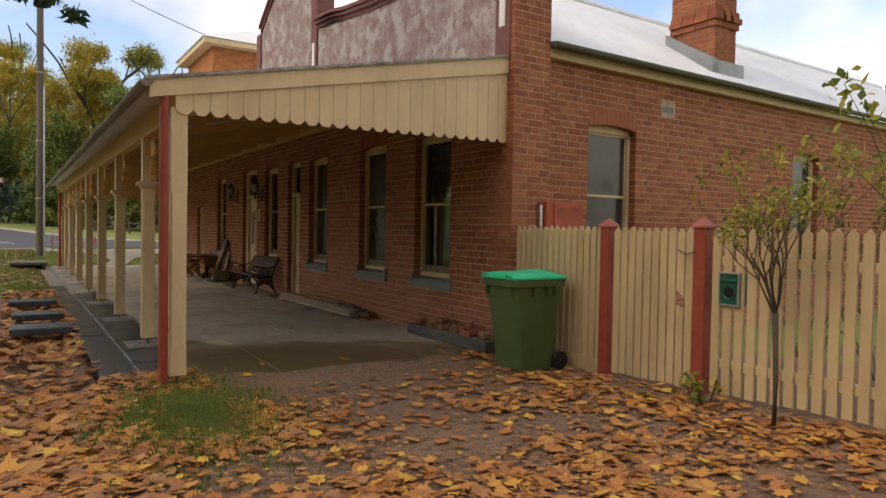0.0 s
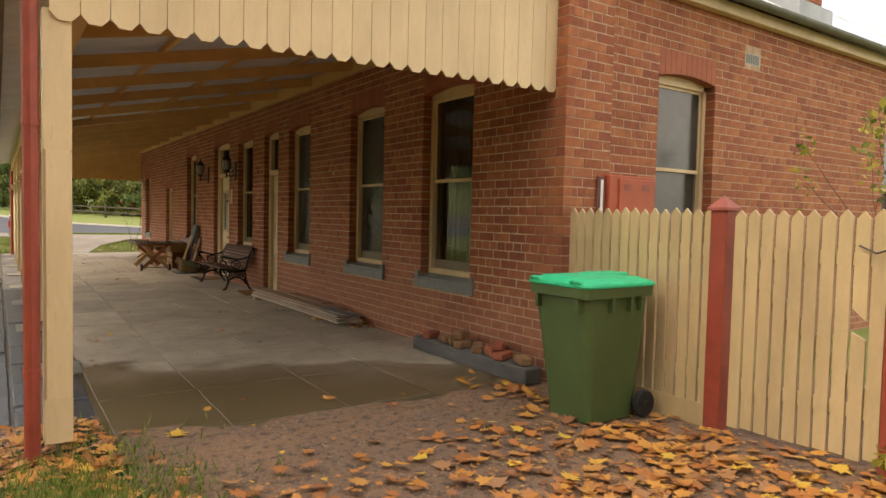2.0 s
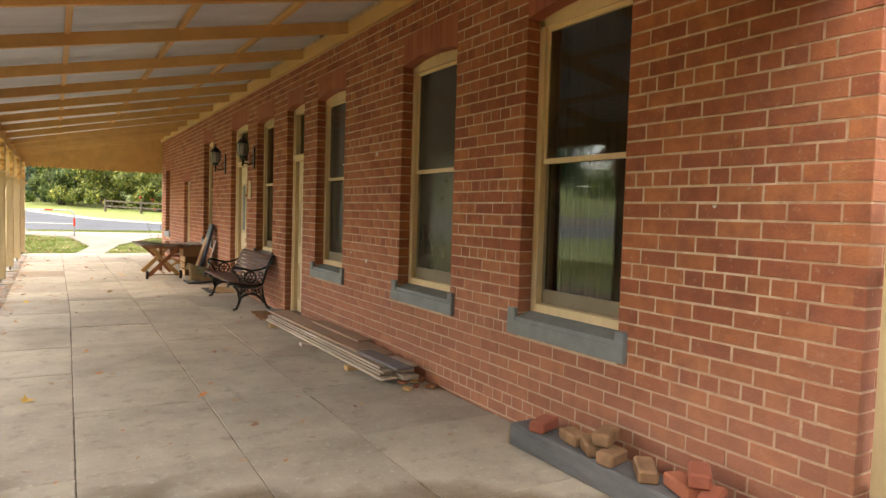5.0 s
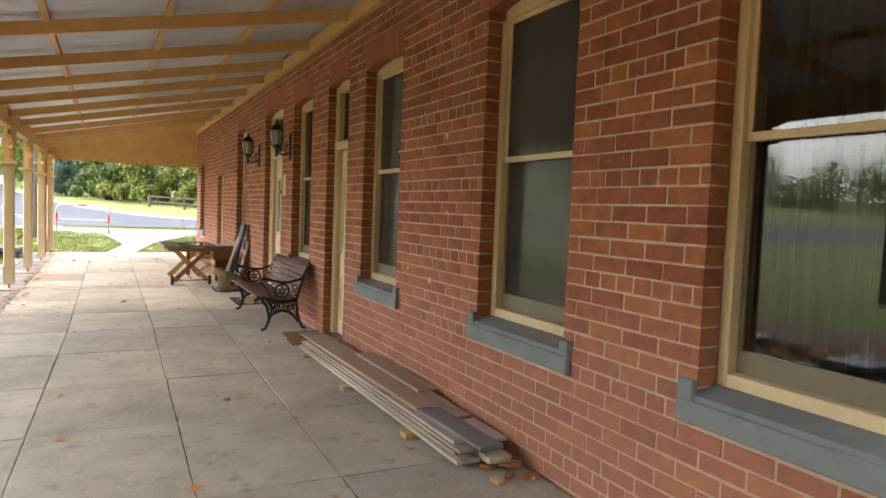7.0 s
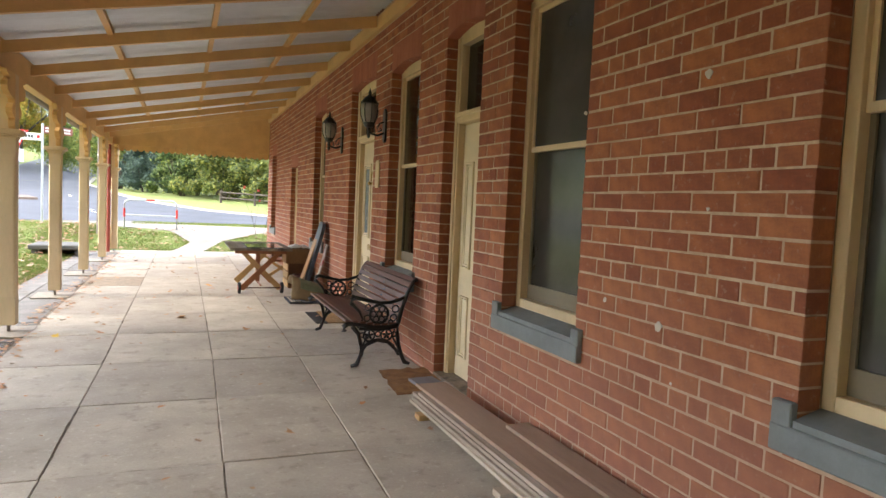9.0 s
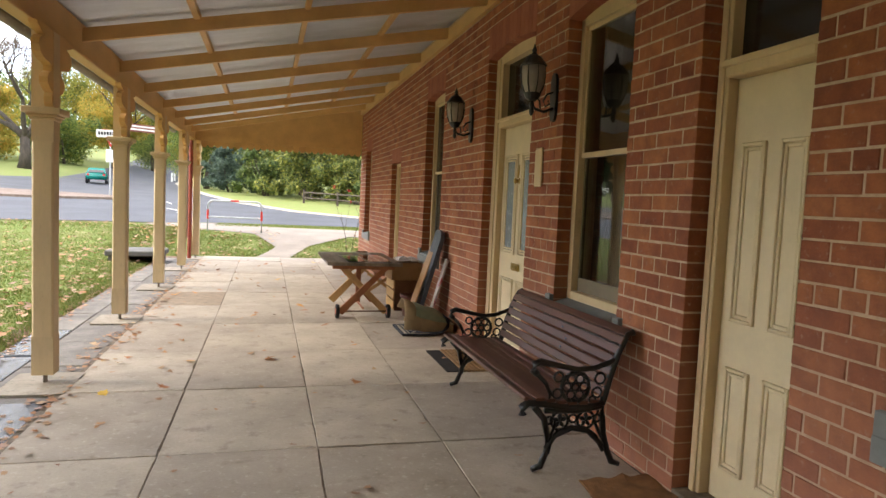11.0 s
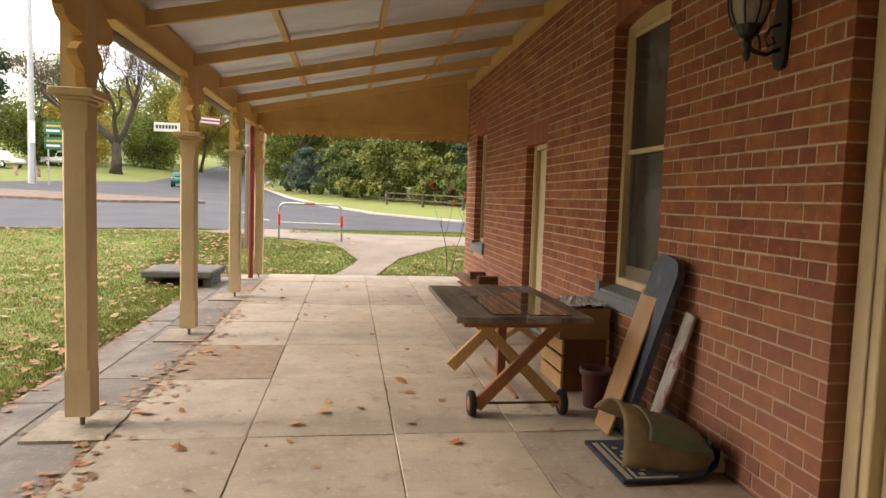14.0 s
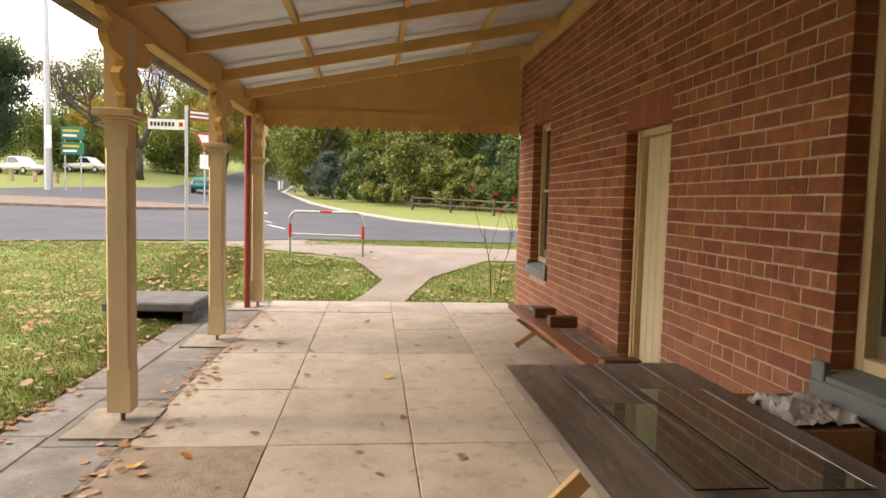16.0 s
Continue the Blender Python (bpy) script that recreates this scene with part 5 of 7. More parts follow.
f3 = thing("picket_fence", "cream painted picket fence running along the footpath", "fence", group="picket fence")
pickets(f3, -5.0, 3.58, 78, 0.076, 3)
for y in (4.80, 3.685, 1.0, -1.7):
    th = thing("fence_post", "red oxide painted fence post with a pointed cap", "post", (5.2, y, 0), 0, "fence posts")
    bm = bmesh.new()
    box(bm, -0.062, 0.062, -0.062, 0.062, -0.1, 1.54, 0.006)
    part("shaft", bm, M_REDPAINT, th)
    bm = bmesh.new()
    vs = [bm.verts.new(p) for p in ((-.078, -.078, 1.54), (.078, -.078, 1.54), (.078, .078, 1.54), (-.078, .078, 1.54), (-.078, -.078, 1.56), (.078, -.078, 1.56), (.078, .078, 1.56), (-.078, .078, 1.56), (0, 0, 1.645))]
    for q in ((3, 2, 1, 0), (0, 1, 5, 4), (1, 2, 6, 5), (2, 3, 7, 6), (3, 0, 4, 7), (4, 5, 8), (5, 6, 8), (6, 7, 8), (7, 4, 8)):
        bm.faces.new([vs[i] for i in q])
    part("cap", bm, mat("pink_primer", (0.36, 0.10, 0.075), 0.6, 0.2, 7, 0.1, 40), th, "faded pink-red pyramid cap")
bm = bmesh.new()
sweep(bm, [(5.13, 3.72, 1.33), (5.12, 3.80, 1.30), (5.14, 3.9, 1.34)], 0.006, 5)
tagged(part("gate_wire", bm, M_BLACK), "loop of wire holding the gate", "wire")
th = thing("mailbox", "dark green metal letterbox with a round newspaper hole", "mailbox", (5.15, 3.385, 0.88))
M_MAIL = mat("dark_green_enamel", (0.008, 0.095, 0.068), 0.35, 0.12, 5, 0.05, 40)
bm = bmesh.new()
box(bm, -0.005, 0.18, -0.085, 0.085, 0.0, 0.275, 0.005)
part("body", bm, M_MAIL, th)
bm = bmesh.new()
for q in ((-0.098, -0.082, -0.005, 0.285), (0.082, 0.098, -0.005, 0.285), (-0.082, 0.082, -0.005, 0.01), (-0.082, 0.082, 0.268, 0.285)):
    box(bm, -0.018, 0.012, *q, 0.003)
part("rim", bm, mat("grey_enamel", (0.25, 0.27, 0.26), 0.4, 0.1, 5, 0.05, 40), th, "grey metal rim")
bm = bmesh.new()
box(bm, -0.03, -0.004, -0.075, 0.075, 0.205, 0.222, 0.003)
part("slot_flap", bm, M_MAIL, th)
bm = bmesh.new()
n = 24
inner = [bm.verts.new((-0.007, 0.046 * math.cos(6.2832 * k / n), 0.11 + 0.046 * math.sin(6.2832 * k / n))) for k in range(n)]
outer = [bm.verts.new((-0.016, 0.057 * math.cos(6.2832 * k / n), 0.11 + 0.057 * math.sin(6.2832 * k / n))) for k in range(n)]
for k in range(n):
    bm.faces.new((inner[k], inner[(k + 1) % n], outer[(k + 1) % n], outer[k]))
part("hole_rim", bm, M_MAIL, th)
# flat black disc on the front: the shade inside the hole is painted
bm = bmesh.new()
rod(bm, (-0.0075, 0, 0.11), (0.0, 0, 0.11), 0.047, seg=24)
part("newspaper_hole", bm, mat("hollow_shade_black", (0.004, 0.004, 0.004), 0.9, 0.1, 5, 0, 20), th, "black disc painted as the shade inside the hole")
th = thing("meter_box", "red-orange steel meter box on the brick wall", "meter box")
M_METER = mat("orange_red_enamel", (0.42, 0.085, 0.035), 0.45, 0.12, 4, 0.05, 40)
bm = bmesh.new()
box(bm, 5.60, 6.25, 6.20, 6.42, 1.30, 1.87, 0.01)
part("cabinet", bm, M_METER, th)
bm = bmesh.new()
box(bm, 5.72, 6.22, 6.185, 6.2, 1.33, 1.84, 0.006)
dr = part("door", bm, M_METER, th)
for x in (5.83, 6.08):
    for z in (1.74, 1.76, 1.78):
        bm = bmesh.new()
        box(bm, x - 0.045, x + 0.045, 6.18, 6.186, z, z + 0.008)
        part("louvre", bm, M_MAROON, dr)
bm = bmesh.new()
box(bm, 5.50, 5.60, 6.24, 6.262, 1.35, 1.85, 0.004)
part("side_case", bm, M_MAROON, th)
bm = bmesh.new()
box(bm, 5.525, 5.555, 6.225, 6.24, 1.5, 1.82, 0.004)
part("white_strip", bm, M_WHITE, th, "white plastic strip")
th = thing("wall_vent", "small grey cast vent in the brick wall", "vent")
bm = bmesh.new()
box(bm, 8.03, 8.33, YS + 0.002, YS + 0.06, 3.26, 3.39, 0.004)
part("backing", bm, M_KERB, th)
for i in range(6):
    bm = bmesh.new()
    box(bm, 8.05 + i * 0.044, 8.075 + i * 0.044, YS - 0.004, YS + 0.004, 3.275, 3.375)
    part("slat", bm, M_SILL, th)

# ---- roofs, parapet and chimney ----
def corrugated(name, x0, x1, line, label, material, pitch=0.076):
    """Roof sheets with their ribs along y; line: (y, z) from eave to ridge."""
    bm = bmesh.new()
    rows, x = [], x0
    while x < x1:
        h = 0.012 * math.cos(6.2832 * (x - x0) / pitch)
        rows.append([bm.verts.new((x, y, z + h)) for y, z in line])
        x += pitch / 4
    for a, b in zip(rows, rows[1:]):
        for i in range(len(line) - 1):
            bm.faces.new((a[i], b[i], b[i + 1], a[i + 1]))
    ob = structure(name, bm, material, label, "roof")
    ob.data.shade_smooth()
    return ob


corrugated("roof_side", 5.70, 21.0, [(6.30, 3.88), (8.2, 5.2), (9.1, 5.82)], "pale zinc corrugated iron roof", M_ZINC)
corrugated("roof_back", 5.45, 21.0, [(12.0, 3.75), (9.1, 5.82)], "back slope of the corrugated iron roof", M_ZINC)
bm = bmesh.new()
box(bm, 5.45, 20.8, 12.0, Y1, 3.62, 3.70)
structure("roof_flat", bm, M_ZINC, "low iron roof behind the parapet", "roof")
bm = bmesh.new()
rod(bm, (5.7, 9.1, 5.84), (21, 9.1, 5.84), 0.06)
structure("ridge_cap", bm, M_ZINC, "rolled ridge capping", "roof")
bm = bmesh.new()
box(bm, 5.69, 21.0, 6.33, 6.425, 3.70, 3.83, 0.006)
structure("trim_eave", bm, M_CREAM, "cream eave board along the side wall", "trim")
bm = bmesh.new()
prism(bm, [(6.22 + 0.06 * math.cos(t), 3.86 + 0.065 * math.sin(t)) for t in [math.pi + i * math.pi / 8 for i in range(9)]] + [(6.30, 3.87), (6.30, 3.88)], "x", 5.69, 21.0)
tagged(part("roof_gutter", bm, mat("dull_green_gutter", (0.13, 0.13, 0.10), 0.5, 0.25, 4, 0.1, 40)), "dull grey-green quad gutter under the iron roof", "gutter")
th = thing("chimney", "red brick chimney with a corbelled band and lead flashing", "chimney")
bm = bmesh.new()
for z0, z1, e in ((4.0, 4.95, 0.0), (4.95, 5.05, 0.035), (5.05, 5.15, 0.07), (5.15, 5.25, 0.035), (5.25, 7.0, 0.0), (7.0, 7.25, 0.08)):
    n = max(1, round((z1 - z0) / CO_H)) if (CO_H := 0.0857) else 1
    for i in range(n):
        za, zb = z0 + (z1 - z0) * i / n, z0 + (z1 - z0) * (i + 1) / n - 0.010
        for k in range(3):
            xa, xb = 9.72 + k * 0.20, 9.72 + (k + 1) * 0.20 - 0.010
            box(bm, max(9.72, xa - (0.12 if i % 2 else 0)) - e, min(10.30, xb - (0.12 if i % 2 and k < 2 else 0)) + (e if k == 2 else -0.0), 6.75 - e, 6.86, za, zb)
            if k < 3:
                ya = 6.87 + k * 0.25
                box(bm, 9.72 - e, 9.83, ya, ya + 0.24, za, zb)
part("brickwork", bm, M_BRICK, th)
bm = bmesh.new()
box(bm, 9.726, 10.294, 6.757, 7.5, 3.95, 7.2)
part("core", bm, M_MORTAR, th)
bm = bmesh.new()
prism(bm, [(6.66, 4.10), (7.6, 4.78), (7.6, 4.95), (6.735, 4.42), (6.66, 4.30)], "x", 9.55, 9.715)
box(bm, 9.55, 10.42, 6.66, 6.735, 4.08, 4.36, 0.005)
part("flashing", bm, mat("lead_flashing", (0.32, 0.34, 0.35), 0.5, 0.2, 4, 0.1, 30, metal=0.4), th, "grey lead flashing")

bm = bmesh.new()
BTOP = [(6.55, 5.15), (8.0, 5.15), (9.2, 5.17), (10.2, 5.24), (11.0, 5.33), (11.7, 5.45), (12.45, 5.50)]
bpts = [(6.55, 3.6)] + BTOP + [(12.45, 3.6)]
prism(bm, bpts, "x", WX + 0.02, WX + 0.34)
apts = [(12.75, 3.6)] + [(12.75 + 3.25 * i / 14, 6.25 + 0.75 * math.sin(math.pi * i / 14)) for i in range(15)] + [(16.0, 3.6)]
prism(bm, apts, "x", WX + 0.02, WX + 0.34)
par = structure("wall_parapet", bm, M_RENDER, "peeling grey and maroon rendered parapet with moulded cappings", "parapet")
for e, d0, d1 in ((0.03, -0.05, 0.02), (0.08, 0.02, 0.09), (0.12, 0.09, 0.15)):
    bm = bmesh.new()
    prism(bm, [(y, z + d0) for y, z in BTOP] + [(y, z + d1) for y, z in BTOP[::-1]], "x", WX + 0.02 - e, WX + 0.36)
    part("capping", bm, M_MAROON, par)
for e, d0, d1 in ((0.04, -0.04, 0.05), (0.09, 0.05, 0.12)):
    bm = bmesh.new()
    lo = [(y, z + d0) for y, z in apts[1:-1]]
    hi = [(y, z + d1) for y, z in apts[1:-1]]
    prism(bm, lo + hi[::-1], "x", WX + 0.02 - e, WX + 0.36)
    part("capping", bm, M_MAROON, par)
for y in (6.35, 12.45, 16.0):
    bm = bmesh.new()
    box(bm, WX - 0.02, WX + 0.36, y + 0.003, y + 0.297, 3.6, 6.2 if y > 7 else 5.4, 0.01)
    pr = part("parapet_pier", bm, M_MAROON, par)
    bm = bmesh.new()
    box(bm, WX - 0.035, WX - 0.015, y + 0.09, y + 0.21, 4.0, 5.2, 0.01)
    part("pier_panel", bm, M_WHITE, pr, "faded white recessed panel")
bm = bmesh.new()
lathe(bm, [(0.09, 0), (0.10, 0.05), (0.04, 0.09), (0.05, 0.14), (0.13, 0.22), (0.15, 0.32), (0.12, 0.38), (0.05, 0.42), (0.03, 0.48), (0.0, 0.5)], (WX + 0.16, 16.15, 6.2), 16)
tagged(part("stone_urn", bm, M_STONE, smooth=True), "grey stone urn finial on the parapet pier", "urn")
th = thing("upper_block", "orange brick upper storey with cream eaves and a hipped iron roof", "building")
bm = bmesh.new()
box(bm, 5.6, 14, 22.7, 26.3, 3.7, 7.5)
part("wall", bm, mat("orange_brick", (0.46, 0.17, 0.06), 0.9, 0.3, 6, 0.3, 60), th)
bm = bmesh.new()
box(bm, 5.25, 14.3, 22.35, 26.6, 7.5, 7.68, 0.01)
part("eave", bm, M_CREAM, th)
bm = bmesh.new()
vs = [bm.verts.new(p) for p in ((5.2, 22.3, 7.69), (14.4, 22.3, 7.69), (14.4, 26.7, 7.69), (5.2, 26.7, 7.69), (7.4, 24.5, 8.75), (12.2, 24.5, 8.75))]
for q in ((0, 1, 5, 4), (1, 2, 5), (2, 3, 4, 5), (3, 0, 4), (3, 2, 1, 0)):
    bm.faces.new([vs[i] for i in q])
part("roof", bm, M_ZINC, th)

# ---- edge of the verandah: bluestone, lids, pit ----
edging = structure("bluestone_edging", (lambda b: (box(b, 0.80, 1.63, 5.7, 26.9, -0.35, -0.05), b)[1])(bmesh.new()), M_DIRT, "dark bluestone edging along the verandah", "edging")
rng = random.Random(5)
for x0, x1, dz in ((0.76, 1.10, -0.03), (1.11, 1.62, -0.008)):
    y = 5.6 + rng.uniform(0, 0.3)
    while y < 26.8:
        l = rng.uniform(0.7, 1.3)
        bm = bmesh.new()
        box(bm, x0 + rng.uniform(0, .012), x1 - rng.uniform(0.004, .014), y, min(y + l, 26.95) - 0.012, -0.22, dz + rng.uniform(-0.008, 0.006), 0.012)
        part("edging_stone", bm, M_STONE2 if y > 16 + (x0 < 1) * 2 else M_STONE, edging)
        y += l
pad_rng = random.Random(12)
for y in POSTS[1:]:
    bm = bmesh.new()
    n = 7
    x0, x1, y0, y1 = 1.20, 1.66, y - pad_rng.uniform(0.26, 0.34), y + pad_rng.uniform(0.2, 0.3)
    ring = [(x0 + (x1 - x0) * k / n, y0) for k in range(n)] + [(x1, y0 + (y1 - y0) * k / n) for k in range(n)] + [(x1 - (x1 - x0) * k / n, y1) for k in range(n)] + [(x0, y1 - (y1 - y0) * k / n) for k in range(n)]
    ring = [(u + pad_rng.uniform(-.008, .008), v + pad_rng.uniform(-.008, .008)) for u, v in ring]
    prism(bm, ring, "z", -0.05, 0.006)
    part("post_footing", bm, M_PAD if y > 15 else M_STONE2, edging, "concrete pad under a post")
for x0, x1, y0, y1, z in ((0.0, 0.74, 10.55, 11.05, 0.05), (0.02, 0.74, 12.1, 12.6, 0.06), (-0.05, 0.74, 14.3, 14.8, 0.05)):
    bm = bmesh.new()
    box(bm, x0, x1, y0, y1, z - 0.10, z, 0.015)
    tagged(part("drain_cover", bm, M_STONE), "grey stone slab bridging the leaf-filled gutter", "drain cover", "gutter slabs")
th = thing("drain_pit", "concrete drain pit with a thick lid beside the grass", "drain pit")
bm = bmesh.new()
box(bm, -0.05, 1.0, 25.2, 26.2, 0.12, 0.23, 0.02)
part("lid", bm, mat("grey_concrete", (0.17, 0.165, 0.15), 0.9, 0.3, 4, 0.4, 45), th)
bm = bmesh.new()
for q in ((0.0, 0.12, 25.3, 26.1), (0.84, 0.95, 25.3, 26.1), (0.12, 0.84, 26.0, 26.1)):
    box(bm, *q, -0.3, 0.12)
part("pit_wall", bm, mat("grey_concrete", (0.17, 0.165, 0.15), 0.9, 0.3, 4, 0.4, 45), th)

# ---- street furniture ----
th = thing("power_pole", "weathered timber power pole with a steel conduit", "pole", (0.92, 29.7, ground_height(0.92, 29.7)))
bm = bmesh.new()
rod(bm, (0, 0, -0.2), (0, 0, 12.8), 0.15, 0.105, 14)
part("pole", bm, mat("grey_pole_timber", (0.15, 0.125, 0.10), 0.9, 0.3, 4, 0.4, 40, stretch=(1, 1, 0.1)), th)
bm = bmesh.new()
rod(bm, (0.13, -0.13, 0), (0.12, -0.11, 6.5), 0.035)
part("conduit", bm, mat("galvanised", (0.45, 0.47, 0.48), 0.45, 0.12, 4, 0.05, 30, metal=0.5), th)
bm = bmesh.new()
box(bm, -1.1, 1.1, -0.15, -0.05, 12.2, 12.32, 0.01)
part("crossarm", bm, M_OLDWOOD, th)
for z in (2.2, 4.4, 7.0):
    bm = bmesh.new()
    rod(bm, (0, 0, z), (0, 0, z + 0.04), 0.155, seg=14)
    part("band", bm, M_KERB, th)
bm = bmesh.new()
p, q = Vector((0.92, 29.7, 12.1)), Vector((5.3, 22.4, 7.72))
sweep(bm, [p.lerp(q, i / 12) + Vector((0, 0, -0.2 * math.sin(math.pi * i / 12))) for i in range(13)], 0.014, 5)
tagged(part("service_wire", bm, M_BLACK), "black service wire from the pole to the building", "wire")


def hoop():
    a, b = Vector((1.385, 30.95, 0)), Vector((2.87, 30.5, 0))
    za, zb = ground_height(a.x, a.y), ground_height(b.x, b.y)
    hi = 0.70
    th = thing("barrier_hoop", "galvanised tube barrier hoop with red reflective bands", "barrier")
    pts = [a + Vector((0, 0, za - 0.1)), a + Vector((0, 0, za + hi))]
    for i in range(1, 6):
        t = i / 6 * math.pi / 2
        pts.append(a.lerp(b, 0.12 * (1 - math.cos(t))) + Vector((0, 0, za + hi + 0.17 * math.sin(t))))
    for i in range(5, 0, -1):
        t = i / 6 * math.pi / 2
        pts.append(b.lerp(a, 0.12 * (1 - math.cos(t))) + Vector((0, 0, za + hi + 0.17 * math.sin(t))))
    pts += [b + Vector((0, 0, za + hi)), b + Vector((0, 0, zb - 0.1))]
    G = mat("galvanised", (0.45, 0.47, 0.48), 0.45, 0.12, 4, 0.05, 30, metal=0.5)
    R = mat("red_reflector", (0.55, 0.03, 0.02), 0.4, 0.1, 5, 0, 20)
    bm = bmesh.new()
    sweep(bm, pts, 0.027, 10)
    part("tube", bm, G, th, smooth=True)
    bm = bmesh.new()
    rod(bm, a + Vector((0, 0, za + 0.40)), b + Vector((0, 0, za + 0.40)), 0.02)
    part("rail", bm, G, th)
    for p, q in ((a + Vector((0, 0, za + 0.34)), a + Vector((0, 0, za + 0.60))), (b + Vector((0, 0, za + 0.34)), b + Vector((0, 0, za + 0.60))), (a.lerp(b, 0.42) + Vector((0, 0, za + 0.87)), a.lerp(b, 0.58) + Vector((0, 0, za + 0.87)))):
        bm = bmesh.new()
        rod(bm, p, q, 0.031)
        part("red_band", bm, R, th, "red reflective band")


hoop()
G = mat("galvanised", (0.45, 0.47, 0.48), 0.45, 0.12, 4, 0.05, 30, metal=0.5)
gx, gy = -1.0, 32.2
gz = ground_height(gx, gy)
th = thing("street_sign", "steel signpost with white and brown street blades", "sign", (gx, gy, gz))
bm = bmesh.new()
rod(bm, (0, 0, -0.2), (0, 0, 3.05), 0.035)
part("post", bm, G, th)
bm = bmesh.new()
box(bm, -0.80, -0.03, -0.012, 0.012, 2.52, 2.74, 0.004)
bl = part("name_blade", bm, M_WHITE, th, "white blade with dark lettering bars")
for i in range(7):
    bm = bmesh.new()
    box(bm, -0.75 + i * 0.075, -0.70 + i * 0.075, -0.016, -0.012, 2.59, 2.68)
    part("lettering_bar", bm, M_BLACK, bl)
bm = bmesh.new()
box(bm, -0.15, -0.07, -0.016, -0.012, 2.59, 2.68)
part("red_mark", bm, mat("red_reflector", (0.55, 0.03, 0.02), 0.4, 0.1, 5, 0, 20), bl)
bm = bmesh.new()
box(bm, 0.0, 0.9, -0.012, 0.012, 2.75, 2.98, 0.004)
bmesh.ops.transform(bm, matrix=Matrix.Rotation(radians(35), 4, "Z"), verts=bm.verts)
bl = part("tourist_blade", bm, mat("brown_sign", (0.24, 0.085, 0.06), 0.5, 0.1, 5, 0, 20), th, "brown blade with pale bars")
bm = bmesh.new()
for z in (2.80, 2.89):
    box(bm, 0.08, 0.82, -0.018, -0.0125, z, z + 0.045)
bmesh.ops.transform(bm, matrix=Matrix.Rotation(radians(35), 4, "Z"), verts=bm.verts)
part("lettering_bar", bm, M_WHITE, bl)
gx, gy = -6.0, 54.0
th = thing("give_way_sign", "white and red triangular road sign on a steel post", "sign", (gx, gy, ground_height(gx, gy) + 0.1), 40)
th.scale = (1.35, 1.35, 1.35)
bm = bmesh.new()
rod(bm, (0, 0.03, -0.2), (0, 0.03, 2.9), 0.03)
part("post", bm, G, th)
bm = bmesh.new()
prism(bm, [(-0.40, 2.9), (0.40, 2.9), (0, 2.15)], "y", -0.01, 0.01)
part("border", bm, mat("red_reflector", (0.55, 0.03, 0.02), 0.4, 0.1, 5, 0, 20), th)
bm = bmesh.new()
prism(bm, [(-0.29, 2.835), (0.29, 2.835), (0, 2.29)], "y", -0.016, -0.0105)
part("face", bm, M_WHITE, th)
bm = bmesh.new()
box(bm, -0.2, 0.2, -0.01, 0.01, 1.5, 2.05)
part("lower_plate", bm, M_WHITE, th)
gx, gy = -20.2, 67.4
gz = ground_height(gx, gy)
th = thing("lamp_pole", "tall grey steel street pole", "street lamp", (gx, gy, gz))
bm = bmesh.new()
rod(bm, (0, 0, -0.3), (0, 0, 13.5), 0.28, 0.16, 14)
part("pole", bm, G, th)
bm = bmesh.new()
box(bm, 0.0, 0.4, -0.35, -0.3, 3.0, 4.6)
part("panel", bm, M_WHITE, th)
th = thing("direction_sign", "green road direction sign on steel legs", "sign", (gx + 1.5, gy + 0.3, gz + 0.5))
for x in (-0.5, 0.6):
    bm = bmesh.new()
    rod(bm, (x, 0.06, -0.8), (x, 0.06, 3.5), 0.05)
    part("leg", bm, G, th)
M_GREENS = mat("green_sign", (0.01, 0.16, 0.09), 0.4, 0.1, 4, 0, 20)
for z in (2.1, 3.2):
    bm = bmesh.new()
    box(bm, -0.75, 0.85, -0.03, 0.03, z, z + 0.9, 0.03)
    bl = part("sign_panel", bm, M_GREENS, th)
    for k in (0.2, 0.55):
        bm = bmesh.new()
        box(bm, -0.6, 0.25 + k * 0.5, -0.045, -0.032, z + k, z + k + 0.16)
        part("lettering_bar", bm, M_WHITE if k < 0.5 else mat("yellow_bar", (0.6, 0.45, 0.05), 0.5, 0.1, 4, 0, 20), bl)
for x, y in ((-10.6, 118), (-10.2, 112)):
    bm = bmesh.new()
    rod(bm, (x, y, ground_height(x, y) - 0.1), (x, y, ground_height(x, y) + 1.3), 0.14)
    tagged(part("bollard", bm, M_WHITE), "white roadside guide post on the verge", "guide post")
for i in range(5):
    x, y = -23.5 - i * 1.6, 76 - i * 0.4
    bm = bmesh.new()
    rod(bm, (x, y, ground_height(x, y) - 0.2), (x, y, ground_height(x, y) + 0.9), 0.16)
    tagged(part("log_bollard", bm, M_PLANK), "short timber log bollard on the grass", "bollard", "log bollards")


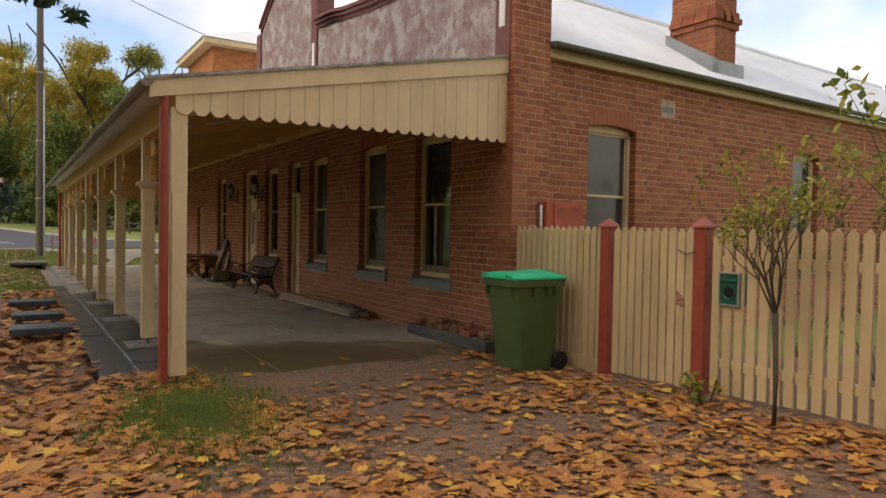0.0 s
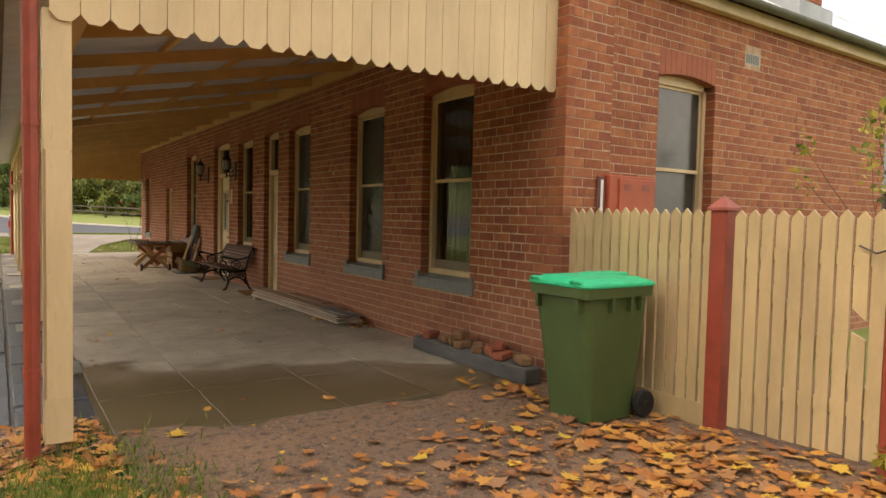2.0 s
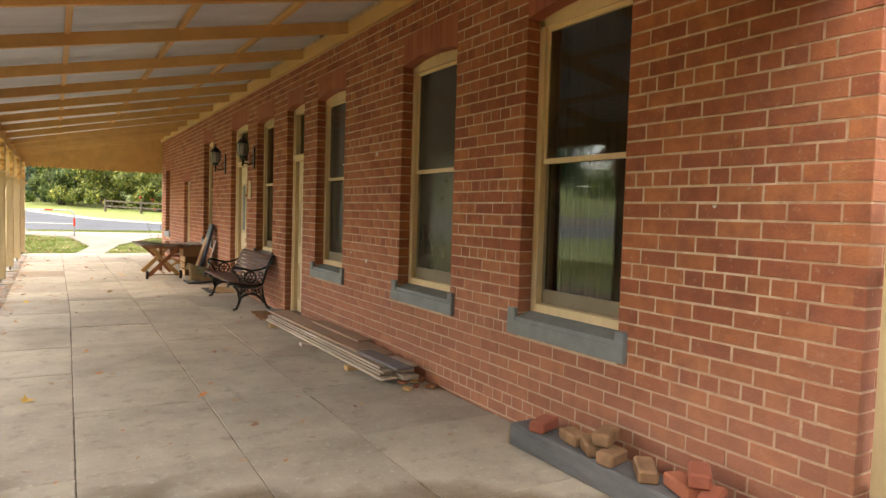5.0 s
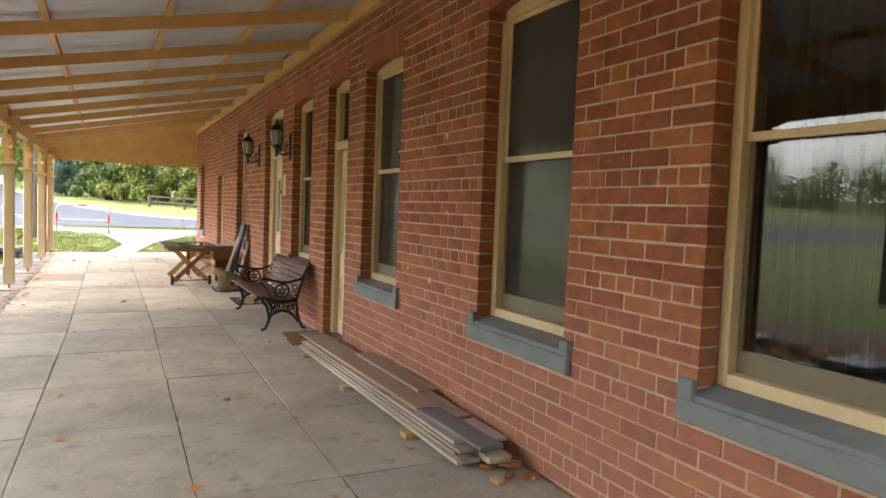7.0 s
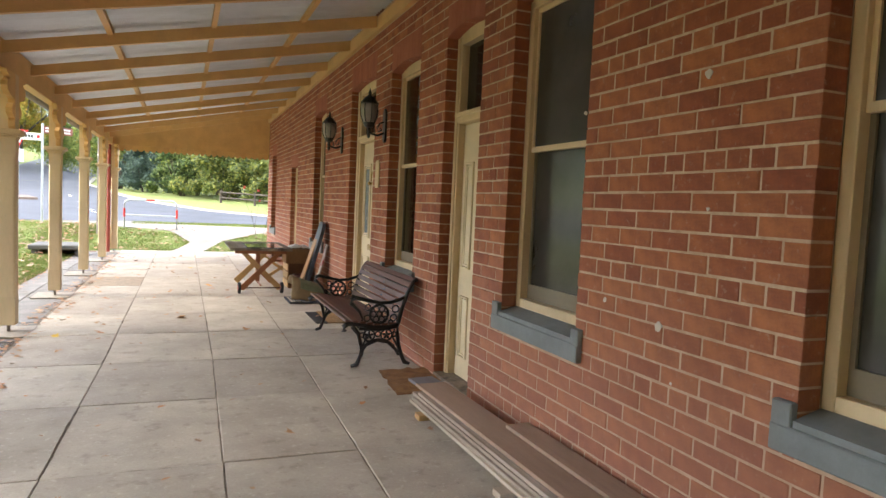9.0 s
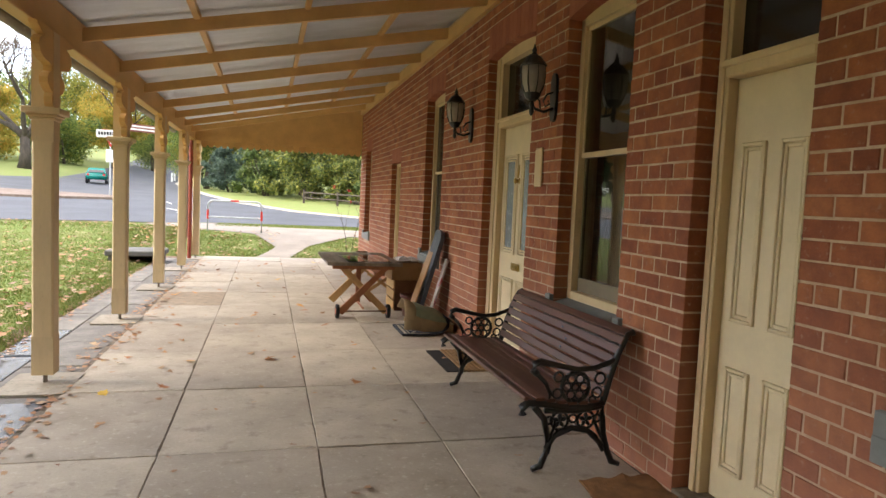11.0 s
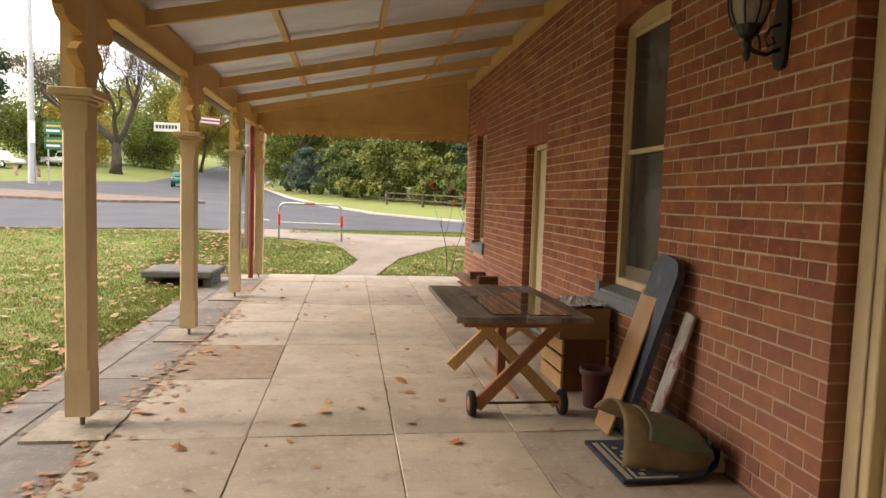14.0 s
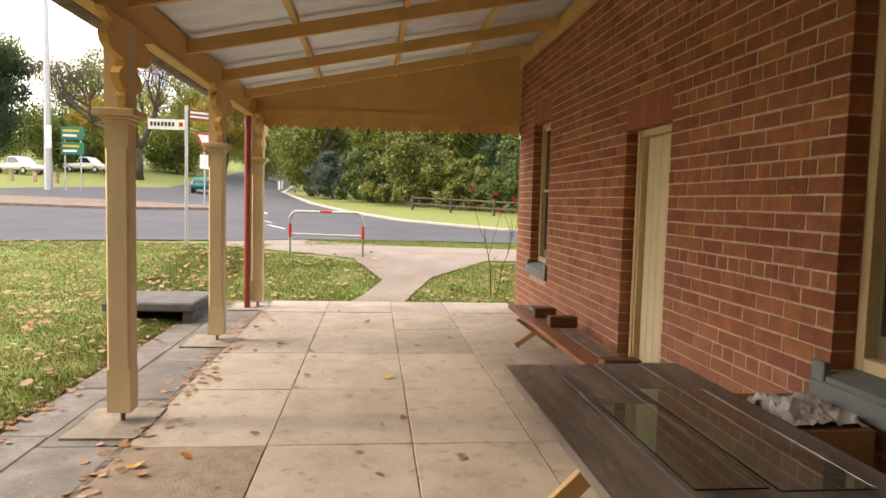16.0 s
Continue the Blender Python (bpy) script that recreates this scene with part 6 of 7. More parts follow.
def vehicle(name, label, x, y, turn, paint, ute):
    th = thing(name, label, "car", (x, y, ground_height(x, y) + 0.02), turn)
    L, W = (5.2, 1.85) if ute else (4.2, 1.72)
    P = mat(name + "_paint", paint, 0.25, 0.05, 2, 0, 20, spec=0.6)
    W_ = mat("vehicle_glass", (0.015, 0.02, 0.025), 0.08, 0.1, 2, 0, 20, spec=0.7)
    bm = bmesh.new()
    if ute:
        ol = [(-2.6, 0.45), (-2.55, 1.0), (-0.75, 1.02), (-0.72, 1.02), (1.0, 1.05), (1.35, 1.0), (2.35, 0.92), (2.58, 0.7), (2.6, 0.42)]
        cab = [(-0.72, 1.02), (-0.6, 1.68), (0.35, 1.72), (1.15, 1.04)]
    else:
        ol = [(-2.1, 0.4), (-2.08, 0.85), (-1.9, 0.98), (0.9, 0.95), (1.9, 0.82), (2.1, 0.6), (2.1, 0.36)]
        cab = [(-1.95, 0.97), (-1.45, 1.42), (0.2, 1.46), (1.05, 0.95)]
    prism(bm, [(u, v) for u, v in ol], "y", -W / 2, W / 2)
    bmesh.ops.bevel(bm, geom=[e for e in bm.edges], offset=0.05, segments=2, affect="EDGES")
    part("body", bm, P, th, smooth=True)
    bm = bmesh.new()
    vs = prism(bm, cab, "y", -W / 2 + 0.08, W / 2 - 0.08)
    for v in bm.verts:
        if v.co.z > 1.2:
            v.co.y *= 0.84
    part("cabin", bm, P, th)
    g = [(u * 0.9 + 0.02, 1.06 + (v - 1.06) * 0.86 if v > 1.1 else 1.08) for u, v in cab]
    for s in (-1, 1):
        bm = bmesh.new()
        for v in prism(bm, g, "y", s * (W / 2 - 0.095), s * (W / 2 - 0.06)):
            if v.co.z > 1.2:
                v.co.y *= 0.86
        part("side_window", bm, W_, th)
    bm = bmesh.new()
    u0, v0 = cab[0]
    u1, v1 = cab[1]
    vs = [bm.verts.new(p) for p in ((u0 - 0.02, -0.65, v0 + 0.05), (u0 - 0.02, 0.65, v0 + 0.05), (u1 - 0.03, 0.55, v1 - 0.06), (u1 - 0.03, -0.55, v1 - 0.06))]
    bm.faces.new(vs)
    part("rear_window", bm, W_, th)
    for sx in (-L * 0.31, L * 0.31):
        for s in (-1, 1):
            w = new("wheel")
            w.parent = th
            bm = bmesh.new()
            lathe(bm, [(0.2, -0.1), (0.31, -0.1), (0.34, -0.06), (0.34, 0.06), (0.31, 0.1), (0.2, 0.1)], seg=20)
            bmesh.ops.transform(bm, matrix=pose(sx, s * (W / 2 - 0.06), 0.34, 90, 0, 0), verts=bm.verts)
            part("tyre", bm, mat("black_rubber", (0.018, 0.018, 0.02), 0.8, 0.2, 9, 0.1, 50), w)
            bm = bmesh.new()
            lathe(bm, [(0.0, -0.11), (0.2, -0.1), (0.2, 0.1), (0.0, 0.11)], seg=14)
            bmesh.ops.transform(bm, matrix=pose(sx, s * (W / 2 - 0.06), 0.34, 90, 0, 0), verts=bm.verts)
            part("rim", bm, G, w)
    for s in (-1, 1):
        bm = bmesh.new()
        box(bm, -L / 2 - 0.01, -L / 2 + 0.06, s * (W / 2 - 0.2) - 0.1, s * (W / 2 - 0.2) + 0.1, 0.7, 0.9, 0.02)
        part("tail_light", bm, mat("tail_red", (0.4, 0.02, 0.02), 0.3, 0.1, 4, 0, 20), th)


vehicle("parked_ute", "white dual-cab utility parked on the grass", -29.1, 95.8, -18, (0.75, 0.75, 0.74), True)
vehicle("parked_ute", "white utility parked on the far grass", -31.5, 86.0, -25, (0.72, 0.72, 0.71), True)
vehicle("green_car", "teal green hatchback on the road", -12.6, 80.0, 100, (0.0, 0.20, 0.16), False)

# ---- plants ----


def leaf_mat(name, cols, trans=0.42):
    m = bpy.data.materials.new(name)
    m.use_nodes = True
    n, l = m.node_tree.nodes, m.node_tree.links
    b = n["Principled BSDF"]
    geo = n.new("ShaderNodeNewGeometry")
    r = n.new("ShaderNodeValToRGB")
    e = r.color_ramp.elements
    while len(e) < len(cols):
        e.new(0.5)
    for i, c in enumerate(cols):
        e[i].position, e[i].color = i / max(1, len(cols) - 1), (*c, 1)
    l.new(geo.outputs["Random Per Island"], r.inputs["Fac"])
    l.new(r.outputs["Color"], b.inputs["Base Color"])
    b.inputs["Roughness"].default_value = 0.6
    tr = n.new("ShaderNodeBsdfTranslucent")
    l.new(r.outputs["Color"], tr.inputs["Color"])
    mix = n.new("ShaderNodeMixShader")
    mix.inputs["Fac"].default_value = trans
    l.new(b.outputs["BSDF"], mix.inputs[1])
    l.new(tr.outputs["BSDF"], mix.inputs[2])
    l.new(mix.outputs["Shader"], n["Material Output"].inputs["Surface"])
    return m


LG = leaf_mat("mid_green_leaves", [(0.05, 0.08, 0.018), (0.09, 0.14, 0.026), (0.15, 0.21, 0.04), (0.24, 0.29, 0.06), (0.34, 0.34, 0.07)])
LD = leaf_mat("dark_green_leaves", [(0.018, 0.036, 0.016), (0.04, 0.08, 0.03), (0.075, 0.13, 0.05)])
LB = leaf_mat("blue_green_leaves", [(0.035, 0.06, 0.045), (0.08, 0.125, 0.085), (0.14, 0.20, 0.13)])
LY = leaf_mat("autumn_yellow_leaves", [(0.18, 0.20, 0.03), (0.33, 0.30, 0.045), (0.48, 0.38, 0.06), (0.58, 0.32, 0.05)])
LV = leaf_mat("yellow_green_leaves", [(0.08, 0.11, 0.02), (0.16, 0.20, 0.035), (0.27, 0.29, 0.05), (0.42, 0.38, 0.07), (0.52, 0.40, 0.09)])
LBUSH = leaf_mat("bush_leaves", [(0.025, 0.045, 0.012), (0.055, 0.095, 0.018), (0.10, 0.15, 0.03), (0.20, 0.235, 0.05)], 0.3)
LBUSHY = leaf_mat("yellowing_bush_leaves", [(0.03, 0.05, 0.012), (0.08, 0.11, 0.02), (0.17, 0.20, 0.035), (0.34, 0.32, 0.06)], 0.3)
LBARE = leaf_mat("brown_twigs", [(0.09, 0.065, 0.05), (0.14, 0.10, 0.075), (0.11, 0.09, 0.05)])


def leaf_cloud(name, lobes, n, size, material, parent, seed, thin=1.0):
    """Many small bent leaf sprays over and within a set of lobes (centre, radii)."""
    r = np.random.RandomState(seed)
    C, R = np.array([l[0] for l in lobes], float), np.array([l[1] for l in lobes], float)
    w = R[:, 0] * R[:, 1] + R[:, 1] * R[:, 2]
    k = r.choice(len(lobes), n, p=w / w.sum())

    def unit(a):
        return a / (np.linalg.norm(a, axis=1, keepdims=True) + 1e-6)
    d = unit(r.normal(size=(n, 3)))
    ph = k[:, None] * 1.7 + seed
    bump = 0.80 + 0.12 * np.sin(4.1 * d[:, :1] + ph) * np.sin(5.3 * d[:, 1:2] + 2 * ph) + 0.10 * np.sin(9 * d[:, 2:] + ph) * np.sin(8 * d[:, :1] + ph)
    q = np.clip(np.abs(r.normal(0.72, 0.26, (n, 1))), 0.1, 1.35) * bump
    p = C[k] + d * R[k] * q
    a = unit(r.normal(size=(n, 3)))
    b = unit(np.cross(a, d + 0.4 * r.normal(size=(n, 3))))
    s = size * r.uniform(0.5, 1.2, (n, 1))
    v = np.stack([p - a * s * 0.7, p + b * s * 0.42 * thin + d * 0.1 * s, p + a * s + d * 0.2 * s, p - b * s * 0.42 * thin + d * 0.1 * s], 1).reshape(-1, 3)
    me = bpy.data.meshes.new(name)
    me.vertices.add(4 * n)
    me.vertices.foreach_set("co", v.astype(np.float32).ravel())
    me.loops.add(4 * n)
    me.loops.foreach_set("vertex_index", np.arange(4 * n, dtype=np.int32))
    me.polygons.add(n)
    me.polygons.foreach_set("loop_start", np.arange(0, 4 * n, 4, dtype=np.int32))
    me.update(calc_edges=True)
    me.materials.append(material)
    ob = new(name, me)
    ob.parent = parent
    return ob


def branches(bm, start, direction, length, radius, depth, rng, tips, droop=0.0, spread=0.7):
    p, d = Vector(start), Vector(direction).normalized()
    pts, rs = [p.copy()], [radius]
    n = 5
    for i in range(n):
        d = (d + Vector((rng.uniform(-.2, .2), rng.uniform(-.2, .2), rng.uniform(-.12, .16) - droop))).normalized()
        p = p + d * length / n
        pts.append(p.copy())
        rs.append(radius * (1 - 0.5 * (i + 1) / n))
    sweep(bm, pts, rs, 7 if depth > 2 else 4)
    if depth == 0:
        tips.append(p.copy())
        return
    for k in range(rng.choice((2, 3, 3))):
        at = pts[rng.choice((3, 4, 5))]
        nd = (d + Vector((rng.uniform(-1, 1), rng.uniform(-1, 1), rng.uniform(-.2, .7))) * spread).normalized()
        branches(bm, at, nd, length * rng.uniform(0.6, 0.8), radius * 0.52, depth - 1, rng, tips, droop, spread)


def tree(label, x, y, h, r, leaves, seed, n=4000, size=0.3, low=0.25, depth=2, squat=1.0):
    rng = random.Random(seed)
    z = ground_height(x, y)
    th = thing("tree", label, "tree", (x, y, z - 0.1))
    bm = bmesh.new()
    tips = []
    branches(bm, (0, 0, 0), (rng.uniform(-.05, .05), rng.uniform(-.05, .05), 1), h * 0.5, h * 0.022 + 0.05, depth, rng, tips)
    part("trunk", bm, M_BARK, th, smooth=True)
    lobes = []
    k = 17
    for i in range(k):
        a = rng.uniform(0, 6.283)
        t = rng.uniform(0, 1)
        q = r * (0.25 + 0.6 * math.sin(math.pi * (0.12 + 0.8 * t))) * rng.uniform(0.4, 1)
        s = r * rng.uniform(0.38, 0.6) * (1.1 - 0.4 * t)
        lobes.append(((q * math.cos(a), q * math.sin(a), h * (low + (0.92 - low) * t)), (s, s, s * 0.9 * squat)))
    lobes.append(((0, 0, h * (low + 1) / 2), (r * 0.5, r * 0.5, h * (1 - low) * 0.42)))
    leaf_cloud("crown", lobes, n, size, leaves, th, seed)
    return th


def bush(label, x, y, h, r, leaves, seed, n=3500, size=0.16, dz=0.0):
    rng = random.Random(seed)
    z = ground_height(x, y) + dz
    th = thing("bush", label, "bush", (x, y, z))
    for i in range(6):
        a = rng.uniform(0, 6.28)
        bm = bmesh.new()
        sweep(bm, [(0.2 * math.cos(a), 0.2 * math.sin(a), -0.1), (r * 0.3 * math.cos(a), r * 0.3 * math.sin(a), h * 0.35), (r * 0.5 * math.cos(a), r * 0.5 * math.sin(a), h * 0.7)], [0.07, 0.05, 0.02], 5)
        part("stem", bm, M_BARK, th)
    lobes = []
    for i in range(64):
        a, t = rng.uniform(0, 6.283), rng.uniform(0.0, 1)
        q = r * rng.uniform(0.45, 0.95) * math.sqrt(max(0.05, 1 - 0.9 * t * t))
        s = rng.uniform(0.10, 0.21)
        lobes.append(((q * math.cos(a), q * math.sin(a), h * (0.08 + 0.84 * t)), (r * s, r * s, r * s * 0.8)))
    lobes.append(((0, 0, h * 0.42), (r * 0.62, r * 0.62, h * 0.4)))
    leaf_cloud("crown", lobes, n, size, leaves, th, seed)
    return th


# along the verge behind the far kerb
bush("rounded blue-green bush on the grass verge", -0.6, 80, 4.6, 3.4, LB, 31, 22000, 0.15)
bush("large yellow-green bush on the grass verge", 6.2, 66, 6.8, 4.4, LBUSHY, 32, 30000, 0.16)
bush("low mid-green bush beside the verge", 2.9, 72, 4.8, 3.2, LBUSH, 33, 20000, 0.15)
bush("mid-green bush by the post fence", 12.4, 57.5, 5.2, 3.4, LBUSH, 34, 22000, 0.14)
bush("yellow-green bush by the post fence", 9.6, 61, 3.8, 2.6, LBUSHY, 35, 16000, 0.14)
bush("dark green bush near the fence", 15.6, 53.5, 5.6, 3.6, LD, 36, 20000, 0.14)
bush("dark bush behind the fence", 19.5, 50, 5.6, 4, LBUSH, 37, 16000, 0.15)
for i, (x, y, h, r, m, lab) in enumerate((
        (-3.5, 88, 15, 5.0, LG, "green tree behind the verge"), (1.5, 90, 19, 5.0, LY, "tall yellowing tree behind the verge"),
        (6.5, 80, 22, 4.6, LY, "tall tree turning orange and yellow"), (10.5, 74, 15, 5.0, LG, "green tree behind the bushes"),
        (4.0, 76, 12, 4.2, LG, "leafy green tree over the bushes"), (15.5, 66, 13, 5, LD, "dark green tree behind the fence"), (13, 82, 21, 4.5, LV, "tall thin yellow-green tree"),
        (20, 74, 17, 5, LG, "green tree beyond the fence"), (-7.5, 122, 24, 7, LV, "tall autumn tree up the road"), (-2, 112, 26, 6, LY, "tall yellow tree up the road"),
        (3, 118, 27, 6, LG, "tall green tree up the road"), (-13, 165, 20, 8, LG, "tree at the bend of the road"), (-28, 128, 17, 8, LV, "yellowing tree on the hill"),
        (-20, 122, 14, 6, LY, "yellow tree on the hill"), (-37, 112, 18, 8, LG, "green tree on the hill"), (-30, 104, 9, 5, LY, "small yellow tree behind the parked cars"),
        (-45, 100, 19, 7, LD, "dark conifer-like tree on the hill"), (-38, 92, 17, 5, LD, "dark tree on the hill"), (-52, 118, 20, 9, LG, "green tree on the hill"),
        (-17, 140, 16, 8, LG, "green tree beside the climbing road"), (-24, 112, 8, 5, LG, "low green tree behind the ute"), (-33, 100, 7, 4, LG, "low green tree on the grass bank"), (9, 130, 25, 8, LV, "tall tree in the distance"), (-62, 90, 18, 8, LD, "dark tree at the edge of the hill"))):
    tree(lab, x, y, h, r, m, 50 + i, 32000 if h > 12 else 18000, 0.21, 0.14 if m is not LY else 0.2, 2)


def bare_tree(x, y, h, seed):
    rng = random.Random(seed)
    th = thing("tree", "old spreading tree with mostly bare branches", "tree", (x, y, ground_height(x, y) - 0.1))
    bm = bmesh.new()
    tips = []
    sweep(bm, [(0, 0, 0), (0.1, 0, h * 0.12), (0, 0.1, h * 0.24)], [0.75, 0.55, 0.5], 10)
    for k in range(5):
        a = 6.283 * k / 5 + rng.uniform(-.3, .3)
        branches(bm, (0, 0.1, h * 0.22), (math.cos(a) * 0.8, math.sin(a) * 0.8, 1), h * 0.33, 0.33, 4, rng, tips, 0.0, 0.75)
    part("trunk", bm, M_BARK, th, smooth=True)
    lobes = [(tuple(t), (1.0, 1.0, 0.8)) for t in tips]
    leaf_cloud("crown", lobes, 16000, 0.2, LBARE, th, seed, 0.25)


bare_tree(-22.5, 92.0, 15, 8)
# woods that close the distance
lobes = []
rng = random.Random(77)
for i in range(90):
    a = radians(-75 + 150 * i / 89)
    d = rng.uniform(170, 230)
    x, y = d * math.sin(a), 20 + d * math.cos(a)
    lobes.append(((x, y, ground_height(x, y) + rng.uniform(3, 9)), (rng.uniform(7, 11), 5, rng.uniform(7, 12))))
ob = leaf_cloud("far_woods", lobes, 90000, 0.7, LG, None, 5)
tagged(ob, "far green woods on the rising ground", "woods", "", "stuff")
# unseen trees added behind the walk, made tall to block low sky light
lobes = []
for i in range(46):
    a = radians(180 + 200 * i / 45 - 100)
    for k in range(3):
        d = rng.uniform(24, 40)
        x, y = d * math.sin(a), 8 + d * math.cos(a)
        if x < 3:
            lobes.append(((x, y, 2.5 + 4.2 * k + rng.uniform(-1, 1)), (rng.uniform(3, 5), rng.uniform(3, 5), rng.uniform(3, 4.5))))
ob = leaf_cloud("far_woods", lobes, 60000, 0.42, LG, None, 6)
tagged(ob, "unseen trees added across the street to block low sky light", "woods", "", "stuff")
# post-and-rail fence under the bushes
th = thing("rail_fence", "old dark post and rail fence under the bushes", "fence")
fp = [(5.5, 58.5), (7.6, 55.8), (9.7, 53.1), (11.8, 50.4), (13.9, 47.7)]
for (x0, y0), (x1, y1) in zip(fp, fp[1:]):
    bm = bmesh.new()
    z = ground_height(x0, y0)
    rod(bm, (x0, y0, z - 0.1), (x0, y0, z + 0.95), 0.08)
    part("post", bm, M_BARK, th)
    for h in (0.4, 0.78):
        bm = bmesh.new()
        rod(bm, (x0, y0, z + h), (x1, y1, ground_height(x1, y1) + h), 0.05, seg=6)
        part("rail", bm, M_BARK, th)


# sapling and shrubs by the picket fence
def sapling():
    rng = random.Random(21)
    x, y = 4.72, 2.72
    th = thing("sapling", "young rose tree with sparse green leaves", "tree", (x, y, ground_height(x, y)))
    bm = bmesh.new()
    sweep(bm, [(0, 0, -0.05), (0.01, 0, 0.4), (-0.01, 0.01, 0.86)], [0.022, 0.02, 0.024], 8)
    tips = []
    for k in range(9):
        a = 6.283 * k / 9 + rng.uniform(-.3, .3)
        branches(bm, (-0.01, 0.01, 0.84), (math.cos(a) * 0.34, math.sin(a) * 0.34, 1), 0.46, 0.010, 2, rng, tips, 0.0, 0.6)
    part("trunk", bm, M_BARK, th, smooth=True)
    lobes = [(tuple(t), (0.06, 0.06, 0.06)) for t in tips]
    leaf_cloud("crown", lobes, 800, 0.026, LV, th, 21, 1.2)


sapling()


def shrub(label, x, y, h, r, leaves, seed, n, size=0.04, stems=12):
    rng = random.Random(seed)
    th = thing("shrub", label, "shrub", (x, y, ground_height(x, y)))
    tips = []
    for k in range(stems):
        a = rng.uniform(0, 6.283)
        bm = bmesh.new()
        branches(bm, (0.1 * math.cos(a), 0.1 * math.sin(a), -0.03), (math.cos(a) * 0.35, math.sin(a) * 0.35, 1), h * 0.6, 0.009, 1, rng, tips, 0, 0.4)
        part("stem", bm, M_BARK, th)
    leaf_cloud("crown", [(tuple(t), (r * 0.35, r * 0.35, r * 0.5)) for t in tips], n, size, leaves, th, seed, 1.1)


shrub("tall thin shrub with fresh green tips behind the fence", 8.0, 4.2, 2.6, 0.5, LV, 41, 900, 0.05)
shrub("rose shrub with reddish leaves behind the fence", 7.2, 3.0, 1.9, 0.5, leaf_mat("red_green_leaves", [(0.07, 0.1, 0.03), (0.12, 0.13, 0.04), (0.3, 0.08, 0.05)]), 42, 900, 0.04)
shrub("garden shrub with yellow-green leaves", 7.6, 2.2, 2.3, 0.6, LV, 43, 1000, 0.045)
shrub("leafy autumn shrub reaching over the fence", 6.0, 1.6, 2.9, 0.6, LV, 44, 900, 0.06)
shrub("small weed at the foot of the gate post", 4.98, 3.50, 0.22, 0.2, LV, 45, 90, 0.05, 6)
shrub("thin red-leaved vine stem beside the wall end", 4.98, 27.7, 2.1, 0.1, leaf_mat("crimson_leaves", [(0.35, 0.03, 0.03), (0.5, 0.06, 0.04)]), 46, 90, 0.035, 2)
# street trees along the footpath; the limb of one hangs over it, the rest stays out of view
def street_tree(label, x, y, seed, limb=False):
    th = thing("street_tree", label, "tree", (x, y, ground_height(x, y)), 0, "street trees")
    bm = bmesh.new()
    tips = []
    r = random.Random(seed)
    sweep(bm, [(0, 0, -0.1), (0.1, 0, 2), (0, 0, 4.4)], [0.3, 0.24, 0.2], 12)
    for k in range(5):
        a = 1.2566 * k + r.uniform(-.3, .3)
        branches(bm, (0, 0, 3.6 + 0.2 * k), (math.cos(a), math.sin(a), 1.1), 2.6, 0.1, 1, r, [], 0.0, 0.7)
    if limb:
        sweep(bm, [(0, 0, 3.4), (1.8, 0.6, 4.6), (3.6, 1.0, 5.0), (5.1, 1.2, 4.75)], [0.14, 0.1, 0.06, 0.02], 8)
        for k in range(6):
            branches(bm, (4.0 + 0.25 * k, 1.1, 4.95 - 0.04 * k), (1, r.uniform(-1, 1), -0.2), 0.7, 0.012, 1, r, tips, 0.05, 0.6)
    part("trunk", bm, M_BARK, th)
    if limb:
        leaf_cloud("twig_leaves", [(tuple(t), (0.18, 0.18, 0.12)) for t in tips], 1100, 0.09, LD, th, seed, 1.1)
    # crown out of view, filled out to keep sun and sky off the paving
    lobes = [((1.6 * math.cos(k * 2.4) * (1 + 0.3 * (k % 3)), 2.0 * math.sin(k * 2.4) * (1 + 0.3 * (k % 3)), 5.6 + 0.5 * k), (1.8, 1.8, 1.4)) for k in range(9)]
    leaf_cloud("crown", lobes, 22000, 0.12, LV, th, seed + 1, 1.1)


street_tree("street tree with a dark leafy limb over the footpath", -5.5, 8.5, 9, True)
# two more trees, both unseen, added to shade paving, yard and near wall
street_tree("unseen yellowing tree added to shade the verandah paving", -6.5, 14.2, 19)
street_tree("unseen yellowing tree added to shade the leaf-strewn yard", -4.5, -2.0, 29)

# ---- fallen leaves and grass ----
LF = leaf_mat("fallen_leaves", [(0.24, 0.09, 0.035), (0.44, 0.165, 0.045), (0.55, 0.22, 0.05), (0.36, 0.18, 0.085), (0.66, 0.31, 0.06), (0.30, 0.14, 0.07), (0.50, 0.18, 0.045), (0.70, 0.47, 0.07)], 0.1)
LDRY = leaf_mat("dry_leaves", [(0.22, 0.11, 0.06), (0.40, 0.25, 0.13), (0.42, 0.18, 0.06), (0.30, 0.18, 0.11), (0.48, 0.33, 0.17)], 0.1)


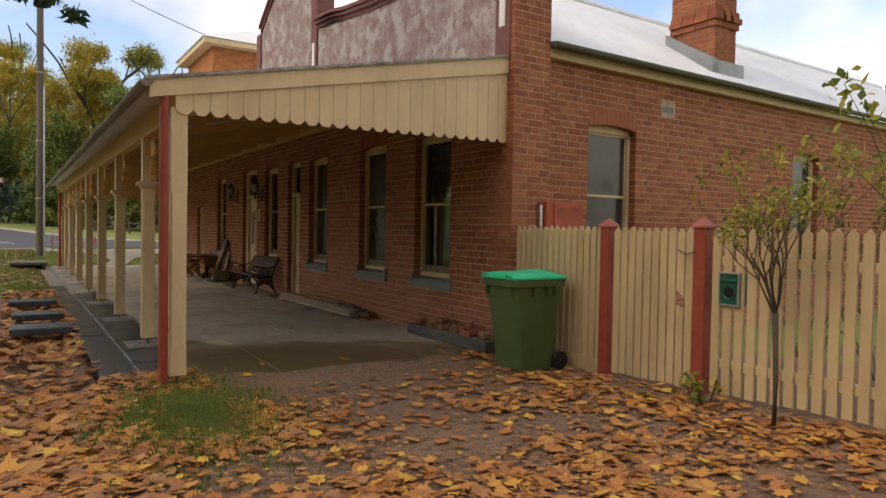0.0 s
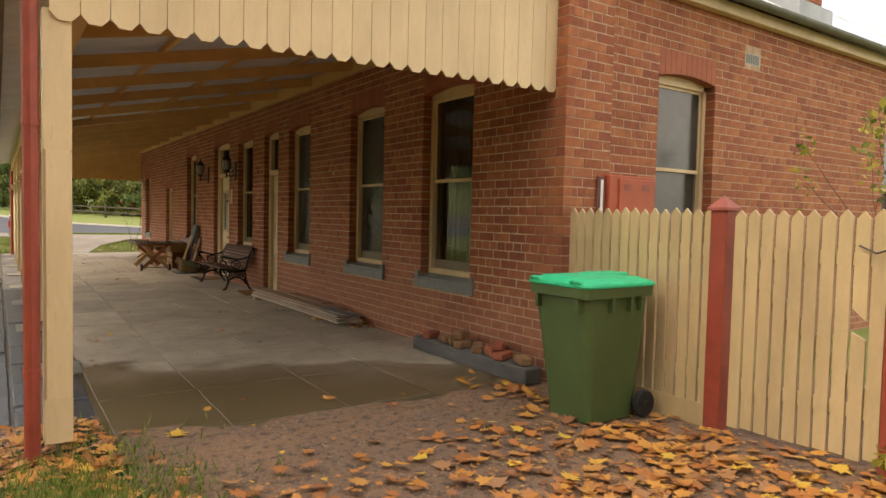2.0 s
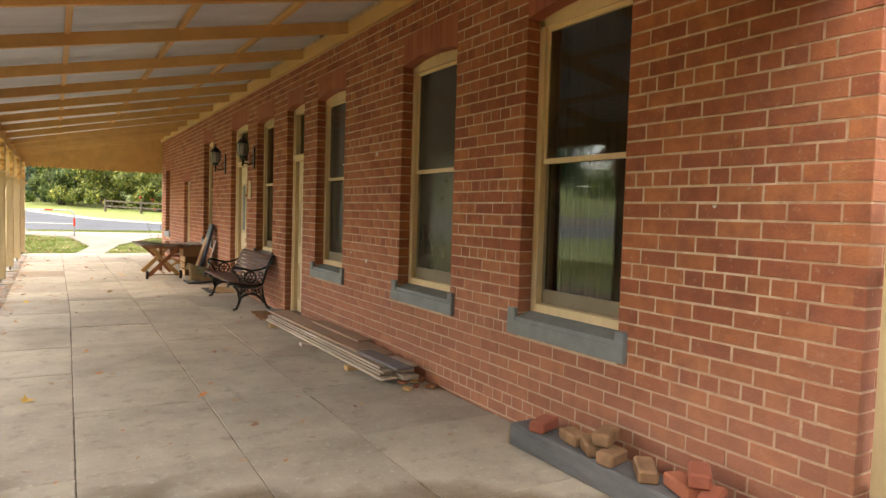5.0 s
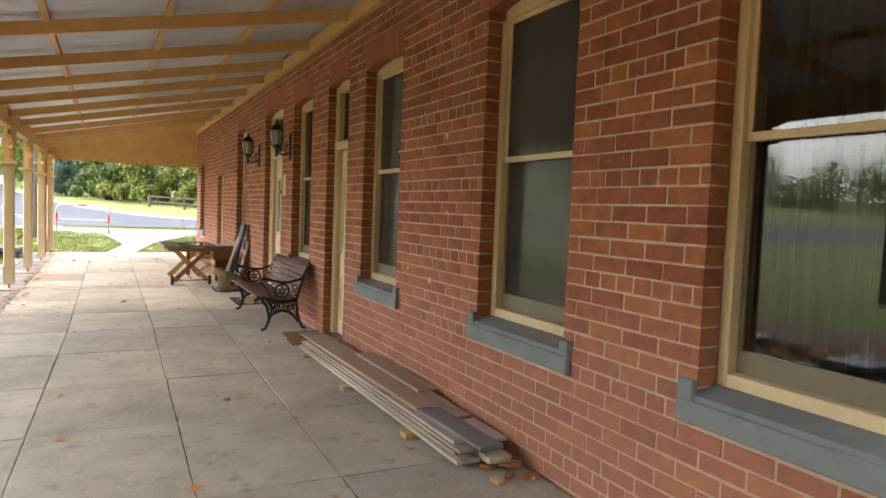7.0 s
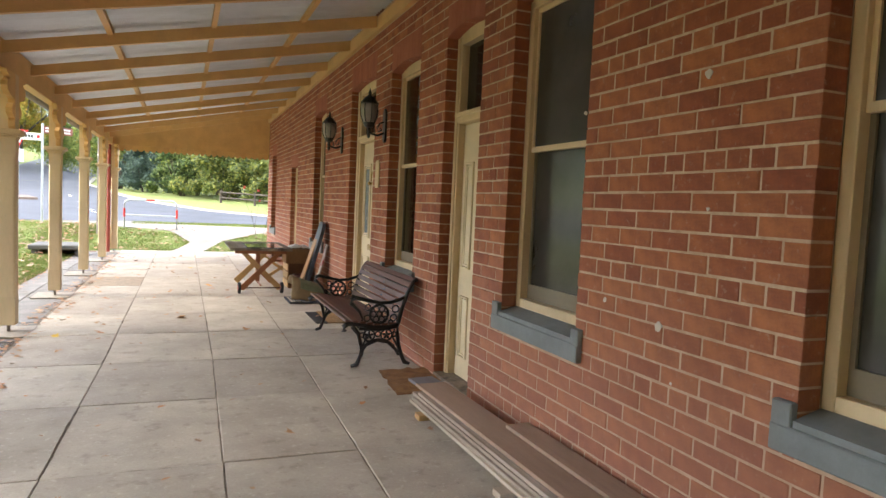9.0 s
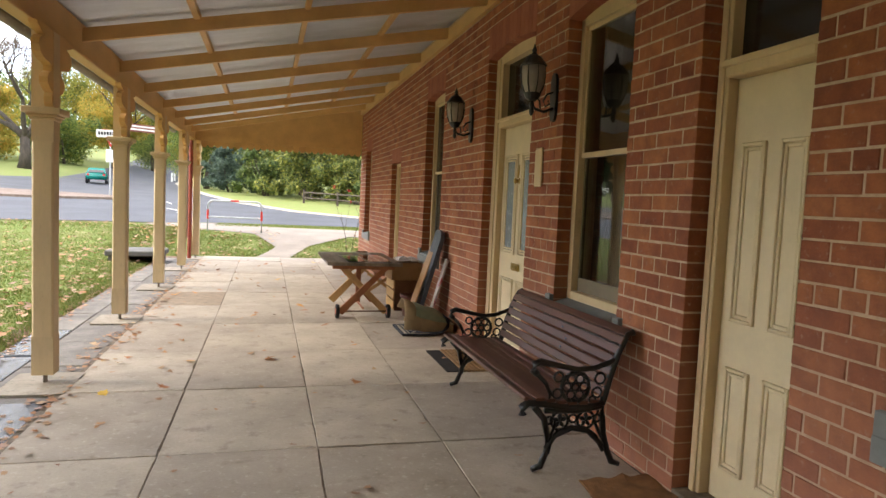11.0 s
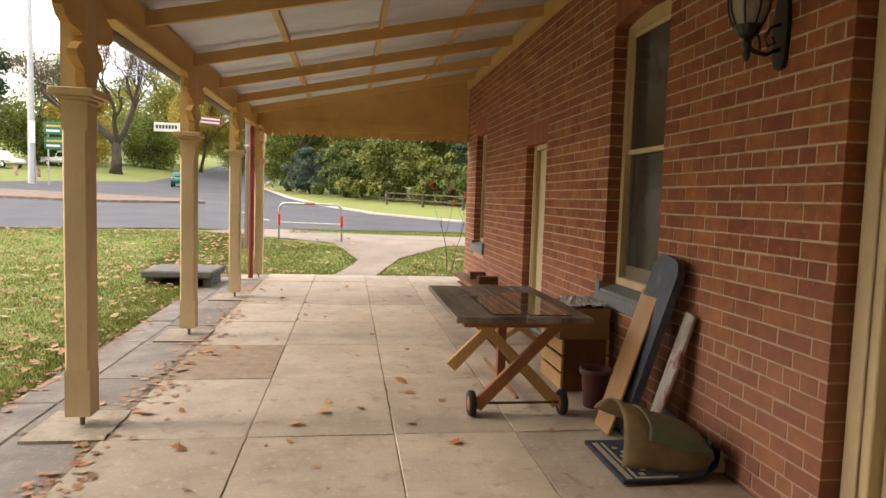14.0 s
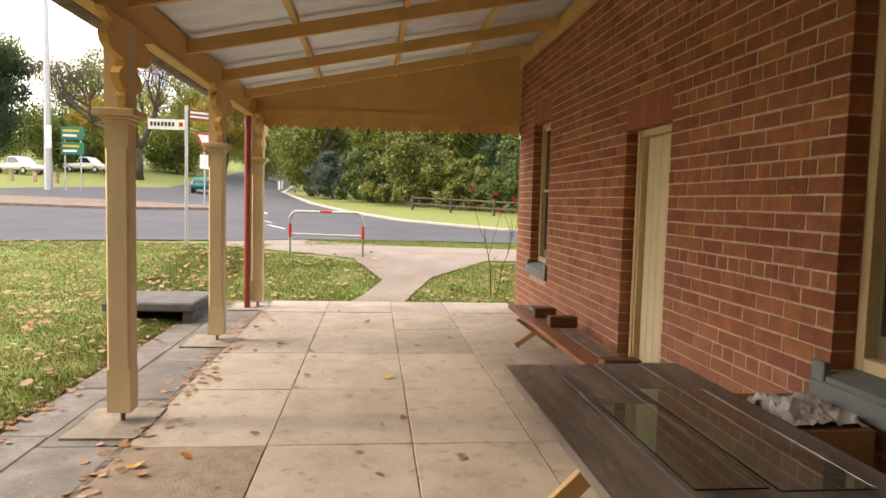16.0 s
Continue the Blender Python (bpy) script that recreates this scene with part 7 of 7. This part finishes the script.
def fallen(name, label, n, spot, material, seed, s0=0.05, s1=0.10, curl=0.35):
    """Lobed leaves strewn on the ground; spot(rng) gives x, y, z."""
    r = random.Random(seed)
    vs, fs = [], []
    shape = [(0, -0.55), (0.28, -0.42), (0.75, -0.45), (0.52, -0.08), (1.0, 0.22), (0.48, 0.30), (0.42, 0.62), (0.16, 0.55), (0, 1.05)]
    shape = shape + [(-u, v) for u, v in shape[-2:0:-1]]
    for _ in range(n):
        x, y, z = spot(r)
        s = r.uniform(s0, s1)
        a = r.uniform(0, 6.283)
        tx, ty = r.uniform(-curl, curl), r.uniform(-curl, curl)
        c1, c2 = r.uniform(-0.2, 0.5) * curl * 2, r.uniform(-0.2, 0.4) * curl * 2
        i = len(vs)
        ca, sa = math.cos(a), math.sin(a)
        pts = [(0, 0.05)] + shape
        pz = []
        for u, v in pts:
            u, v = u * (1 + 0.25 * r.uniform(-1, 1)), v * (1 + 0.2 * r.uniform(-1, 1))
            w = c1 * u * u + c2 * v * v * 0.6 + tx * u + ty * v
            pz.append(w * s)
            vs.append([x + s * (u * ca - v * sa), y + s * (u * sa + v * ca), z + w * s])
        low = min(pz)
        for k in range(i, len(vs)):
            vs[k][2] += -low * 0.8 + 0.003
        m = len(shape)
        fs += [(i, i + 1 + k, i + 1 + (k + 1) % m) for k in range(m)]
    me = bpy.data.meshes.new(name)
    me.from_pydata(vs, [], fs)
    me.materials.append(material)
    tagged(new(name, me), label, "leaves", "", "stuff")


def yard(r):
    while True:
        x, y = r.uniform(-3.5, 5.15), r.uniform(0.2, 7.2)
        keep = 1.0
        if y > 5.2 and x > 1.6:
            keep = max(0.05, 1 - (y - 5.0) / 1.1)
        if 1.9 < x < 4.3 and 3.2 < y:
            keep *= 0.55
        if 1.9 < x < 4.6 and 4.6 < y:
            keep *= 0.45
        keep *= 0.25 + 1.1 * max(0, min(1, 0.5 + 1.4 * noise.noise((x * 0.9, y * 0.9, 7))))
        if r.random() < keep:
            return x, y, ground_height(x, y) + 0.008 + r.uniform(0, 0.02)


fallen("leaf_litter", "orange and brown fallen maple leaves on the gravel", 13500, yard, LF, 1, 0.024, 0.078, 0.24)
fallen("leaf_litter", "crumbled bits of brown leaf on the gravel", 15000, yard, LF, 21, 0.008, 0.028, 0.3)


def outskirts(r):
    while True:
        x, y = 1 + r.gauss(0, 4.2), -0.5 + r.gauss(0, 3.6)
        if x < 5.1 and y < 6.2 and (y < 0.2 or x < -3.5):
            return x, y, ground_height(x, y) + 0.01 + r.uniform(0, 0.02)


fallen("leaf_litter", "orange and brown leaves thinning out round the yard", 5000, outskirts, LF, 31, 0.03, 0.08, 0.24)


def gutter(r):
    x, y = r.uniform(-1.6, 0.78), r.uniform(4.5, 17)
    if x > 0.0 or y < 9:
        pass
    else:
        x = r.uniform(-0.1, 0.75)
    return x, y, ground_height(x, y) + 0.01 + r.uniform(0, 0.03)


fallen("leaf_litter", "brown wet leaves lying in the gutter", 2200, gutter, LF, 2)


def lawn(r):
    x, y = 0.65 - 7.3 * r.random() ** 1.3, r.uniform(15, 32.5)
    return x, y, ground_height(x, y) + 0.045 + r.uniform(0, 0.02)


fallen("leaf_litter", "dry leaves scattered over the lawn", 3200, lawn, LDRY, 3, 0.022, 0.062)


def lawn_end(r):
    while True:
        x, y = r.uniform(-0.5, 7), r.uniform(26.6, 31)
        if y > 26.95 and not (2.75 + (y - 27) * 0.2 < x < 3.6 + (y - 27) * 0.45):
            return x, y, ground_height(x, y) + 0.04


fallen("leaf_litter", "dry leaves on the grass past the verandah", 500, lawn_end, LDRY, 4, 0.03, 0.07)


def strip(r):
    t = r.random()
    if t < 0.6:
        x, y = 0.64 + abs(r.gauss(0, 0.13)), r.uniform(14, 26.4)
    else:
        x, y = 1.6 + r.gauss(0, 0.09), r.uniform(15, 26)
    return x, y, -0.03 if x < 1.1 else -0.006 if x < 1.62 else 0.002


fallen("leaf_litter", "dry leaves drifted along the stone edging", 1250, strip, LDRY, 5, 0.016, 0.045, 0.22)


def paved(r):
    x, y = 1.75 + 3.0 * r.random() ** 1.5, r.uniform(8.5, 26.3)
    return x, y, 0.003


fallen("leaf_litter", "single dry leaves on the verandah paving", 230, paved, LDRY, 6, 0.014, 0.045, 0.32)
fallen("leaf_litter", "a few larger brown leaves on the paving", 34, paved, LF, 16, 0.045, 0.068, 0.34)


def corner(r):
    x, y = 4.75 - abs(r.gauss(0, 0.22)), 6.25 + r.gauss(0, 0.28)
    return x, y, max(0.002, ground_height(x, y) + 0.012)


fallen("leaf_litter", "yellow leaves gathered by the sleeper", 45, corner, LF, 8, 0.04, 0.085)

LGR = leaf_mat("grass_blades", [(0.085, 0.14, 0.02), (0.125, 0.18, 0.03), (0.18, 0.22, 0.045), (0.24, 0.22, 0.07)], 0.35)


def grass(name, label, n, spot, h0, h1, seed, blades=LGR):
    r = random.Random(seed)
    vs, fs = [], []
    for _ in range(n):
        x, y = spot(r)
        z = ground_height(x, y) - 0.005
        a, h, w = r.uniform(0, 6.283), r.uniform(h0, h1), r.uniform(0.004, 0.009)
        dx, dy = math.cos(a), math.sin(a)
        bx, by = r.uniform(-.6, .6) * h, r.uniform(-.6, .6) * h
        i = len(vs)
        vs += [(x - w * dx, y - w * dy, z), (x + w * dx, y + w * dy, z), (x + bx, y + by, z + h)]
        fs.append((i, i + 1, i + 2))
    me = bpy.data.meshes.new(name)
    me.from_pydata(vs, [], fs)
    me.materials.append(blades)
    tagged(new(name, me), label, "grass", "", "stuff")


grass("lawn_grass", "short green lawn grass beside the verandah", 150000, lambda r: (0.79 - 0.16 * r.random() - 7.5 * r.random() ** 1.5, r.uniform(16.5, 33)), 0.018, 0.05, 1)


def verge(r):
    while True:
        x, y = r.uniform(-0.6, 7), r.uniform(26.95, 31.3)
        lo = 2.75 + (y - 26.95) * 0.3 if y < 28.6 else 3.25 - (y - 28.6) * 0.325
        hi = 3.55 + (y - 26.95) * 0.25 if y < 27.6 else 3.7 + (y - 27.6) * 0.333 if y < 28.8 else 4.1 + (y - 28.8) * 0.83
        if not (lo + 0.02 < x < hi - 0.02) and not (x < 3 and y > 31.0 - max(0, x - 1.1) * 0.6 and x > 0.6) and not (x > 3 and y > 30.1):
            return x, y


grass("verge_grass", "short grass between the verandah and the footpath", 36000, verge, 0.02, 0.06, 2)
grass("verge_grass", "strip of grass between footpath and road", 14000, lambda r: (r.uniform(1.4, 12), r.uniform(33.0, 35.0)), 0.03, 0.08, 3)


def tuft(r):
    a, d = r.uniform(0, 6.283), abs(r.gauss(0, 0.40))
    return 1.2 + d * math.cos(a) * 0.9, 5.35 + d * math.sin(a) * 1.6


grass("grass_tuft", "green grass tuft at the end of the edging", 12000, tuft, 0.05, 0.105, 4, leaf_mat("dark_grass_blades", [(0.08, 0.14, 0.02), (0.13, 0.21, 0.03), (0.20, 0.26, 0.05), (0.28, 0.26, 0.09)], 0.3))


def gravel():
    """Small loose stones on the bare ground before the paving."""
    r = random.Random(33)
    vs, fs = [], []
    while len(vs) < 9000 * 6:
        x, y = r.uniform(1.4, 5.2), 6.75 - 3.6 * r.random() ** 1.4
        if y > 6.5 and x > 1.6 and r.random() < 0.6:
            continue
        z, s = ground_height(x, y) + 0.001, r.uniform(0.003, 0.009)
        i, a = len(vs), r.uniform(0, 6.28)
        for k in range(4):
            q = s * r.uniform(0.7, 1.3)
            vs.append((x + q * math.cos(a + k * 1.571), y + q * math.sin(a + k * 1.571), z + s * r.uniform(0, 0.3)))
        vs += [(x, y, z + s * r.uniform(0.5, 0.9)), (x, y, z - s * 0.4)]
        for k in range(4):
            fs += [(i + k, i + (k + 1) % 4, i + 4), (i + (k + 1) % 4, i + k, i + 5)]
    me = bpy.data.meshes.new("gravel")
    me.from_pydata(vs, [], fs)
    me.materials.append(mat("mixed_gravel", (0.26, 0.20, 0.15), 0.9, 0.3, 20, 0.2, 60, col2=(0.14, 0.11, 0.09), pieces=0.5))
    tagged(new("gravel", me), "small loose brown and grey stones on bare ground", "gravel", "", "stuff")


gravel()

# ---- paving slabs ----
M_ROUGH = mat("rough_broken_concrete", (0.36, 0.285, 0.205), 0.95, 0.45, 9, 0.9, 70, col2=(0.25, 0.195, 0.14), stain=0.2)
slab_rng = random.Random(4)
cy = [6.56, 7.62, 8.80, 10.05, 11.32, 12.52, 13.75, 14.93, 16.2, 17.42, 18.8, 20.07, 21.25, 22.43, 23.65, 24.85, 26.0, 26.94]
cx = [1.64, 2.46, 3.34, 4.10, 5.09]


def skewed(u, v):
    """The long joints drift a little towards the street at the near end."""
    e = 1 if 1.7 < u < 5.0 else 0
    return u - e * 0.10 * max(0.0, 15 - v) / 7


for j in range(len(cy) - 1):
    for i in range(4):
        a, b, c, d = cx[i] + 0.0018, cx[i + 1] - 0.0018, cy[j] + 0.0018, cy[j + 1] - 0.0018
        bm = bmesh.new()
        n = 12
        ring = [(a + (b - a) * k / n, c, 0, 1) for k in range(n)] + [(b, c + (d - c) * k / n, -1, 0) for k in range(n)] + [(b - (b - a) * k / n, d, 0, -1) for k in range(n)] + [(a, d - (d - c) * k / n, 1, 0) for k in range(n)]
        lo, mid, hi = [], [], []
        for u, v, du, dv in ring:
            w = abs(slab_rng.gauss(0, 0.0018)) + (0.012 * slab_rng.random() if slab_rng.random() < 0.06 else 0)
            su = skewed(a if u - a < b - u else b, v) - (a if u - a < b - u else b) if du else skewed(a, v) - a + (skewed(b, v) - b - skewed(a, v) + a) * (u - a) / (b - a)
            lo.append(bm.verts.new((u + su + du * w, v + dv * w, -0.06)))
            mid.append(bm.verts.new((u + su + du * w, v + dv * w, -0.004)))
            hi.append(bm.verts.new((u + su + du * (w + 0.004), v + dv * (w + 0.004), 0)))
        for p, q in ((lo, mid), (mid, hi)):
            for k in range(4 * n):
                bm.faces.new((p[k], p[(k + 1) % (4 * n)], q[(k + 1) % (4 * n)], q[k]))
        bm.faces.new(hi)
        sl = part("slab", bm, M_ROUGH if i == 0 and abs(cy[j] - 20.07) < 0.3 else M_SLAB, floor)
        t = slab_rng.uniform(-0.004, 0.003)
        sl.location.z = t

# ---- bricks ----
CO, ZO, BL, BH, J = 0.0865, 0.0165, 0.24, 0.0765, 0.010


def course_over(z):
    """The top of the first course that reaches z."""
    return ZO + CO * math.ceil((z - ZO) / CO)


def brick_mesh(length, depth, h=BH):
    """One brick, its outer arrises worn; u along the wall, v out of it."""
    bm = bmesh.new()
    e = 0.004
    o = [bm.verts.new(p) for p in ((0, 0, 0), (length, 0, 0), (length, 0, h), (0, 0, h))]
    i = [bm.verts.new(p) for p in ((0, e, 0), (length, e, 0), (length, e, h), (0, e, h))]
    for v, (du, dz) in zip(o, ((e, e), (-e, e), (-e, -e), (e, -e))):
        v.co.x += du * 0.7
        v.co.z += dz * 0.7
    k = [bm.verts.new((v.co.x, depth, v.co.z)) for v in i]
    bm.faces.new(o)
    for p, q in ((o, i), (i, k)):
        for n in range(4):
            bm.faces.new((p[n], q[n], q[(n + 1) % 4], p[(n + 1) % 4]))
    bmesh.ops.recalc_face_normals(bm, faces=bm.faces)
    me = bpy.data.meshes.new("brick")
    bm.to_mesh(me)
    bm.free()
    me.materials.append(M_BRICK)
    return me


FULL, HEAD = brick_mesh(BL - J, 0.108), brick_mesh(0.11, 0.108)


def courses(u0, u1, z0, z1, holes, seed):
    """The bricks of a wall: u, z, length, with a course of headers in every six."""
    rng = random.Random(seed)
    out = []
    n0, n1 = math.ceil((z0 - ZO) / CO), int((z1 - ZO) / CO)
    for c in range(n0, n1):
        z = ZO + c * CO
        step = 0.12 if c % 6 == 1 else BL
        spans, lo = [], u0
        for a, b, h0, h1 in sorted(holes):
            if z + BH > h0 - 0.02 and z < h1 + 0.005:
                spans.append((lo, a))
                lo = b
        spans.append((lo, u1))
        for a, b in spans:
            if b - a < 0.03:
                continue
            u = a
            first = step / 2 if c % 2 else step
            w = first
            while u < b - 0.03:
                e = min(u + w, b)
                if b - e < 0.05:
                    e = b
                out.append((u, z, e - u - (J if e < b else 0)))
                u, w = e, step
    return out


def lay(wall, bricks, place, near):
    """Lay the bricks; those within near are pieces of their own, the rest one joined part."""
    rng = random.Random(7)
    vs, fs, made = [], [], 0
    for u, z, w in bricks:
        jz, jd = rng.uniform(-0.0015, 0.0015), rng.uniform(-0.002, 0.0025)
        kind = FULL if abs(w - (BL - J)) < 0.004 else HEAD if abs(w - 0.11) < 0.004 else None
        if kind and near[0] < u < near[1] and near[2] < z < near[3] and made < 300:
            ob = new("brick", kind)
            ob.parent = wall
            ob.matrix_basis = place(u, jd, z + jz)
            made += 1
            continue
        src = FULL
        k = len(vs)
        m = place(u, jd, z + jz)
        for v in src.vertices:
            x = v.co.x if v.co.x < 0.1 else v.co.x - (BL - J) + w
            vs.append(m @ Vector((x, v.co.y, v.co.z)))
        fs += [tuple(k + q for q in p.vertices) for p in src.polygons]
    me = bpy.data.meshes.new("brickwork")
    me.from_pydata(vs, [], fs)
    me.materials.append(M_BRICK)
    ob = new("brickwork", me)
    ob.parent = wall
    tagged(ob, "", "", "", "stuff")


def on_street(u, d, z):
    return Matrix(((0, 1, 0, WX + d), (1, 0, 0, u), (0, 0, 1, z), (0, 0, 0, 1)))


def on_side(u, d, z):
    return Matrix(((1, 0, 0, u), (0, 1, 0, YS + d), (0, 0, 1, z), (0, 0, 0, 1)))


def on_pier(u, d, z):
    return Matrix(((1, 0, 0, u), (0, 1, 0, Y0 + d), (0, 0, 1, z), (0, 0, 0, 1)))


def arch(wall, a, b, z, rise, place, h=0.23):
    """A head of soldier bricks over an opening."""
    bm = bmesh.new()
    n = int((b - a) / 0.0857)
    top = course_over(z + h) - J
    for i in range(n):
        u0, u1 = a + (b - a) * i / n, a + (b - a) * (i + 1) / n
        f0, f1 = [rise * (1 - min(1, abs(2 * (u - a) / (b - a) - 1)) ** 2) for u in (u0, u1)]
        q = [(u0 + 0.003, z + f0), (u1 - 0.003, z + f1), (u1 - 0.003, top), (u0 + 0.003, top)]
        o = [bm.verts.new(place(u, -0.001, v) @ Vector()) for u, v in q]
        k = [bm.verts.new(place(u, 0.11, v) @ Vector()) for u, v in q]
        bm.faces.new(o)
        for j in range(4):
            bm.faces.new((o[j], k[j], k[(j + 1) % 4], o[(j + 1) % 4]))
    part("arch_bricks", bm, M_ARCH, wall)


holes = [(a, b, z0 - 0.16 if z0 > 0.1 else -1, z1 + 0.01) for a, b, z0, z1 in OPEN] + [(a, b, z1 + 0.01, course_over(z1 + 0.24) - 0.02) for a, b, z0, z1 in OPEN]
lay(wall_street, courses(Y0, Y1, -0.09, 3.45, holes, 1), on_street, (10.40, 13.3, 0.3, 2.2))
for a, b, z0, z1 in OPEN:
    arch(wall_street, a, b, z1, 0.05 if z1 > 2.6 else 0.0, on_street, 0.24)
holes = [(a, b, 0.84, z1 + 0.01) for a, b, z0, z1 in SWIN] + [(a, b, z1 + 0.01, course_over(z1 + 0.25) - 0.02) for a, b, z0, z1 in SWIN] + [(8.02, 8.34, 3.25, 3.40)]
lay(wall_side, courses(5.68, 18.0, -0.09, 3.78, holes, 2), on_side, (7.5, 9.0, 1.6, 3.0))
for a, b, z0, z1 in SWIN:
    arch(wall_side, a, b, z1, 0.05, on_side, 0.25)
lay(wall_pier, courses(WX, 5.68, -0.09, 5.3, [], 3), on_pier, (5.0, 5.6, 1.2, 3.0))
